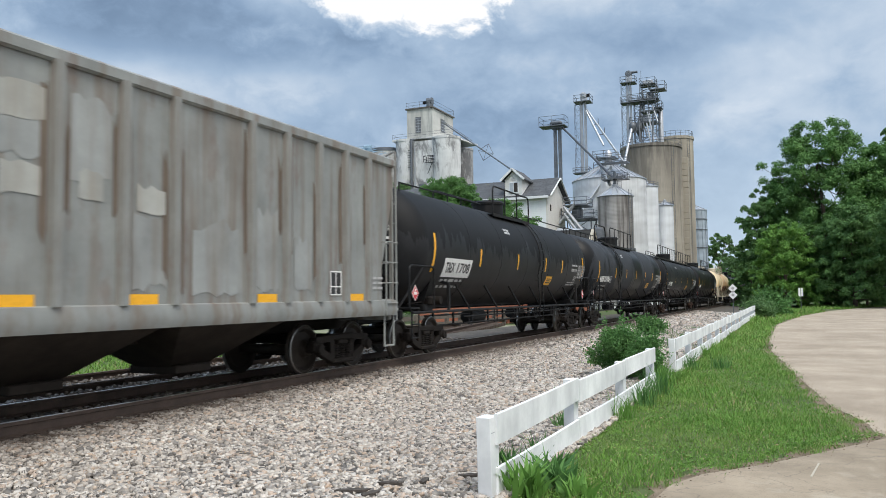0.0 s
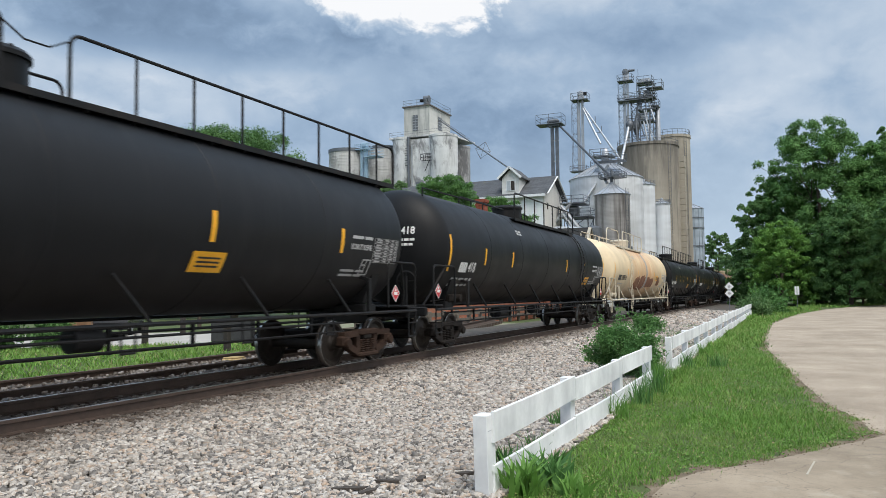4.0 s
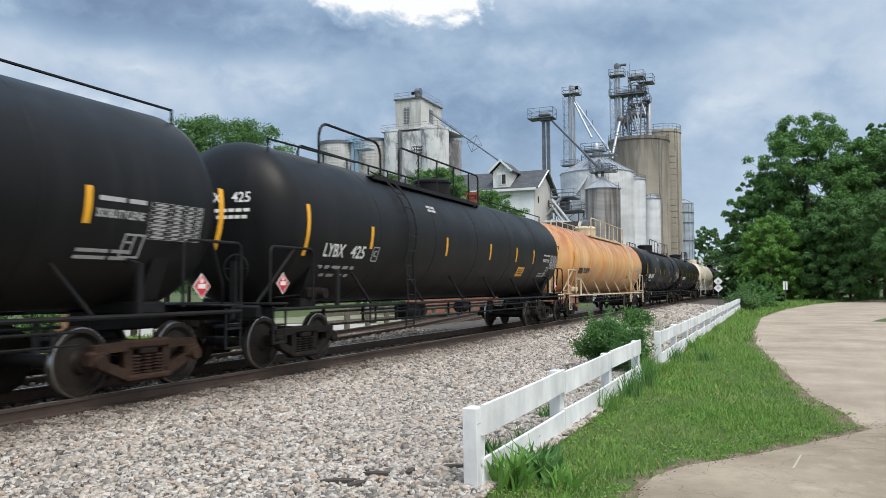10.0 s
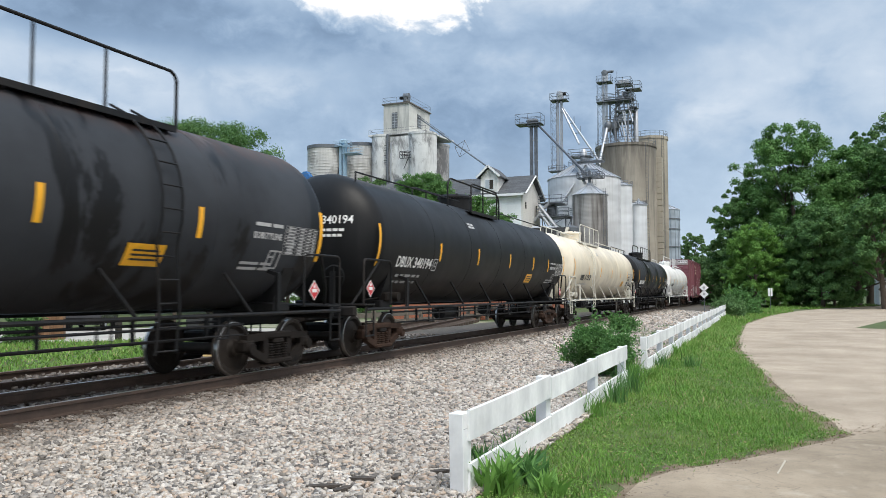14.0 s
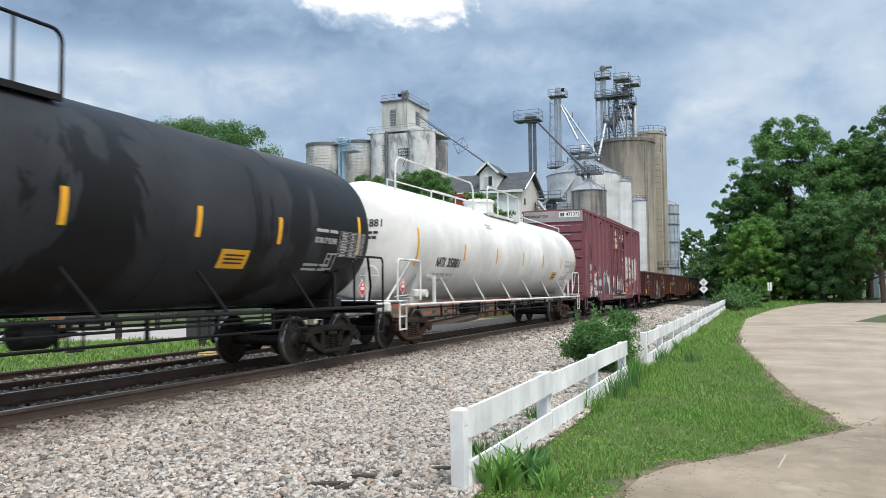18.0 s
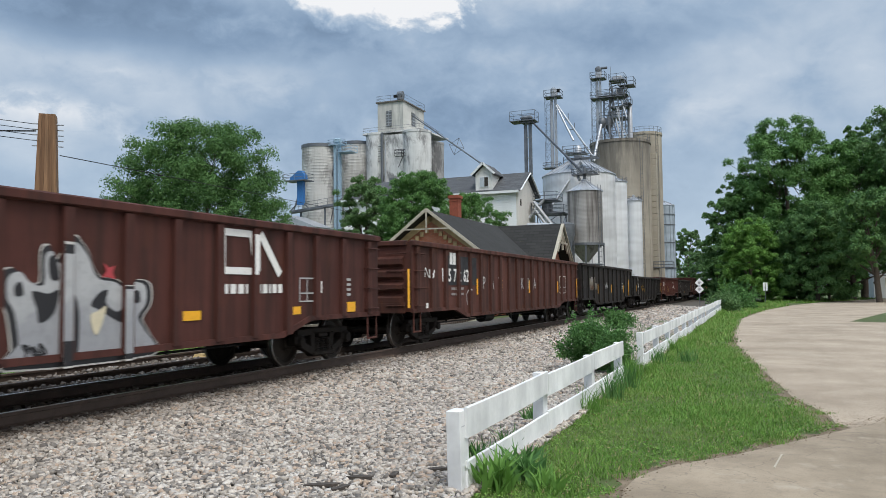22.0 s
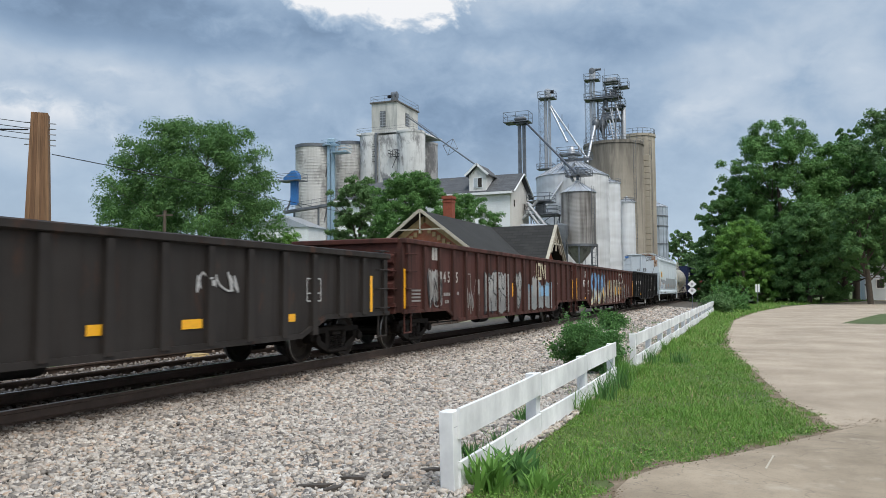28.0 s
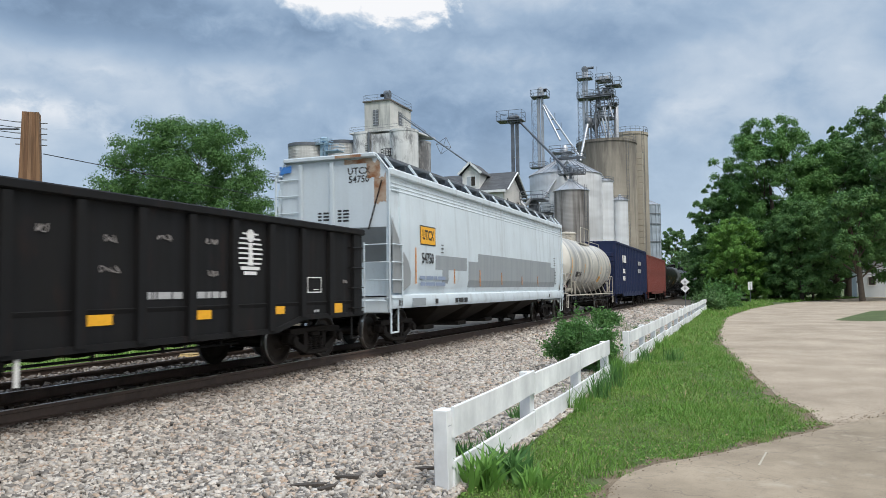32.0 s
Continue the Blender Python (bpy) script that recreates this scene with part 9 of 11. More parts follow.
def plant(label, x, y, h, r, n, w, seed, col, name="weed_clump", wide=0.5):
    """Broad leaves that rise from one root."""
    rng = np.random.default_rng(seed)
    a = rng.uniform(0, 2 * np.pi, n)
    rr = r * rng.uniform(0, 0.6, n)
    v, f = blades(rr * np.cos(a), rr * np.sin(a), np.zeros(n), h * rng.uniform(0.5, 1.1, n), np.full(n, w), rng, wide * 2)
    return tagged(part(name, cloud_mesh(name, v, f, leaf("weed_" + col, *GREENS[col])), None, None, "", pose(x, y, GROUND - 0.01)), label, "weed", "", "stuff")


def shrub(label, x, y, r, h, n, size, seed, kind, name="bush"):
    rng, rnd = np.random.default_rng(seed), random.Random(seed)
    t = thing(name, label, "bush", at=pose(x, y, GROUND - 0.02))
    pts = []
    for k in range(22):
        a, d, z = rnd.uniform(0, 6.3), r * rnd.uniform(0.05, 0.72), h * rnd.uniform(0.1, 0.8)
        d *= 1.0 if z < h * 0.5 else 1.25 - z / h * 0.65
        c = r * rnd.uniform(0.2, 0.36)
        g = rng.normal(size=(n // 22, 3)); g /= np.linalg.norm(g, axis=1, keepdims=True)
        pts.append(g * c * rng.uniform(0.3, 1.1, (len(g), 1)) + (d * math.cos(a), d * math.sin(a), z))
        if k < 12:
            part("stem", Mesh().rod((0, 0, 0), (d * math.cos(a), d * math.sin(a), z), 0.014, 0.006, 5), BARK, t)
    for k in range(34):          # loose shoots over the top and sides
        a, d, up = rnd.uniform(0, 6.3), r * rnd.uniform(0.1, 0.6), rnd.uniform(0.0, 1.0)
        q = np.linspace(0, 1, 30)
        out = d + q * r * (1 - up) * 0.75
        z = h * (0.3 + 0.5 * up) + q * h * (0.1 + 0.32 * up)
        pts.append(np.stack([out * math.cos(a), out * math.sin(a), z], 1) + rng.normal(0, 0.04, (30, 3)))
    v, f = leaves_at(np.concatenate(pts), size, rng)
    part("foliage", cloud_mesh("foliage", v, f, leaf("leaves_" + kind, *GREENS[kind])), None, t)
    return t


# ---------------------------------------------------------------- fence along the lawn
FENCEWHITE = paint("chalky_white_paint", (0.83, 0.85, 0.87), (0.40, 0.42, 0.44), 0.22, 0.6, 0.4)


def build_fence():
    f = thing("rail_fence", "white painted wooden fence with two boards, patched and leaning", "fence")
    rnd = random.Random(8)
    rise = lambda y: 0.0032 * (y - 7)
    k, y = 0, 6.78
    while y < 78:
        m = Mesh().box(0, 0, 0.4, 0.14, 0.19, 0.82, 0.006)
        tilt = rnd.uniform(-1.5, 1.5)
        part("post", m, FENCEWHITE, f, "", pose(6.56 + rnd.uniform(-0.02, 0.02), y, GROUND - 0.04 + rise(y) + rnd.uniform(-0.02, 0.02), rnd.uniform(-1, 1), tilt, rnd.uniform(-3, 3)))
        if not 15.2 < y < 16.5:
            for z, skip in ((0.20, False), (-0.30, False)):
                a, b = y - 0.02, y + 2.98
                z0, z1 = z + rise(a) + rnd.uniform(-0.02, 0.015), z + rise(b) + rnd.uniform(-0.02, 0.015)
                if k == 0:
                    a += 0.02
                n, sag, rings = 6, rnd.uniform(-0.012, 0.004), []
                for i in range(n + 1):
                    p = i / n
                    yy, zz = a + (b - a) * p, z0 + (z1 - z0) * p + sag * 4 * p * (1 - p)
                    rings.append([(x, yy, zz + d) for x, d in ((6.632, -0.14), (6.668, -0.14), (6.668, 0.134), (6.662, 0.14), (6.638, 0.14), (6.632, 0.134))])
                fs = [(i * 6 + j, i * 6 + (j + 1) % 6, i * 6 + 6 + (j + 1) % 6, i * 6 + 6 + j) for i in range(n) for j in range(6)]
                bx = Mesh().add([v for ring in rings for v in ring], fs + [(5, 4, 3, 2, 1, 0), tuple(n * 6 + j for j in range(6))])
                part("board", bx, FENCEWHITE, f)
        y += 3.02
        k += 1
    for z in (0.17, -0.28):
        part("wire_tie", Mesh().path([(6.49, 6.70, z), (6.635, 6.70, z - 0.008), (6.64, 6.86, z - 0.01)], 0.004), GALV, f)


build_fence()


# ---------------------------------------------------------------- small trackside things
def diamond_sign(x, y):
    t = thing("track_sign", "post with two white diamond boards beside the track", "railway sign", at=pose(x, y, GROUND))
    part("post", Mesh().box(0, 0, 1.2, 0.06, 0.06, 2.4), GALVDARK, t)
    for z in (2.28, 1.72):
        p = part("diamond_board", Mesh().prism([(0, -0.37), (0.37, 0), (0, 0.37), (-0.37, 0)], -0.06, -0.045, 1), glow_free("sign_white", (0.8, 0.8, 0.8)), t, "white diamond board", pose(0, 0, z))
        part("symbol", Mesh().lathe([(0.11, -0.068), (0.11, -0.061)], 16, "y"), GREYBAR, p)


diamond_sign(4.63, 69.6)
mk = thing("marker_post", "thin post with two small white plates", "marker post", at=pose(10.0, 93, GROUND))
part("post", Mesh().box(0, 0, 1.1, 0.06, 0.06, 2.2), GALVDARK, mk)
for dx in (-0.12, 0.14):
    part("plate", Mesh().box(dx, -0.05, 1.9, 0.2, 0.02, 0.9), glow_free("sign_white", (0.8, 0.8, 0.8)), mk)


def build_pole():
    """A heavy laminated wooden line pole beyond the siding, with its wires."""
    t = thing("utility_pole", "heavy laminated wooden pole with line wires", "utility pole", at=pose(-17.37, 23.12, GROUND - 0.7, 0, 0, 42) @ Matrix.Scale(1.6, 4))
    wood = []
    for k, c in enumerate(((0.21, 0.115, 0.06), (0.175, 0.09, 0.045), (0.23, 0.13, 0.07), (0.19, 0.10, 0.05), (0.215, 0.12, 0.062))):
        s = Shader("laminated_wood_%d" % k, 0.8)
        g = s.noise(3.0, 6, 0.65, stretch=(9, 9, 0.35), shift=(k * 3.0, 0, 0))
        s.bump(g, 0.4, 0.01)
        wood.append(s.done(s.mix(s.ramp(g, (0.35, 0.0), (0.7, 1.0)), tint(c, 0.6), tint(c, 1.25))))
    n = 5
    for k in range(n):
        m = Mesh()
        b0, b1 = -0.38 + 0.76 * k / n, -0.38 + 0.76 * (k + 1) / n
        t0, t1 = -0.17 + 0.38 * k / n, -0.17 + 0.38 * (k + 1) / n
        d0, d1, zt = 0.27, 0.22, 6.16
        v = [(b0, -d0, 0), (b1 - 0.004, -d0, 0), (b1 - 0.004, d0, 0), (b0, d0, 0), (t0, -d1, zt), (t1 - 0.003, -d1, zt), (t1 - 0.003, d1, zt), (t0, d1, zt)]
        m.add(v, [(3, 2, 1, 0), (4, 5, 6, 7), (0, 1, 5, 4), (1, 2, 6, 5), (2, 3, 7, 6), (3, 0, 4, 7)])
        part("lamination", m, wood[k], t)
    for k in range(5):
        z = 5.93 - k * 0.14
        part("insulator_pin", Mesh().rod((-0.34, 0, z), (0.38, 0, z), 0.014), GALVDARK, t)
    for k in range(4):
        z = 5.93 - k * 0.14
        pts = [(-0.34 - 3.0 * i, 1.0 * i * 0.6, z + 0.35 * i + 0.012 * i * i) for i in range(9)]
        part("wire", Mesh().path(pts, 0.009, 5), BLACK, t)
    part("wire", Mesh().path([(-0.25 - 3.0 * i, 0.5 * i, 5.75 - 0.09 * i + 0.03 * i * i) for i in range(9)], 0.02, 5), BLACK, t)
    part("wire", Mesh().path([(0.3 + 1.9 * i, 1.9 * i * 1.6, 5.15 + 0.12 * i) for i in range(12)], 0.012, 5), BLACK, t)


build_pole()
slim = thing("slim_utility_pole", "slim grey wooden utility pole before the trees", "utility pole", at=pose(-24.5, 38.5, GROUND))
part("shaft", Mesh().rod((0, 0, 0), (0.1, 0, 7.0), 0.13, 0.10, 10), BARK, slim)
part("crossarm", Mesh().box(0.1, 0, 6.7, 1.2, 0.1, 0.1), BARK, slim)


# ---------------------------------------------------------------- depot
def wall_bricks_mat():
    s = Shader("orange_brick_wall", 0.88)
    b = s.n.new("ShaderNodeTexBrick")
    b.inputs["Scale"].default_value = 1.0
    b.inputs["Brick Width"].default_value, b.inputs["Row Height"].default_value, b.inputs["Mortar Size"].default_value = 0.21, 0.075, 0.006
    b.inputs["Color1"].default_value, b.inputs["Color2"].default_value, b.inputs["Mortar"].default_value = (0.42, 0.14, 0.075, 1), (0.33, 0.10, 0.055, 1), (0.30, 0.24, 0.19, 1)
    m = s.n.new("ShaderNodeMapping")
    m.inputs["Rotation"].default_value = (radians(90), 0, 0)
    s.l.new(s.co, m.inputs[0])
    s.l.new(m.outputs[0], b.inputs["Vector"])
    c = s.mix(s.math("MULTIPLY", s.ramp(s.noise(0.8, 5), (0.4, 0.0), (0.7, 1.0)), 0.4), b.outputs[0], (0.26, 0.10, 0.06))
    return s.done(c)


@cached
def siding_mat(name, colour, pitch=0.15, across=False):
    """Lapped boards or ribbed sheet: fine grooves in relief."""
    s = Shader(name, 0.6)
    w = s.n.new("ShaderNodeTexWave")
    w.wave_type, w.bands_direction, w.wave_profile = "BANDS", "X" if across else "Z", "SAW"
    w.inputs["Scale"].default_value = 0.314 / pitch
    s.l.new(s.co, w.inputs[0])
    dirt = s.ramp(s.noise(0.5, 5, 0.65, stretch=(1, 1, 0.25)), (0.45, 0.0), (0.75, 1.0))
    c = s.mix(s.math("MULTIPLY", dirt, 0.3), colour, tint(colour, 0.55))
    c = s.mix(s.math("MULTIPLY", s.ramp(w.outputs[0], (0.0, 1.0), (0.12, 0.0)), 0.35), c, tint(colour, 0.5))
    s.bump(w.outputs[0], 0.5, 0.03)
    return s.done(c)


@cached
def shingle_mat(name, colour):
    s = Shader(name, 0.92)
    b = s.n.new("ShaderNodeTexBrick")
    b.inputs["Brick Width"].default_value, b.inputs["Row Height"].default_value, b.inputs["Mortar Size"].default_value = 0.9, 0.28, 0.02
    b.inputs["Scale"].default_value = 1.0
    b.inputs["Color1"].default_value, b.inputs["Color2"].default_value, b.inputs["Mortar"].default_value = (*tint(colour, 0.8), 1), (*tint(colour, 1.25), 1), (*tint(colour, 0.5), 1)
    s.l.new(s.coords((1, 1, 1)), b.inputs["Vector"])
    c = s.mix(s.math("MULTIPLY", s.ramp(s.noise(0.4, 6, 0.7), (0.5, 0.0), (0.72, 1.0)), 0.5), b.outputs[0], tint(colour, 1.9))
    c = s.mix(s.math("MULTIPLY", s.ramp(s.noise(0.9, 5, 0.7, shift=(5, 2, 0)), (0.66, 0.0), (0.72, 1.0)), 0.5), c, (0.16, 0.15, 0.05))
    s.bump(s.noise(12, 3), 0.4, 0.02)
    return s.done(c)


WOODTRIM = plain("weathered_trim", (0.42, 0.39, 0.32), 0.85, vary=0.25, scale=3)
TANBRICK = plain("tan_brick", (0.42, 0.31, 0.17), 0.88, vary=0.25, scale=3)


def gable_roof(m, w, z0, z1, a, b, th=0.16):
    """A thick roof along y with its ridge at x = 0."""
    m.prism([(-w, z0), (0, z1), (w, z0), (w, z0 + th), (0, z1 + th), (-w, z0 + th)], a, b)


def build_depot():
    t = thing("depot", "old orange brick railway depot with a dark shingled roof", "depot", at=pose(-12.0, 50.6, GROUND))
    brick = wall_bricks_mat()
    w = 3.45
    # long body along y and a cross wing towards the tracks
    part("wall", Mesh().prism([(-w, 0), (w, 0), (w, 4.6), (0, 7.0), (-w, 4.6)], 0.0, 0.4), brick, t, "brick gable wall")
    for sx in (-1, 1):
        part("wall", Mesh().box(sx * (w - 0.2), 10.4, 2.3, 0.4, 20.0, 4.6), brick, t)
    part("wall", Mesh().prism([(-w, 0), (w, 0), (w, 4.6), (0, 7.0), (-w, 4.6)], 20.0, 20.4), brick, t)
    roof = shingle_mat("dark_shingles_worn", (0.020, 0.020, 0.019))
    m = Mesh()
    gable_roof(m, 4.45, 3.95, 7.35, -0.9, 21.0)
    part("roof", m, roof, t, "dark worn shingle roof")
    # cross wing
    wing = Mesh().prism([(12.4, 0), (17.6, 0), (17.6, 4.6), (15.0, 6.9), (12.4, 4.6)], w + 1.2, w + 1.5, 0)
    wing.box(w + 0.6, 12.6, 2.3, 1.6, 0.4, 4.6)
    wing.box(w + 0.6, 17.4, 2.3, 1.6, 0.4, 4.6)
    part("wall", wing, brick, t, "brick cross wing")
    x0, x1 = 0.0, w + 2.4
    part("roof", Mesh().prism([(11.5, 4.15), (15.0, 7.3), (18.5, 4.15), (18.5, 4.33), (15.0, 7.48), (11.5, 4.33)], x0, x1, 0), roof, t, "dark worn shingle roof")
    # barge boards, king posts and braces in both gables
    for s in (-1, 1):
        part("barge_board", Mesh().beam((s * 4.5, -0.95, 4.05), (0, -0.95, 7.52), 0.08, 0.2), WOODTRIM, t)
        part("barge_board", Mesh().beam((x1 + 0.05, 15 + s * 3.55, 4.25), (x1 + 0.05, 15, 7.45), 0.26, 0.08), WOODTRIM, t)
    for p, q in (((0, -0.95, 7.4), (0, -0.95, 5.9)), ((-1.7, -0.95, 6.15), (1.7, -0.95, 6.15))):
        part("gable_truss", Mesh().beam(p, q, 0.09), WOODTRIM, t)
    for p, q in (((x1, 15, 7.3), (x1, 15, 5.2)), ((x1, 13.3, 5.8), (x1, 16.7, 5.8)), ((x1, 13.2, 5.0), (x1, 15, 6.8)), ((x1, 16.8, 5.0), (x1, 15, 6.8)), ((x1, 12.0, 4.4), (x1, 13.3, 5.8)), ((x1, 18.0, 4.4), (x1, 16.7, 5.8))):
        part("gable_truss", Mesh().beam(p, q, 0.14), WOODTRIM, t)
    # stepped band of tan brick below the gable's slopes
    for s in (-1, 1):
        for k in range(9):
            x = s * (0.35 + k * 0.36)
            z = 6.45 - k * 0.25
            part("corbel", shared("depot_corbel", lambda: Mesh().box(0, 0, 0, 0.26, 0.14, 0.34, 0.01), TANBRICK), TANBRICK, t, "", pose(x, -0.06, z - 0.35))
        part("gable_band", Mesh().beam((s * 3.4, -0.04, 4.62), (0, -0.04, 6.98), 0.10, 0.42), TANBRICK, t)
        for y in (-0.6, 3, 6, 9):
            part("eave_bracket", Mesh().path([(s * 3.5, y, 3.2), (s * 4.2, y, 4.0)], 0.06), WOODTRIM, t)
    for x in (-1.6, 1.6):
        part("window", Mesh().box(x, -0.02, 2.3, 1.0, 0.12, 2.0), ROOFING_DARK, t, "dark boarded window")
        part("lintel", Mesh().box(x, -0.05, 3.42, 1.3, 0.14, 0.22), TANBRICK, t)
    part("lamp_bracket", Mesh().path([(0.1, -0.1, 5.2), (0.1, -0.25, 5.2), (0.1, -0.25, 4.6)], 0.03), BLACK, t)
    part("lamp_bracket", Mesh().path([(0.55, -0.1, 5.2), (0.55, -0.25, 5.2), (0.55, -0.25, 4.5)], 0.03), BLACK, t)
    ch = Mesh().box(-0.55, 6.2, 8.0, 0.72, 0.72, 2.6)
    ch.box(-0.55, 6.2, 9.15, 0.9, 0.9, 0.22)
    ch.box(-0.55, 6.2, 8.85, 0.8, 0.8, 0.12)
    part("chimney", ch, plain("red_chimney_brick", (0.26, 0.07, 0.04), 0.9, vary=0.35, scale=6), t, "red brick chimney")


ROOFING_DARK = plain("dark_boards", (0.05, 0.045, 0.04), 0.8, vary=0.2)
build_depot()


# ---------------------------------------------------------------- mill and grain elevator
@cached
def stained_concrete(name, base, stain, amount, seed, tall=0.14, crown=None):
    """Weathered concrete: blotches, rain streaks and fine relief; crown is a soot-stained stretch below the roof (height, depth)."""
    s = Shader(name, 0.9)
    big = s.noise(0.22, 5, 0.6, shift=(seed, seed, 0))
    run = s.noise(0.42, 7, 0.68, stretch=(1.2, 1.2, tall), shift=(seed * 2, 0, seed), distortion=0.4)
    fine = s.noise(1.5, 5, 0.7, stretch=(1.3, 1.3, 0.10), shift=(seed, 3, seed))
    patch = s.noise(0.16, 3, 0.55, shift=(seed * 3, 0, 0))
    rows = s.noise(1.4, 2, 0.5, stretch=(0.02, 0.02, 1.0))
    c = s.mix(s.ramp(big, (0.35, 0.0), (0.7, 1.0)), tint(base, 0.86), tint(base, 1.1))
    c = s.mix(s.math("MULTIPLY", s.ramp(run, (0.50, 0.0), (0.60, 1.0)), amount), c, stain)
    c = s.mix(s.math("MULTIPLY", s.math("MULTIPLY", s.ramp(fine, (0.46, 0.0), (0.58, 1.0)), s.ramp(patch, (0.40, 0.0), (0.58, 1.0))), amount * 0.6), c, tint(stain, 1.6))
    c = s.mix(s.math("MULTIPLY", s.ramp(rows, (0.4, 0.0), (0.6, 1.0)), 0.12), c, tint(base, 0.6))
    if crown:
        up = s.math("DIVIDE", s.math("SUBTRACT", s.axis(2), crown[0] - crown[1]), crown[1], True)
        c = s.mix(s.math("MULTIPLY", up, s.ramp(s.noise(0.5, 5, 0.65, stretch=(1.6, 1.6, 0.2), shift=(seed, 7, 0)), (0.34, 0.15), (0.60, 0.95))), c, stain)
    s.bump(s.noise(6, 4), 0.25, 0.03)
    return s.done(c)


@cached
def ribbed_steel(name, colour, pitch, seed, streak=0.3, metal=0.35, grime=(0.14, 0.12, 0.10)):
    """Corrugated sheet: rings in relief, ring-wise sheets of slightly different tone."""
    s = Shader(name, 0.5, metal)
    w = s.n.new("ShaderNodeTexWave")
    w.wave_type, w.bands_direction, w.wave_profile = "BANDS", "Z", "SIN"
    w.inputs["Scale"].default_value = 0.314 / pitch
    s.l.new(s.co, w.inputs[0])
    run = s.noise(0.8, 5, 0.65, stretch=(1.8, 1.8, 0.08), shift=(seed, seed, 0))
    tone = s.noise(0.9, 1, 0.5, stretch=(0.25, 0.25, 0.9), shift=(seed, 0, 0))
    c = s.mix(s.ramp(tone, (0.35, 0.0), (0.65, 1.0)), tint(colour, 0.86), tint(colour, 1.1))
    c = s.mix(s.math("MULTIPLY", s.ramp(run, (0.46, 0.0), (0.68, 1.0)), streak), c, grime)
    s.bump(w.outputs[0], 0.35 if metal > 0.1 else 0.2, pitch * 0.22)
    return s.done(c)


def ring_rail(m, r, z, n=18, h=1.0):
    pts = [(r * math.cos(2 * math.pi * k / n), r * math.sin(2 * math.pi * k / n)) for k in range(n + 1)]
    for d in (h, h * 0.5):
        m.path([(x, y, z + d) for x, y in pts], 0.03, 4)
    for x, y in pts[:-1]:
        m.rod((x, y, z), (x, y, z + h), 0.03, seg=4)


def box_rail(m, x0, x1, y0, y1, z, h=1.0, r=0.035):
    for d in (h, h * 0.5):
        m.path([(x0, y0, z + d), (x1, y0, z + d), (x1, y1, z + d), (x0, y1, z + d), (x0, y0, z + d)], r, 4)
    for a, b in ((x0, y0), (x1, y0), (x1, y1), (x0, y1), ((x0 + x1) / 2, y0), ((x0 + x1) / 2, y1)):
        m.rod((a, b, z), (a, b, z + h), r, seg=4)


def lattice(m, w, z0, z1, step, r=0.05, x=0.0, y=0.0):
    """A square lattice tower."""
    c = [(x - w, y - w), (x + w, y - w), (x + w, y + w), (x - w, y + w)]
    for a, b in c:
        m.rod((a, b, z0), (a, b, z1), r, seg=4)
    z, k = z0, 0
    while z < z1 - 0.1:
        t = min(z + step, z1)
        for i in range(4):
            p, q = c[i], c[(i + 1) % 4]
            m.rod((*p, t), (*q, t), r * 0.7, seg=4)
            a, b = (p, q) if k % 2 else (q, p)
            m.rod((*a, z), (*b, t), r * 0.6, seg=4)
        z, k = t, k + 1


def platform(t, x0, x1, y0, y1, z, mat=None, h=1.0):
    mat = mat or GALVDARK
    part("platform", Mesh().box((x0 + x1) / 2, (y0 + y1) / 2, z, x1 - x0, y1 - y0, 0.12), mat, t)
    for d in (h, h * 0.5):
        part("platform_rail", Mesh().path([(x0, y0, z + d), (x1, y0, z + d), (x1, y1, z + d), (x0, y1, z + d), (x0, y0, z + d)], 0.035, 4), mat, t)
    for a, b in ((x0, y0), (x1, y0), (x1, y1), (x0, y1), ((x0 + x1) / 2, y0), ((x0 + x1) / 2, y1)):
        part("rail_post", shared("rail_post_%.2f_%s" % (h, mat.name), lambda: Mesh().rod((0, 0, 0), (0, 0, h), 0.035, seg=4), mat), mat, t, "", pose(a, b, z))


def bin_roof(t, r, z, rise, mat, ribs=24, cap=0.45):
    part("roof", Mesh().lathe([(r + 0.12, z - 0.05), (r + 0.12, z), (cap, z + rise), (cap, z + rise + 0.3), (0.01, z + rise + 0.42)], 48), mat, t, "conical ribbed steel roof")
    for k in range(ribs):
        a = 2 * math.pi * k / ribs
        part("roof_rib", shared("roof_rib_%.2f_%.2f" % (r, rise), lambda: Mesh().beam((r + 0.1, 0, z + 0.04), (cap, 0, z + rise + 0.06), 0.09), mat), mat, t, "", pose(0, 0, 0, 0, 0, math.degrees(a)))


def ladder_on(t, r, ang, z0, z1, mat=None):
    """A caged wall ladder on a round bin."""
    c, s = math.cos(ang), math.sin(ang)
    m = Mesh()
    for d in (-0.25, 0.25):
        m.rod(((r + 0.15) * c - d * s, (r + 0.15) * s + d * c, z0), ((r + 0.15) * c - d * s, (r + 0.15) * s + d * c, z1), 0.03, seg=4)
    z = z0
    while z < z1:
        m.rod(((r + 0.15) * c + 0.25 * s, (r + 0.15) * s - 0.25 * c, z), ((r + 0.15) * c - 0.25 * s, (r + 0.15) * s + 0.25 * c, z), 0.02, seg=4)
        z += 0.6
    part("ladder", m, mat or GALVDARK, t)


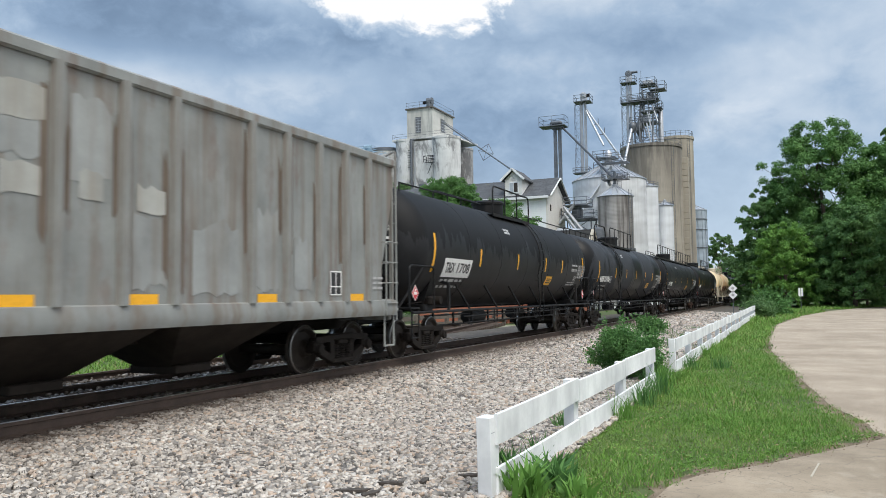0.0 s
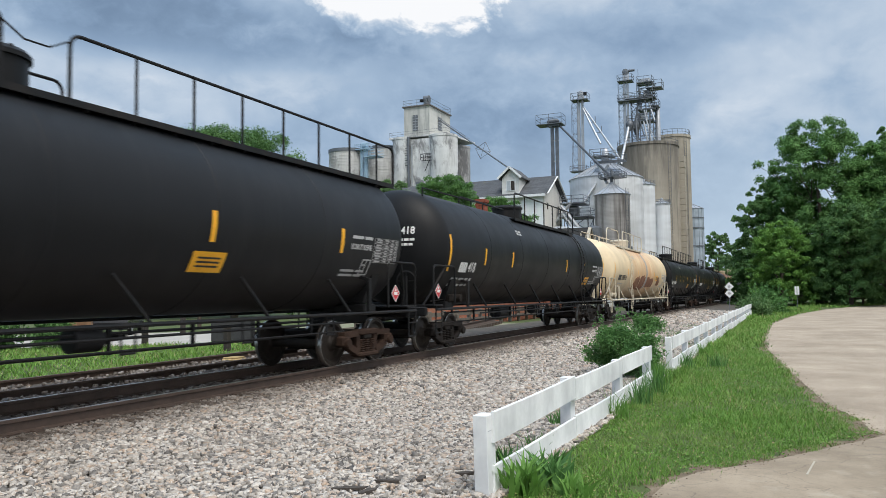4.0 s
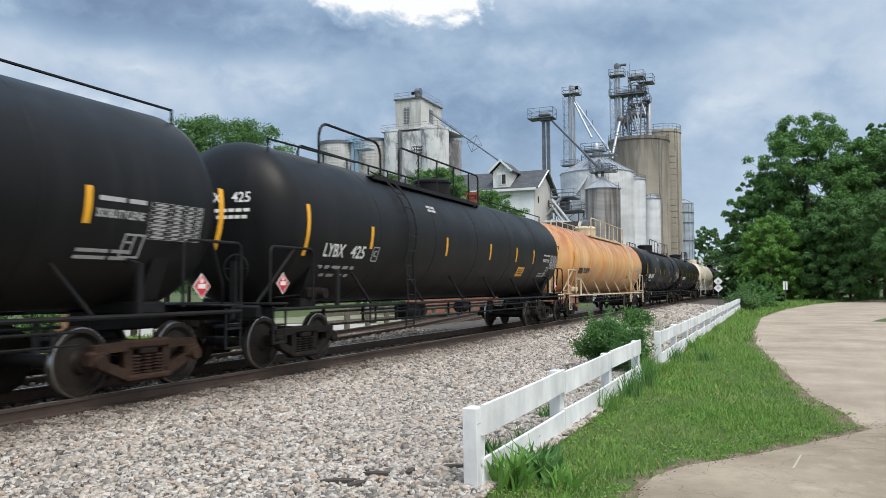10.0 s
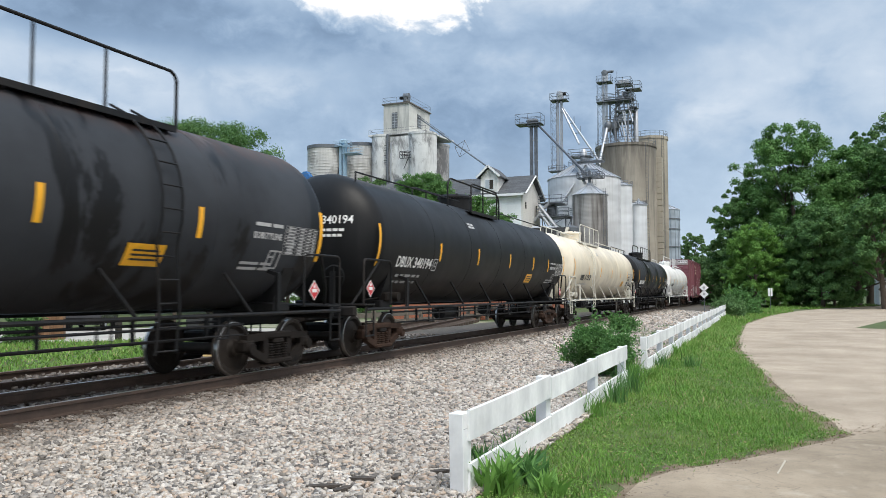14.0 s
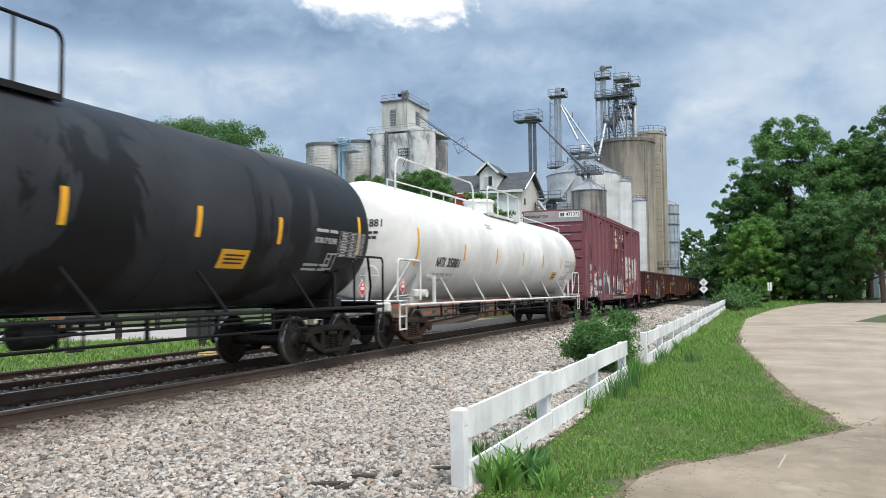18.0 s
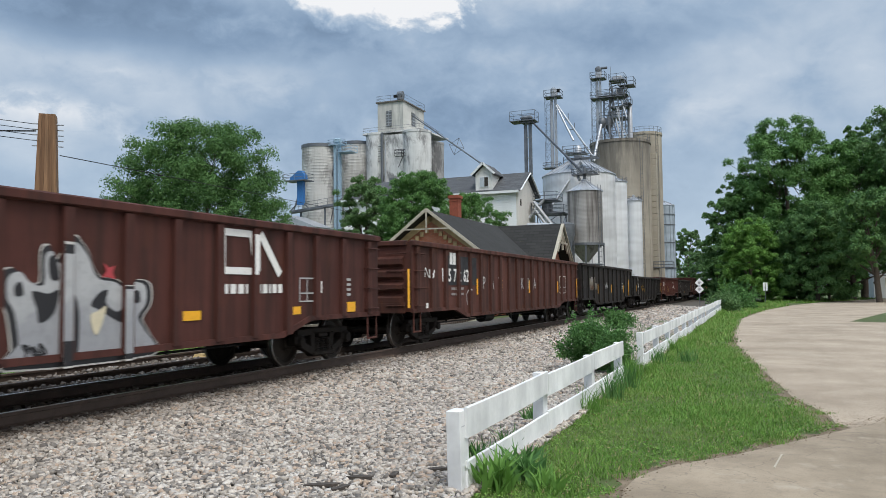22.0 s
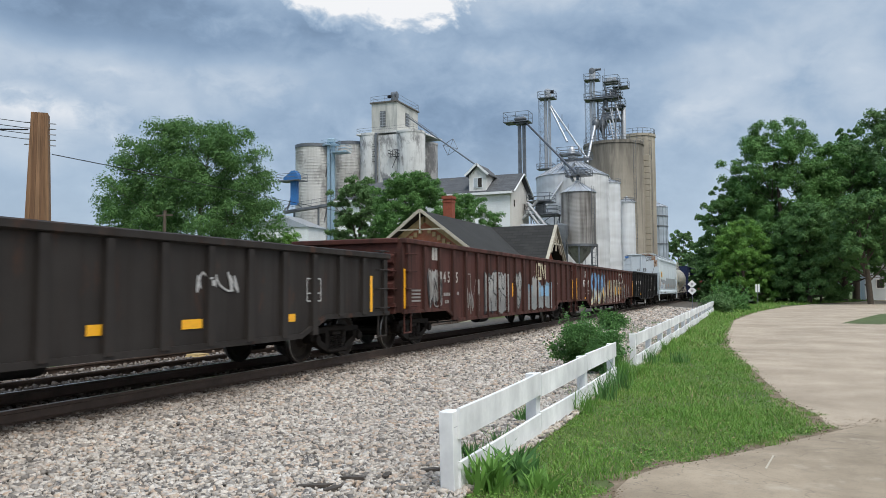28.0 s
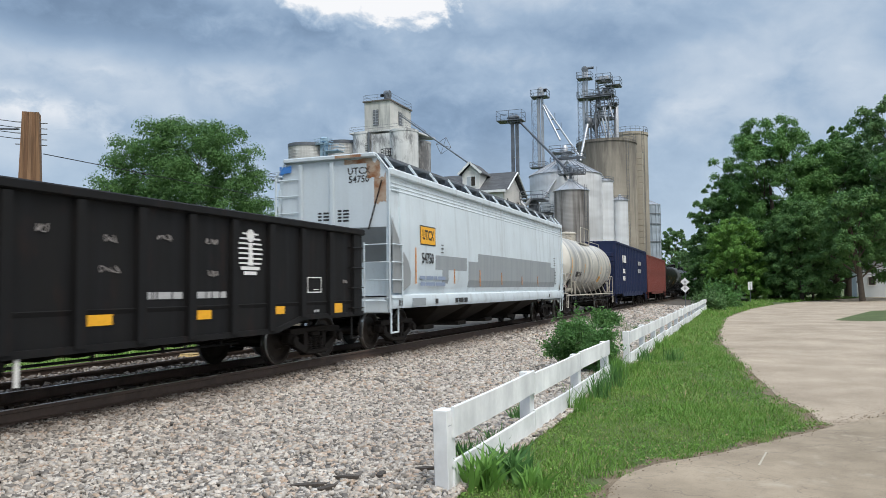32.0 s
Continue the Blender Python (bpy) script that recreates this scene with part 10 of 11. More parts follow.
def build_mill():
    t = thing("mill_building", "tall white feed mill with a dark gabled roof and a dormer", "mill building", at=pose(-17.5, 91.0, GROUND))
    wall, roof = siding_mat("white_lap_siding", (0.84, 0.87, 0.89), 0.22), shingle_mat("slate_shingles", (0.075, 0.08, 0.088))
    L, W, e, r = 24.0, 8.0, 14.1, 16.5
    part("wall", Mesh().box(-L / 2, 0.1, e / 2, L - 0.4, 0.2, e), wall, t, "white boarded front wall")
    part("wall", Mesh().prism([(0, 0), (W, 0), (W, e), (W / 2, r - 0.25), (0, e)], -0.2, 0, 0), siding_mat("grey_gable_siding", (0.72, 0.70, 0.66), 0.22), t, "grey-beige gable wall")
    part("wall", Mesh().box(-L / 2, W - 0.1, e / 2, L - 0.4, 0.2, e), wall, t)
    part("wall", Mesh().prism([(0, 0), (W, 0), (W, e), (W / 2, r - 0.25), (0, e)], -L, -L + 0.2, 0), wall, t)
    part("roof", Mesh().prism([(-0.6, e - 0.3), (W / 2, r), (W + 0.6, e - 0.3), (W + 0.6, e - 0.1), (W / 2, r + 0.2), (-0.6, e - 0.1)], -L - 0.4, 0.5, 0), roof, t, "dark slate-grey roof")
    part("fascia", Mesh().box(-L / 2, -0.62, e - 0.3, L + 0.6, 0.06, 0.3), glow_free("fascia_paint", (0.75, 0.78, 0.8)), t, "white fascia board")
    for s in (0, 1):
        part("barge_board", Mesh().beam((0.52, -0.6 if not s else W + 0.6, e - 0.2), (0.52, W / 2, r + 0.1), 0.3, 0.06), glow_free("fascia_paint", (0.75, 0.78, 0.8)), t)
    # dormer
    dw = Mesh().prism([(-5.32, 13.9), (-3.12, 13.9), (-3.12, 16.2), (-4.22, 17.25), (-5.32, 16.2)], -0.25, 3.4, 1)
    part("dormer", dw, siding_mat("dormer_siding", (0.74, 0.745, 0.73), 0.18, True), t, "white boarded dormer")
    part("dormer_roof", Mesh().prism([(-5.75, 16.05), (-4.22, 17.4), (-2.69, 16.05), (-2.69, 16.2), (-4.22, 17.58), (-5.75, 16.2)], -0.7, 3.9), roof, t)
    for p, q in (((-5.75, -0.72, 16.1), (-4.22, -0.72, 17.5)), ((-2.69, -0.72, 16.1), (-4.22, -0.72, 17.5))):
        part("dormer_trim", Mesh().beam(p, q, 0.06, 0.26), glow_free("fascia_paint", (0.75, 0.78, 0.8)), t)
    win = part("window", Mesh().box(-4.15, -0.29, 15.2, 1.2, 0.1, 1.35), glow_free("fascia_paint", (0.75, 0.78, 0.8)), t, "white framed window, half open")
    part("pane", Mesh().box(-3.9, -0.35, 15.2, 0.48, 0.03, 1.15), ROOFING_DARK, win)
    part("pane", Mesh().box(-4.43, -0.35, 15.2, 0.48, 0.03, 1.15), plain("pale_pane", (0.45, 0.5, 0.55), 0.2), win)
    for x, z in ((-14.0, 6.5), (-9.0, 6.5), (-5.0, 9.5)):
        w = part("window", Mesh().box(x, -0.03, z, 1.1, 0.1, 1.5), glow_free("fascia_paint", (0.75, 0.78, 0.8)), t, "white framed window")
        part("pane", Mesh().box(x, -0.09, z, 0.85, 0.03, 1.25), ROOFING_DARK, w)
    for y, z in ((1.2, 12.6), (6.0, 12.6)):
        part("gable_vent", Mesh().box(0.04, y, z, 0.06, 0.35, 0.8), ROOFING_DARK, t)


def build_elevator():
    t = thing("grain_elevator", "white concrete grain elevator, streaked black, with a headhouse", "grain elevator", at=pose(-46.0, 113.6, GROUND))
    con = stained_concrete("elevator_concrete", (0.70, 0.715, 0.71), (0.14, 0.14, 0.145), 0.8, 3.0, 0.5)
    # darker concrete for the one silo standing further back
    dark = stained_concrete("elevator_dark_concrete", (0.40, 0.405, 0.41), (0.09, 0.09, 0.095), 0.85, 6.0, 0.30)
    for x, y, r, z, mat in ((-1.62, 0.3, 2.12, 27.2, con), (5.4, -0.2, 2.28, 27.0, con), (5.0, 6.6, 2.1, 26.3, dark), (-1.6, 6.0, 2.1, 27.0, con), (1.8, 7.6, 2.1, 27.0, con)):
        part("silo", Mesh().lathe([(r, 0), (r, z), (r + 0.07, z), (r + 0.07, z + 0.35), (0.01, z + 0.35)], 40), mat, t, "concrete silo, its white paint peeled in dark patches", pose(x, y, 0))
    part("infill_wall", Mesh().box(1.9, -1.2, 13.5, 3.4, 0.7, 27.0), con, t, "flat wall between the silos")
    part("deck", Mesh().prism([(-3.8, -1.4), (6.6, -1.6), (7.4, 8.4), (-3.8, 9.0)], 27.36, 27.6, 2), con, t)
    part("downspout", Mesh().rod((-0.1, -1.75, 0), (-0.1, -1.75, 27.4), 0.20, seg=10), GALVDARK, t)
    part("downspout", Mesh().rod((0.5, -1.72, 0), (0.5, -1.72, 26.0), 0.09, seg=8), GALV, t)
    hh = stained_concrete("headhouse_concrete", (0.55, 0.55, 0.52), (0.14, 0.16, 0.16), 0.4, 5.0)
    head = part("headhouse", Mesh().box(0.55, 4.3, 30.1, 4.55, 8.6, 5.2), hh, t, "tall cream headhouse on the roof")
    part("roof_slab", Mesh().box(0.55, 4.3, 32.75, 5.0, 9.1, 0.2), plain("roof_edge", (0.13, 0.12, 0.11), 0.8), head)
    part("window", Mesh().box(0.35, -0.03, 30.0, 0.95, 0.12, 2.6), plain("grey_sash", (0.14, 0.15, 0.16), 0.5), head, "tall dark window")
    for k in range(6):
        part("glazing_bar", Mesh().box(0.35, -0.1, 28.9 + k * 0.44, 0.95, 0.04, 0.06), GALV, head)
    part("glazing_bar", Mesh().box(0.35, -0.1, 30.0, 0.06, 0.04, 2.6), GALV, head)
    part("window", Mesh().box(2.84, 4.1, 30.4, 0.12, 1.5, 2.2), plain("grey_sash", (0.14, 0.15, 0.16), 0.5), head, "tall dark window")
    for k in range(4):
        part("glazing_bar", Mesh().box(2.91, 4.1, 29.6 + k * 0.5, 0.04, 1.5, 0.06), GALV, head)
    m = Mesh()
    box_rail(m, -1.9, 3.0, 0.1, 8.5, 32.85, 1.0, 0.025)
    part("roof_rail", m, GALVDARK, t)
    part("leg_head", Mesh().box(1.9, 1.2, 33.5, 0.95, 1.3, 1.3, 0.3), GALVDARK, t, "grey elevator leg head")
    part("leg_head", Mesh().lathe([(0.2, -0.5), (0.62, -0.45), (0.62, 0.45), (0.2, 0.5)], 18, "x", (1.9, 1.2, 34.0)), GALVDARK, t)
    part("motor", Mesh().box(1.1, 0.9, 33.8, 0.6, 0.5, 0.5, 0.1), BLACK, t)
    m = Mesh()
    box_rail(m, 2.6, 4.2, -2.9, -1.9, 23.2, 1.0, 0.05)
    m.beam((2.5, -2.4, 23.2), (4.3, -2.4, 23.2), 0.1)
    m.beam((2.7, -1.6, 21.6), (4.1, -2.8, 23.2), 0.08)
    part("balcony", m, plain("black_frame", (0.04, 0.04, 0.045), 0.7), t, "small black steel balcony")["kind"] = "stuff"
    part("hatch", Mesh().box(1.55, -1.6, 19.6, 0.85, 0.2, 0.8), GALVDARK, t, "small hatch with a frame")
    for z in (22.6, 23.4, 24.2, 25.0):
        part("wall_ladder", Mesh().box(-0.55, -1.72, z + 0.6, 0.5, 0.06, 0.06).box(-0.55, -1.72, z + 0.2, 0.5, 0.06, 0.06), BLACK, t)
    # rails on the silo tops
    m = Mesh()
    box_rail(m, -3.7, 6.4, -1.4, 8.4, 27.6, 0.8, 0.022)
    part("roof_rail", m, GALVDARK, t)
    # conveyor pipe down to the mill's dormer, with its square brace
    a, b = Vector((2.7, 4.1, 31.1)), Vector((23.6, -21.6, 17.7))
    part("conveyor_pipe", Mesh().path([tuple(a), tuple(b)], 0.11, 8), GALVDARK, t)
    part("conveyor_pipe", Mesh().path([tuple(a + Vector((0, 0, 0.3))), tuple(a.lerp(b, 0.45) + Vector((0, 0, 0.3)))], 0.04, 6), GALVDARK, t)
    q = a.lerp(b, 0.70)
    br = Mesh()
    c = [q + Vector(d) for d in ((0.35, 0.1, 1.15), (1.05, 0.1, -0.3), (-0.35, -0.1, -1.15), (-1.05, -0.1, 0.3))]
    br.path([tuple(p) for p in c] + [tuple(c[0])], 0.035, 4)
    br.path([tuple(c[0]), tuple(c[2])], 0.03, 4).path([tuple(c[1]), tuple(c[3])], 0.03, 4)
    part("pipe_brace", br, GALVDARK, t)


def build_bins():
    # ribbed bins west of the elevator, with their blue leg
    for x, y, r, z in ((-55.0, 107.6, 2.9, 24.7), (-52.2, 114.5, 2.6, 26.1)):
        t = thing("ribbed_silo", "grey ribbed stave silo with black streaks", "silo", at=pose(x, y, GROUND))
        prof = []
        k = 0.0
        while k < z:
            prof += [(r, k), (r + 0.03, k + 0.03), (r + 0.03, k + 0.10), (r, k + 0.13)]
            k += 0.46
        part("wall", Mesh().lathe(prof + [(r, z)], 40), stained_concrete("stave_concrete", (0.56, 0.56, 0.545), (0.20, 0.19, 0.18), 0.6, 7.0, 0.6), t, "stave wall with steel hoops")
        part("roof", Mesh().lathe([(r + 0.1, z), (r + 0.1, z + 0.5), (0.4, z + 0.9), (0.01, z + 0.9)], 40), GALVDARK, t)
    t = thing("leg_tower", "slim blue-grey steel leg tower with a platform", "leg tower", at=pose(-51.3, 106.6, GROUND))
    blue = plain("faded_blue_paint", (0.30, 0.43, 0.54), 0.6, vary=0.2)
    for dx in (-0.36, 0.36):
        part("leg_casing", Mesh().box(dx, 0, 12.7, 0.42, 0.5, 25.4), blue, t)
    part("leg_head", Mesh().box(0, 0, 25.6, 1.2, 0.7, 0.8, 0.15), blue, t)
    platform(t, -1.4, 1.2, -0.7, 0.7, 24.9, blue, 0.8)
    platform(t, 0.4, 3.0, -1.0, 1.0, 23.6, blue)
    for p, q in (((-3.2, 0, 9.5), (-0.6, 0, 22.0)), ((-2.0, -0.6, 8.5), (-0.4, 0, 16.5)), ((-4.4, 0, 8.5), (-1.0, 0, 20.0))):
        part("stay", Mesh().beam(p, q, 0.12), plain("dark_grating", (0.10, 0.10, 0.11), 0.6), t)
    part("catwalk", Mesh().box(-3.0, -0.5, 14.8, 1.6, 0.8, 0.12), GALVDARK, t)
    t = thing("blue_conveyor_head", "bright blue conveyor head on a railed stand", "conveyor", at=pose(-53.9, 99.7, GROUND))
    vivid = plain("bright_blue_paint", (0.035, 0.16, 0.42), 0.5, vary=0.2)
    part("leg_casing", Mesh().box(0.28, 0, 16.9, 1.05, 0.6, 4.0), vivid, t)
    part("head", Mesh().prism([(-1.35, 18.6), (1.1, 18.6), (1.1, 19.3), (0.6, 20.0), (0.05, 20.0), (-1.35, 19.0)], -0.5, 0.5), vivid, t, "bright blue sheet-metal head")
    platform(t, -2.0, 1.8, -1.2, 1.2, 18.5)
    for p, q in (((0.0, 0, 15.4), (-1.7, 0, 14.0)), ((0.4, 0, 15.4), (1.8, 0, 14.2)), ((-0.2, 0, 16.4), (-1.0, 0, 14.0))):
        part("stay", Mesh().beam(p, q, 0.15), GALVDARK, t)
    part("conveyor_deck", Mesh().beam((-2.2, 1.2, 14.0), (8.4, 3.0, 15.4), 1.3, 0.35), GALVDARK, t)
    m = Mesh()
    for d in (0.5, 1.0):
        m.path([(-2.2, 0.6, 14.1 + d), (8.4, 2.4, 15.5 + d)], 0.03, 4)
    for k in range(8):
        m.rod((-2.2 + k * 1.51, 0.6 + k * 0.257, 14.1 + k * 0.2), (-2.2 + k * 1.51, 0.6 + k * 0.257, 15.1 + k * 0.2), 0.03, seg=4)
    part("deck_rail", m, GALVDARK, t)
    for x, z in ((-1, 14.0), (3.2, 14.5), (7.6, 15.1)):
        part("deck_leg", Mesh().beam((x, 2, 0), (x, 2, z), 0.22), GALVDARK, t)
    t = thing("low_shed", "pale low shed beside the silos", "shed", at=pose(-53.0, 97.5, GROUND))
    part("wall", Mesh().box(0, 0, 5.6, 9.0, 5.0, 11.2), siding_mat("white_lap_siding", (0.84, 0.87, 0.89), 0.22), t)
    part("roof", Mesh().prism([(-4.8, 11.1), (0, 13.0), (4.8, 11.1)], -2.7, 2.7), GALV, t)

    # big white bin and its neighbours
    t = thing("grain_bin", "large white corrugated steel grain bin with a conical roof", "grain bin", at=pose(-14.2, 111.0, GROUND))
    white = ribbed_steel("white_corrugated_steel", (0.66, 0.68, 0.70), 0.16, 1.0, 0.22, 0.05)
    part("wall", Mesh().lathe([(5.15, 0), (5.15, 18.0), (5.2, 18.0)], 56), white, t, "white corrugated wall")
    bin_roof(t, 5.15, 18.05, 2.7, GALV, 32, 0.6)
    m = Mesh()
    ring_rail(m, 2.2, 19.9, 12, 0.9)
    part("roof_rail", m, GALVDARK, t)
    platform(t, -2.0, 1.2, -1.2, 1.2, 21.4)
    part("fill_spout", Mesh().lathe([(0.5, 20.6), (0.5, 22.2), (0.2, 22.6)], 14), GALV, t)
    ladder_on(t, 5.15, -1.1, 0.5, 18.2)
    for x, y, r, z in ((-9.4, 114.0, 1.55, 17.3), (-7.3, 116.4, 1.18, 14.7)):
        t = thing("grain_bin", "slender white steel bin", "grain bin", at=pose(x, y, GROUND))
        part("wall", Mesh().lathe([(r, 0), (r, z)], 30), ribbed_steel("white_smooth_steel", (0.68, 0.71, 0.74), 0.16, 3.0, 0.15, 0.0), t)
        bin_roof(t, r, z, 0.55, GALV, 10, 0.2)
        m = Mesh()
        ring_rail(m, r + 0.05, z, 8, 0.6)
        part("roof_rail", m, GALVDARK, t)
    # steel hopper tank on legs
    t = thing("hopper_tank", "dark streaked steel hopper tank standing on legs", "hopper tank", at=pose(-10.38, 96.2, GROUND))
    steel = ribbed_steel("dark_streaked_steel", (0.33, 0.32, 0.31), 0.16, 6.0, 0.9, 0.1, (0.06, 0.052, 0.045))
    part("shell", Mesh().lathe([(2.15, 7.45), (2.15, 13.95)], 44), steel, t, "streaked steel shell")
    part("cone", Mesh().lathe([(0.35, 5.2), (2.15, 7.35)], 44, close=False), steel, t, "steel discharge cone")
    bin_roof(t, 2.15, 13.95, 1.2, GALV, 16, 0.4)
    part("ring_beam", Mesh().lathe([(2.2, 7.2), (2.32, 7.2), (2.32, 7.5), (2.2, 7.5)], 44, close=False), GALVDARK, t)
    for k in range(8):
        a = 2 * math.pi * k / 8 + 0.2
        part("leg", Mesh().beam((2.2 * math.cos(a), 2.2 * math.sin(a), 0), (2.2 * math.cos(a), 2.2 * math.sin(a), 7.4), 0.16), GALVDARK, t)
    for z in (2.4, 4.9):
        m = Mesh()
        m.path([(2.2 * math.cos(2 * math.pi * k / 8 + 0.2), 2.2 * math.sin(2 * math.pi * k / 8 + 0.2), z) for k in range(9)], 0.06, 5)
        part("leg_brace", m, GALVDARK, t)
    platform(t, -0.7, 1.1, -0.9, 0.9, 16.2, h=0.8)
    part("fill_spout", Mesh().lathe([(0.2, 15.0), (0.2, 17.0)], 12), GALVDARK, t)
    ladder_on(t, 2.15, -0.5, 4.0, 14.6)
    t = thing("cyclone", "small grey steel cyclone hopper", "cyclone", at=pose(-12.05, 93.2, GROUND))
    part("shell", Mesh().lathe([(0.2, 5.6), (0.75, 7.6), (1.0, 8.6), (1.0, 9.7), (0.3, 10.0), (0.01, 10.0)], 28), GALVDARK, t)
    part("stand", Mesh().beam((-0.7, -0.7, 0), (-0.7, -0.7, 7.8), 0.12).beam((0.7, -0.7, 0), (0.7, -0.7, 7.8), 0.12).beam((0.7, 0.7, 0), (0.7, 0.7, 7.8), 0.12).beam((-0.7, 0.7, 0), (-0.7, 0.7, 7.8), 0.12), GALVDARK, t)
    part("duct", Mesh().path([(0, 0, 9.5), (-0.6, -0.2, 9.4), (-2.4, -0.3, 9.7), (-4.8, -0.4, 9.8)], 0.30, 10), GALV, t)
    # open steel tower in front of the mill's end
    t = thing("service_tower", "grey lattice tower with stairs between mill and bins", "lattice tower", at=pose(-14.9, 97.5, GROUND))
    m = Mesh()
    lattice(m, 1.5, 0, 11.5, 1.9, 0.08)
    part("lattice", m, GALVDARK, t)
    platform(t, -2.2, 1.9, -1.7, 1.7, 11.5)
    platform(t, -2.0, 1.0, -1.7, 1.7, 13.2)
    part("machine", Mesh().box(-0.6, 0, 12.3, 1.2, 1.2, 1.4, 0.15), GALVDARK, t)
    for p, q in (((-1.9, -1.6, 13.0), (1.6, -1.6, 8.4)), ((-0.5, -1.5, 13.4), (-2.6, -1.5, 11.0)), ((-1.9, -1.5, 12.2), (0.8, -1.5, 8.4))):
        part("spout", Mesh().path([p, q], 0.22, 8), GALV, t)
    # tan concrete silos
    con = stained_concrete("tan_silo_concrete", (0.40, 0.365, 0.30), (0.17, 0.155, 0.13), 0.45, 9.0)
    grimy = stained_concrete("grimy_silo_concrete", (0.39, 0.355, 0.295), (0.10, 0.093, 0.082), 0.55, 4.0, 0.14, (26.0, 9.0))
    for x, y, r, z in ((-11.2, 130.0, 4.85, 25.9), (-8.35, 138.5, 2.95, 28.7)):
        t = thing("concrete_silo", "weathered tan concrete silo with dark rain streaks", "silo", at=pose(x, y, GROUND))
        mat = grimy if r > 4 else con
        part("wall", Mesh().lathe([(r, 0), (r, z)], 56), mat, t, "streaked concrete wall")
        part("roof", Mesh().lathe([(r + 0.12, z - 0.45), (r + 0.12, z), (0.01, z + 0.15)], 56), mat, t)
        m = Mesh()
        ring_rail(m, r, z, 22, 0.9)
        part("roof_rail", m, GALVDARK, t)
        ladder_on(t, r, -0.7, 1, z)
    t = thing("silo_stair_tower", "narrow tan concrete stair tower of banded blocks", "stair tower", at=pose(-6.05, 131.0, GROUND))
    for k in range(24):
        part("block_course", shared("stair_block", lambda: Mesh().box(0, 0, 0.48, 1.15, 1.4, 0.96, 0.03), con), con, t, "", pose(0, 0, k * 1.0))
    part("balcony", Mesh().box(1.2, -0.3, 5.2, 3.2, 1.2, 0.12), GALVDARK, t)
    m = Mesh()
    box_rail(m, -0.2, 2.8, -0.9, 0.3, 5.2)
    part("balcony_rail", m, GALVDARK, t)
    t = thing("grain_bin", "blue-grey corrugated bin with upright stiffeners", "grain bin", at=pose(-6.85, 150.0, GROUND))
    bl = ribbed_steel("blue_grey_steel", (0.36, 0.43, 0.50), 0.16, 4.0, 0.2, 0.05)
    part("wall", Mesh().lathe([(2.15, 0), (2.15, 17.2)], 40), bl, t)
    bin_roof(t, 2.15, 17.2, 0.9, GALV, 12, 0.3)
    for k in range(16):
        part("stiffener", shared("bin_stiffener", lambda: Mesh().box(2.2, 0, 8.6, 0.1, 0.14, 17.2), bl), bl, t, "", pose(0, 0, 0, 0, 0, k * 22.5))
    for z in (5.5, 10.2, 13.5, 15.4):
        part("wind_ring", Mesh().lathe([(2.2, z), (2.3, z), (2.3, z + 0.15), (2.2, z + 0.15)], 40, close=False), GALVDARK, t)


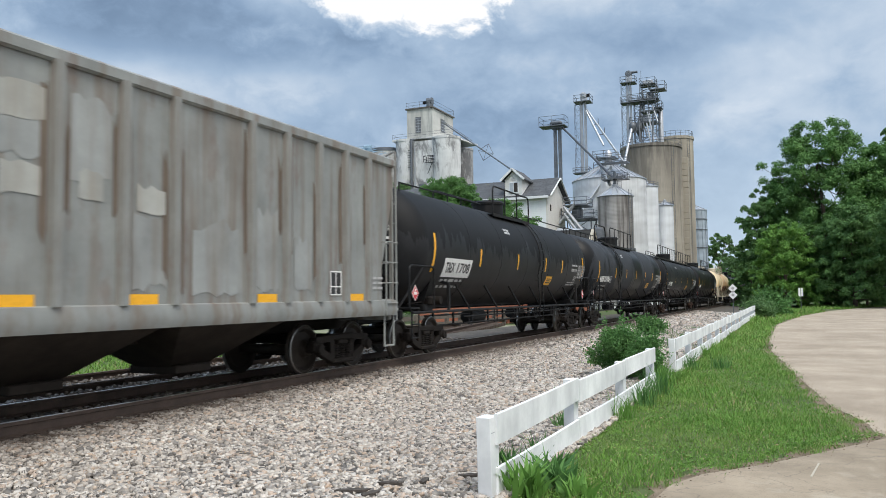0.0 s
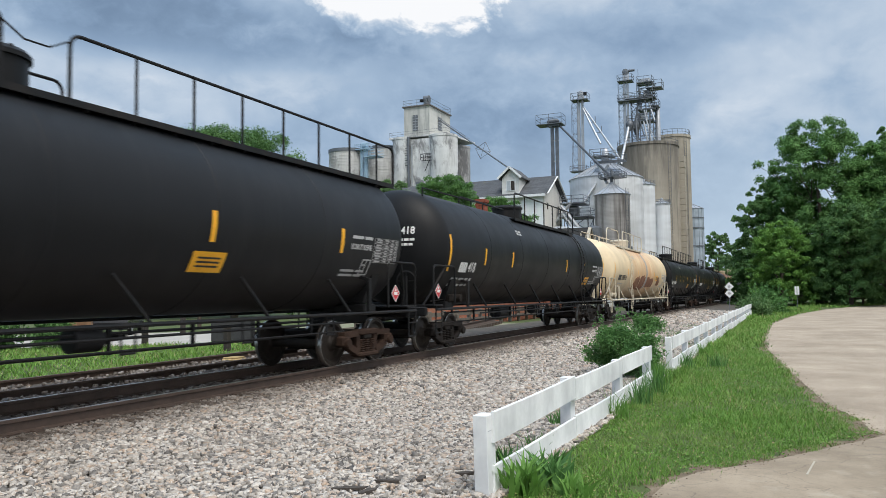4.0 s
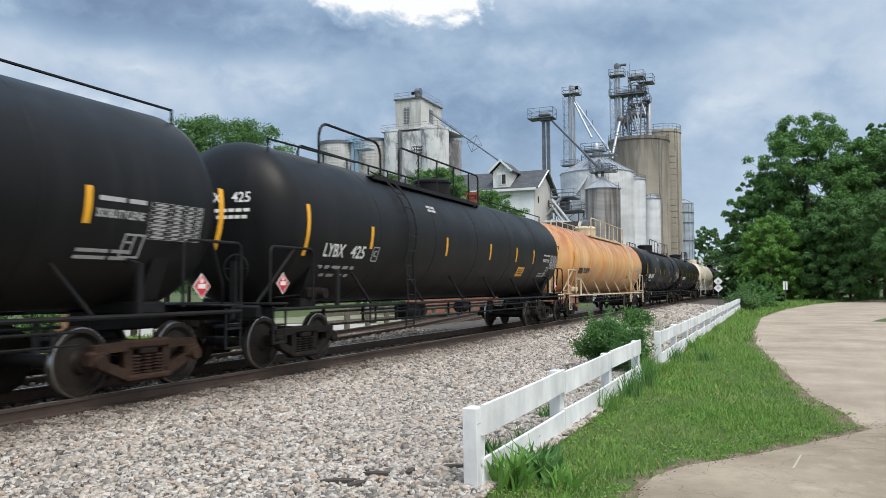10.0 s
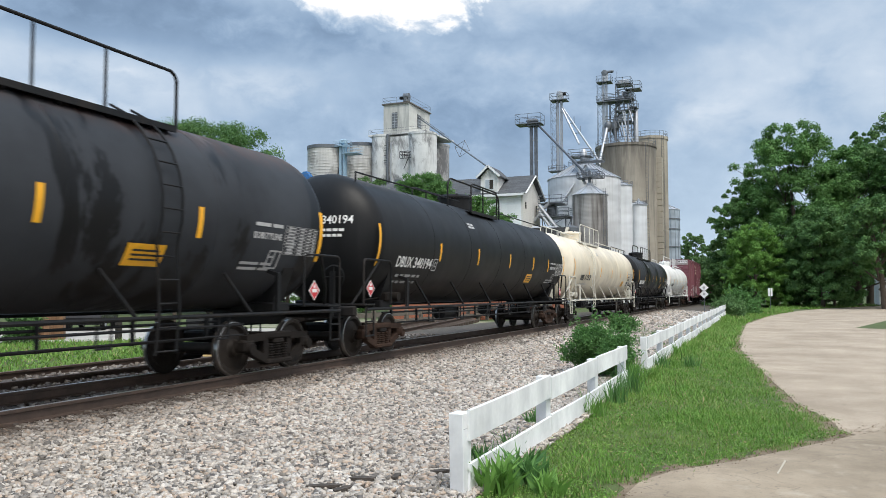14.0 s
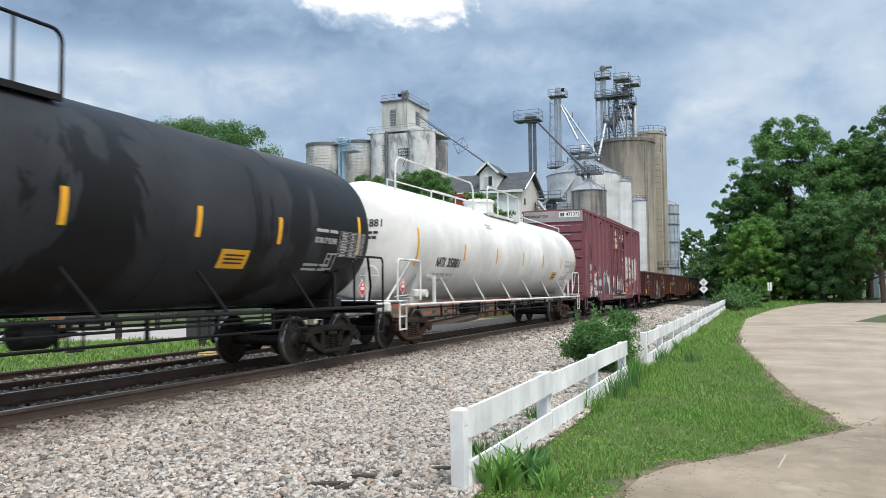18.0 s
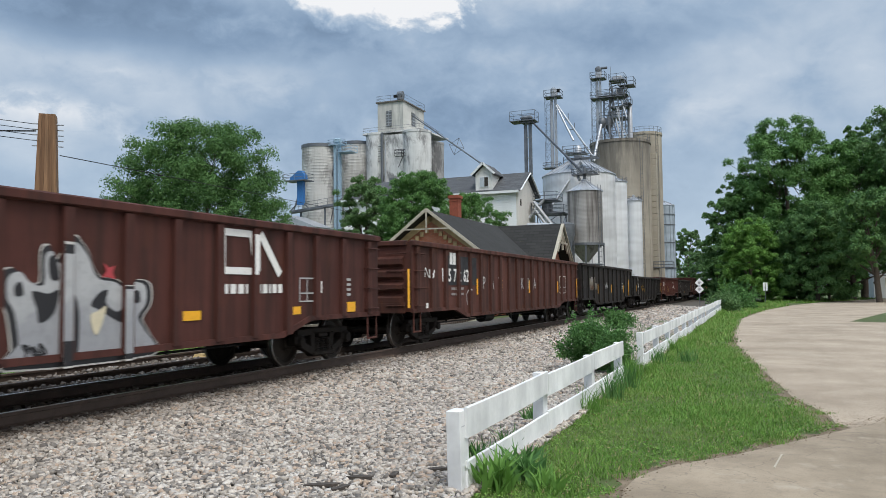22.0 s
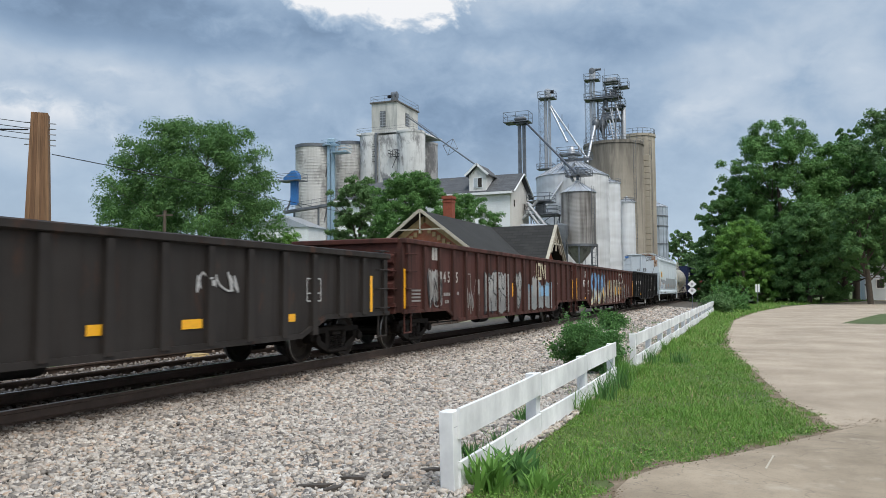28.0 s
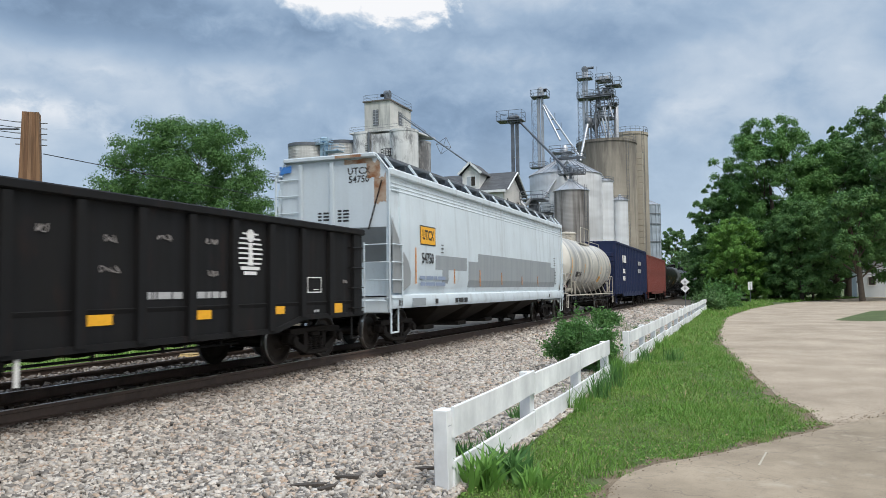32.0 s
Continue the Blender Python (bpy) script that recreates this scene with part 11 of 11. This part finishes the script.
def build_legs():
    # twin-leg stand with a broad railed head
    t = thing("elevator_leg", "twin-tube grain leg with a broad railed head platform", "grain leg", at=pose(-23.0, 116.0, GROUND))
    for dx in (-0.36, 0.36):
        part("leg_casing", Mesh().box(dx, 0, 13.9, 0.44, 0.5, 27.8), GALVDARK, t)
    for k in range(8):
        part("tie", Mesh().box(0, 0, 3 + k * 3.2, 1.3, 0.3, 0.12), GALV, t)
    platform(t, -2.6, 1.4, -1.2, 1.2, 27.9, h=1.5)
    part("head", Mesh().box(-0.2, 0, 28.45, 1.9, 0.9, 0.7, 0.25), GALVDARK, t, "grey sheet-metal head")
    part("soffit", Mesh().prism([(-1.2, 27.85), (1.2, 27.85), (0.9, 27.55), (-0.9, 27.55)], -0.7, 0.7), GALVDARK, t)
    part("spout", Mesh().path([(0.9, -0.4, 27.6), (12.8, -20.0, 16.0)], 0.15, 8), plain("dark_spout", (0.06, 0.065, 0.08), 0.5), t, "long dark spout to the bin")
    # galvanised leg
    t = thing("elevator_leg", "slim galvanised grain leg with a railed head", "grain leg", at=pose(-18.7, 115.2, GROUND))
    for dx in (-0.28, 0.28):
        part("leg_casing", Mesh().box(dx, 0, 15.6, 0.36, 0.4, 31.2), GALV, t)
    m = Mesh()
    lattice(m, 0.42, 20, 31, 1.0, 0.022, -0.85, 0)
    part("ladder_cage", m, GALVDARK, t)
    part("head", Mesh().lathe([(0.2, -0.42), (0.5, -0.36), (0.5, 0.36), (0.2, 0.42)], 16, "y", (0.1, 0, 32.0)), GALV, t, "round leg head")
    part("head_box", Mesh().box(0.1, 0, 31.5, 1.0, 0.7, 1.0, 0.1), GALV, t)
    part("motor", Mesh().box(0.75, -0.1, 32.0, 0.6, 0.45, 0.45, 0.1), BLACK, t)
    platform(t, -1.6, 0.9, -0.8, 0.8, 20.2, h=0.8)
    platform(t, -1.25, 1.25, -1.0, 1.0, 31.0)
    for p, q in (((0.5, -0.4, 29.6), (3.6, -3.0, 23.6)), ((0.6, -0.3, 29.8), (6.4, -3.2, 21.0))):
        part("spout", Mesh().path([p, q], 0.15, 8), GALV, t, "galvanised spout")
    for k in (0.35, 0.6):
        part("spout_bracket", Mesh().box(0.55 + 4.0 * k, -1.6 * k, 29.6 - 6.6 * k, 1.0, 0.1, 0.1).box(0.95 + 4.0 * k, -1.6 * k, 30.1 - 6.6 * k, 0.08, 0.08, 1.0), GALVDARK, t)
    # tall leg and the lattice with machinery on the concrete silos
    t = thing("elevator_leg", "tallest grain leg, galvanised, with a ladder cage", "grain leg", at=pose(-14.35, 129.0, GROUND))
    for dx in (-0.2, 0.28):
        part("leg_casing", Mesh().box(dx, 0, 18.5, 0.34, 0.4, 37.0), GALV, t)
    m = Mesh()
    lattice(m, 0.4, 24, 37, 1.0, 0.025, -0.8, 0)
    part("ladder_cage", m, GALVDARK, t)
    part("head", Mesh().lathe([(0.2, -0.42), (0.52, -0.36), (0.52, 0.36), (0.2, 0.42)], 16, "y", (0.05, 0, 38.4)), GALVDARK, t, "round leg head")
    part("head_box", Mesh().box(0.05, 0, 37.5, 1.0, 0.7, 1.4, 0.1), GALV, t)
    part("motor", Mesh().lathe([(0.22, -0.5), (0.22, 0.5)], 12, "x", (1.0, 0, 38.6)), GALVDARK, t)
    platform(t, -1.2, 1.2, -1.0, 1.0, 36.8)
    platform(t, -1.2, 4.4, -1.2, 1.2, 33.4)
    part("spout", Mesh().path([(0.5, -0.6, 29.4), (-0.1, -5.2, 22.2)], 0.24, 10), GALV, t, "pale galvanised spout")
    part("distributor", Mesh().lathe([(0.2, 28.4), (0.6, 29.2), (0.6, 29.7), (0.3, 30.1)], 16, at=(0.6, -0.6, 0)), GALVDARK, t)
    t = thing("machinery_tower", "dense galvanised lattice tower with platforms and spouts", "lattice tower", at=pose(-11.2, 129.6, 25.4))
    for x, w, z1 in ((0.0, 1.25, 10.4), (-1.9, 0.5, 7.6)):
        m = Mesh()
        lattice(m, w, 0, z1, 1.0, 0.055, x, 0)
        part("lattice", m, GALVDARK, t)
    for x0, x1, z in ((-3.2, 1.6, 7.9), (-3.0, 1.2, 4.1), (-1.2, 1.6, 5.9), (-1.3, 1.2, 10.4)):
        platform(t, x0, x1, -1.3, 1.3, z)
    platform(t, 0.2, 2.7, -1.2, 1.2, 9.4, h=1.2)
    platform(t, 0.9, 2.1, -1.0, 1.0, 6.4)
    part("head", Mesh().box(-0.1, 0, 10.9, 1.7, 0.9, 0.8, 0.2), GALV, t)
    part("cleaner", Mesh().box(-0.6, 0, 4.9, 1.3, 1.2, 1.2, 0.1), GALV, t)
    part("cleaner", Mesh().box(0.2, 0, 8.6, 1.1, 1.1, 1.1, 0.1), GALVDARK, t)
    part("hopper", Mesh().lathe([(0.15, 1.9), (0.8, 3.3), (0.8, 4.0)], 14, at=(-1.6, -0.6, 0)), GALVDARK, t)
    part("duct", Mesh().lathe([(0.38, 0.0), (0.38, 6.2), (0.2, 6.5), (0.01, 6.5)], 18, at=(1.7, 0.8, 0.0)), GALV, t)
    rnd = random.Random(3)
    for k in range(12):
        z = 9.4 - k * 0.5
        p = (rnd.uniform(-1.6, 1.4), -0.9 - 0.03 * k, z)
        q = (p[0] + rnd.uniform(-1.9, 2.2), -1.2 - 0.03 * k, max(0.2, z - rnd.uniform(2.8, 5.5)))
        part("spout", Mesh().path([p, q], rnd.choice((0.07, 0.10, 0.14)), 8), GALV if k % 2 else GALVDARK, t)
    part("antenna", Mesh().rod((-1.2, 0, 9.4), (-1.2, 0, 13.0), 0.03), GALVDARK, t)
    # spouts and catwalks on the big bin's roof
    t = thing("bin_top_spouts", "crossed spouts and catwalks over the white bin", "spouting", at=pose(-12.2, 107.0, 18.6))
    for p, q in (((-0.8, 0, 0.4), (-4.6, -2.5, -6.0)), ((-1.2, 0, -0.2), (-3.0, -3.0, -10.6)), ((-2.4, 0.5, 0.8), (-0.2, -4.0, -2.6))):
        part("spout", Mesh().path([p, q], 0.2, 8), GALV, t)
    platform(t, -2.6, 1.6, -1.0, 0.8, 0.9)
    platform(t, -1.2, 2.2, -4.4, -2.8, -1.9, h=0.7)
    for p, q in (((0.0, -3.6, -2.0), (-2.6, 0.2, 1.4)), ((-4.4, -2.6, -5.8), (-5.2, -3.0, -7.2))):
        part("brace", Mesh().beam(p, q, 0.12), GALVDARK, t)


build_mill()
build_elevator()
build_bins()
build_legs()

# pale house and a parked dark car at the lawn's far side
t_ = thing("house", "pale blue-grey house behind the trees", "house", at=pose(29.0, 134.0, GROUND))
part("wall", Mesh().box(0, 0, 2.6, 8.0, 9.0, 5.2), siding_mat("house_siding", (0.62, 0.66, 0.70), 0.2), t_)
part("roof", Mesh().prism([(-4.6, 5.1), (0, 8.2), (4.6, 5.1)], -4.9, 4.9), shingle_mat("house_shingles", (0.16, 0.165, 0.17)), t_)
for x_ in (-2.0, 1.5):
    w_ = part("window", Mesh().box(x_, -4.52, 2.4, 1.1, 0.1, 1.4), WHITE, t_)
    part("pane", Mesh().box(x_, -4.58, 2.4, 0.9, 0.03, 1.2), ROOFING_DARK, w_)


# ---------------------------------------------------------------- the far side of the tracks
def build_far_side():
    lot = Mesh().prism([(-8.4, 27.2), (-6.6, 25.0), (-6.6, 48), (-20, 49), (-20, 35), (-8.4, 36.4)], GROUND - 0.05, GROUND + 0.008, 2)
    setting("gravel_lot", lot, soil_mat("dusty_gravel_lot", (0.15, 0.17, 0.09), (0.30, 0.28, 0.21), 0.5), "dusty gravel yard with weeds behind the siding", "gravel lot")
    road = Mesh().prism(SIDE_ROAD, GROUND - 0.05, GROUND + 0.016, 2)
    setting("side_road", road, soil_mat("pale_concrete_road", (0.36, 0.34, 0.31), (0.46, 0.44, 0.40), 0.8), "pale concrete side street beyond the tracks", "road")
    wood = plain("grey_timber", (0.16, 0.14, 0.115), 0.9, vary=0.3, scale=3)
    g = thing("guard_fence", "low grey timber guard rail beside the yard", "fence")
    for k in range(18):
        y = 27.5 + k * 1.9
        part("post", shared("guard_post", lambda: Mesh().box(0, 0, 0.5, 0.2, 0.2, 1.0, 0.02), wood), wood, g, "", pose(-7.9 - 0.02 * k, y, GROUND))
    part("rail", Mesh().box(-8.0, 43.6, 0.35, 0.08, 33, 0.22), wood, g)
    part("rail", Mesh().box(-8.0, 43.6, -0.02, 0.08, 33, 0.18), wood, g)
    for x, y in ((-14.0, 23.4), (-8.75, 21.9), (-19.0, 31.0)):
        p = thing("bollard", "dark square timber post in the grass", "post", at=pose(x, y, GROUND))
        part("shaft", Mesh().box(0, 0, 0.45, 0.2, 0.2, 0.9, 0.02), ROOFING_DARK, p)
    b = thing("utility_box", "dark metal utility cabinet beside the siding", "cabinet", at=pose(-11.3, 25.4, GROUND, 0, 0, 38))
    part("cabinet", Mesh().box(0, 0, 0.55, 1.7, 0.7, 0.9, 0.03), plain("dark_grey_metal", (0.05, 0.052, 0.055), 0.6), b)
    part("leg", Mesh().box(-0.7, 0, 0.05, 0.1, 0.5, 0.12), IRON, b)
    part("leg", Mesh().box(0.7, 0, 0.05, 0.1, 0.5, 0.12), IRON, b)
    s = thing("switch_stand", "rusty yellow switch machine beside the siding", "switch stand", at=pose(-3.82, 16.14, -0.36, 0, 0, 4))
    part("box", Mesh().box(0, 0, 0.12, 0.42, 0.5, 0.2, 0.03), plain("rusty_yellow_paint", (0.42, 0.30, 0.13), 0.8, vary=0.35, scale=8), s)
    part("lid", Mesh().box(0, 0, 0.235, 0.36, 0.44, 0.03, 0.01), plain("rusty_yellow_paint", (0.42, 0.30, 0.13), 0.8, vary=0.35, scale=8), s)
    d = thing("yellow_derail", "small bright yellow derail on the siding rail", "derail", at=pose(-5.3, 20.0, -0.24))
    part("block", Mesh().prism([(-0.35, 0), (0.35, 0), (0.25, 0.14), (-0.2, 0.16)], -0.12, 0.12, 1), plain("derail_yellow", (0.75, 0.6, 0.03), 0.5), d)
    for k in range(7):
        shrub("low dark evergreen hedge across the street", -16.3 - k * 1.25, 20.9 - k * 0.95, 1.0, 1.25, 1800, 0.07, 60 + k, "dark", "hedge_bush")


build_far_side()


def build_parked_car():
    c = thing("parked_car", "dark parked saloon car on the side street", "car", at=pose(-22.9, 30.6, GROUND + 0.016, 0, 0, -55))
    body = plain("dark_car_paint", (0.012, 0.012, 0.014), 0.25, vary=0.1)
    part("body", Mesh().prism([(-2.2, 0.3), (2.2, 0.3), (2.25, 0.65), (2.1, 0.85), (1.1, 0.95), (0.5, 1.42), (-1.0, 1.45), (-1.7, 1.0), (-2.2, 0.9)], -0.85, 0.85, 1), body, c, "dark glossy car body")
    for x in (-1.35, 1.4):
        for y in (-0.8, 0.8):
            wheel = part("wheel", Mesh().lathe([(0.05, -0.1), (0.32, -0.1), (0.32, 0.1), (0.05, 0.1)], 20, "y", (x, y, 0.32)), BLACK, c)
            part("rim", Mesh().lathe([(0.02, -0.105), (0.2, -0.105), (0.2, 0.105), (0.02, 0.105)], 14, "y", (x, y, 0.32)), GALV, wheel)
    for y in (-0.86, 0.86):
        part("side_window", Mesh().prism([(-1.4, 1.0), (0.8, 0.98), (0.4, 1.36), (-0.95, 1.38)], y - 0.005, y + 0.005, 1), ROOFING_DARK, c)


build_parked_car()


# ---------------------------------------------------------------- trees and bushes
def build_plants():
    tree("big leafy tree with an open crown beyond the siding", -38.3, 59.0, 17.8, 8.4, "dark", 42000, 0.13, 21, 0.14, 90)
    tree("leafy tree beside the big one", -47.0, 61.0, 12.6, 4.6, "maple", 10000, 0.13, 22, 0.25, 36)
    tree("grey-green tree before the feed mill", -29.4, 74.0, 14.4, 3.3, "willow", 18000, 0.11, 23, 0.34, 50)
    tree("leafy tree beside the depot", -20.6, 68.0, 13.4, 3.9, "maple", 18000, 0.11, 24, 0.40, 50)
    tree("leafy tree beside the depot", -15.9, 70.0, 11.2, 3.3, "maple", 11000, 0.11, 25, 0.40, 40)
    tree("low tree beside the yard", -32.5, 63.0, 8.0, 3.0, "bright", 5000, 0.13, 26, 0.0, 24)
    tree("low tree beside the yard", -26.0, 66.0, 7.0, 2.8, "maple", 4500, 0.13, 27, 0.0, 20)
    # the grove past the drive
    tree("tall broad tree of the grove", 13.4, 114.0, 25.3, 7.4, "maple", 26000, 0.2, 31, 0.08, 70)
    tree("dark tree at the grove's edge", 6.3, 114.5, 17.0, 4.2, "dark", 11000, 0.2, 32, 0.0, 40)
    tree("dark tree inside the grove", 10.0, 121.0, 19.0, 6.0, "dark", 12000, 0.22, 43, 0.0, 40)
    tree("tall tree of the grove", 21.0, 117.0, 21.6, 7.2, "maple", 20000, 0.2, 33, 0.1, 60)
    tree("tall tree of the grove", 29.5, 114.0, 27.4, 7.0, "willow", 18000, 0.22, 34, 0.2, 56)
    tree("round dark tree of the grove", 23.4, 126.0, 25.6, 4.6, "dark", 10000, 0.24, 35, 0.3, 32)
    tree("bright green young tree in front of the grove", 8.4, 104.5, 10.6, 3.8, "bright", 14000, 0.14, 36, 0.0, 50, name="young_tree")
    tree("dense dark maple in front of the grove", 15.9, 104.0, 12.6, 4.7, "dark", 20000, 0.16, 37, 0.0, 60, name="young_tree")
    tree("leaning tree at the lawn's edge", 21.6, 97.5, 12.6, 4.2, "dark", 9000, 0.18, 38, 0.30, 30, trunk=0.34, lean=-0.10)
    tree("shady tree by the house", 27.5, 101.0, 19.0, 5.2, "maple", 13000, 0.2, 39, 0.30, 36)
    tree("far tree beside the line", -5.0, 182.0, 15.4, 4.4, "willow", 5000, 0.3, 40, 0.05, 24)
    tree("far tree beside the line", 0.3, 176.0, 12.6, 4.0, "willow", 4500, 0.3, 41, 0.05, 22)
    tree("far tree beside the line", 5.5, 150.0, 12.0, 3.6, "dark", 4000, 0.3, 42, 0.0, 20)
    for k in range(4):
        tree("undergrowth at the foot of the grove", 4.4 + k * 4.4, 110.0 + (k % 3) * 1.5, 6.0 + (k * 7 % 3), 3.0, "dark", 3200, 0.2, 50 + k, 0.0, 18, name="undergrowth_tree")
    # woods on the horizon
    rng = np.random.default_rng(77)
    pts = []
    for k in range(260):
        x = rng.uniform(-260, 160)
        y = rng.uniform(215, 300)
        h = rng.uniform(7, 14)
        g = rng.normal(size=(170, 3)); g /= np.linalg.norm(g, axis=1, keepdims=True)
        pts.append(g * (4.5, 3.0, h * 0.5) * rng.uniform(0.4, 1.05, (170, 1)) + (x, y, h * 0.5 + GROUND))
    v, f = leaves_at(np.concatenate(pts), 0.75, rng)
    tagged(new("far_woods", cloud_mesh("far_woods", v, f, leaf("leaves_dark", *GREENS["dark"]))), "green woods along the horizon", "woods", "", "stuff")
    shrub("dense green bush growing through the white fence", 5.72, 17.3, 0.84, 1.38, 13000, 0.034, 71, "shrub")
    shrub("green bush pushing through the fence boards", 6.32, 16.7, 0.50, 1.10, 6000, 0.034, 72, "shrub")
    shrub("sparse weedy bush at the fence's far end", 6.9, 62.0, 1.6, 1.5, 2500, 0.09, 73, "willow")
    shrub("weedy bush beside the track", 3.6, 34.0, 0.9, 0.85, 1800, 0.06, 74, "shrub")
    shrub("weedy bush at the fence's end", 7.6, 70.0, 2.0, 2.2, 3000, 0.11, 75, "shrub")
    for k, (x, y, h, r, n, w) in enumerate(((6.86, 6.95, 0.42, 0.30, 70, 0.028), (7.05, 7.35, 0.36, 0.3, 60, 0.03), (6.9, 7.75, 0.32, 0.25, 45, 0.028), (7.3, 7.1, 0.25, 0.25, 40, 0.03), (6.35, 7.9, 0.3, 0.25, 60, 0.014), (6.5, 8.6, 0.35, 0.2, 60, 0.010), (6.8, 11.8, 0.45, 0.3, 70, 0.008), (6.85, 13.2, 0.55, 0.4, 90, 0.008), (6.9, 14.6, 0.6, 0.4, 90, 0.008), (6.75, 16.2, 0.6, 0.4, 90, 0.009), (7.5, 20.5, 0.4, 0.4, 80, 0.009), (6.8, 20.0, 0.5, 0.4, 80, 0.009), (6.8, 24.0, 0.45, 0.5, 80, 0.01), (6.2, 10.6, 0.3, 0.25, 60, 0.012), (5.2, 14.0, 0.2, 0.3, 60, 0.012), (4.4, 20.0, 0.25, 0.5, 80, 0.014), (3.6, 27.0, 0.3, 0.8, 100, 0.02))):
        plant("clump of broad dock leaves at the fence's foot" if w > 0.02 else "tuft of tall weeds beside the fence", x, y, h, r, n, w, 90 + k, "shrub" if k % 3 else "bright", wide=0.6 if w > 0.02 else 0.35)
    for k, (x, y) in enumerate(((5.2, 22.5), (4.7, 25.0), (5.4, 27.5), (4.2, 30.0), (5.7, 20.6), (3.9, 36.0), (4.6, 41.0), (5.0, 33.0))):
        plant("sparse weeds growing in the ballast", x, y, 0.3 + 0.1 * (k % 3), 0.9, 70, 0.012, 130 + k, "willow", wide=0.5)
    grass()


build_plants()
tagged(new("ballast_stones", stone_field([(0.85, 6.75, 3.6, 12.0, 820, 0.030), (0.85, 6.7, 12.0, 24.0, 380, 0.036), (0.85, 6.6, 24.0, 44.0, 110, 0.055), (0.85, 6.6, 44.0, 75.0, 35, 0.09), (-2.4, 0.85, 3.0, 22.0, 110, 0.04), (-5.4, -2.4, 8.0, 28.0, 50, 0.045)], 5)), "loose pale crushed limestone ballast", "ballast", "", "stuff")


scrap = plain("rotten_grey_wood", (0.07, 0.06, 0.052), 0.95, vary=0.4, scale=14, bump=0.8)
for x_, y_, a_, l_ in ((5.42, 6.3, 30, 0.34), (5.62, 6.28, 75, 0.24), (5.6, 6.7, 20, 0.26), (5.85, 6.92, 100, 0.2), (6.15, 7.3, 40, 0.22)):
    w_ = thing("wood_scrap", "rotten dark grey splinter of wood on the ballast", "wood scrap", "wood scraps on the ballast", pose(x_, y_, bed_height(x_, 0) + 0.035, 4, 0, a_))
    part("splinter", Mesh().prism([(-l_ / 2, -0.02), (-l_ * 0.3, -0.035), (l_ * 0.4, -0.03), (l_ / 2, 0.0), (l_ * 0.2, 0.03), (-l_ * 0.4, 0.025)], -0.012, 0.014, 2), scrap, w_)


# ---------------------------------------------------------------- what moves
def motions():
    """The cars roll towards -y at a steady speed; their wheels turn while they pass near by."""
    turn = math.degrees(SPEED / 0.457)
    for car, mid in CARS:
        walk(car, [(0.0, pose(0, mid, 0)), (16.0, pose(0, mid - SPEED * 16, 0)), (32.0, pose(0, mid - SPEED * 32, 0))])
    for w, dy, s in WHEELS:
        t0, t1 = max(0.0, (s - 40) / SPEED), min(32.0, (s - 3) / SPEED)
        if t1 - t0 < 0.2:
            continue
        k0, k1 = math.ceil(t0 * 30), math.floor(t1 * 30)
        rows = [(0.0, pose(0, dy, 0.457))] if k0 > 0 else []
        rows += [(k / 30, Matrix.Translation((0, dy, 0.457)) @ Matrix.Rotation(radians((k - k0) * turn / 30), 4, "X")) for k in range(k0, k1 + 1)]
        if k1 < 960:
            rows.append((32.0, Matrix.Translation((0, dy, 0.457)) @ Matrix.Rotation(radians((k1 - k0) * turn / 30), 4, "X")))
        walk(w, rows)


motions()
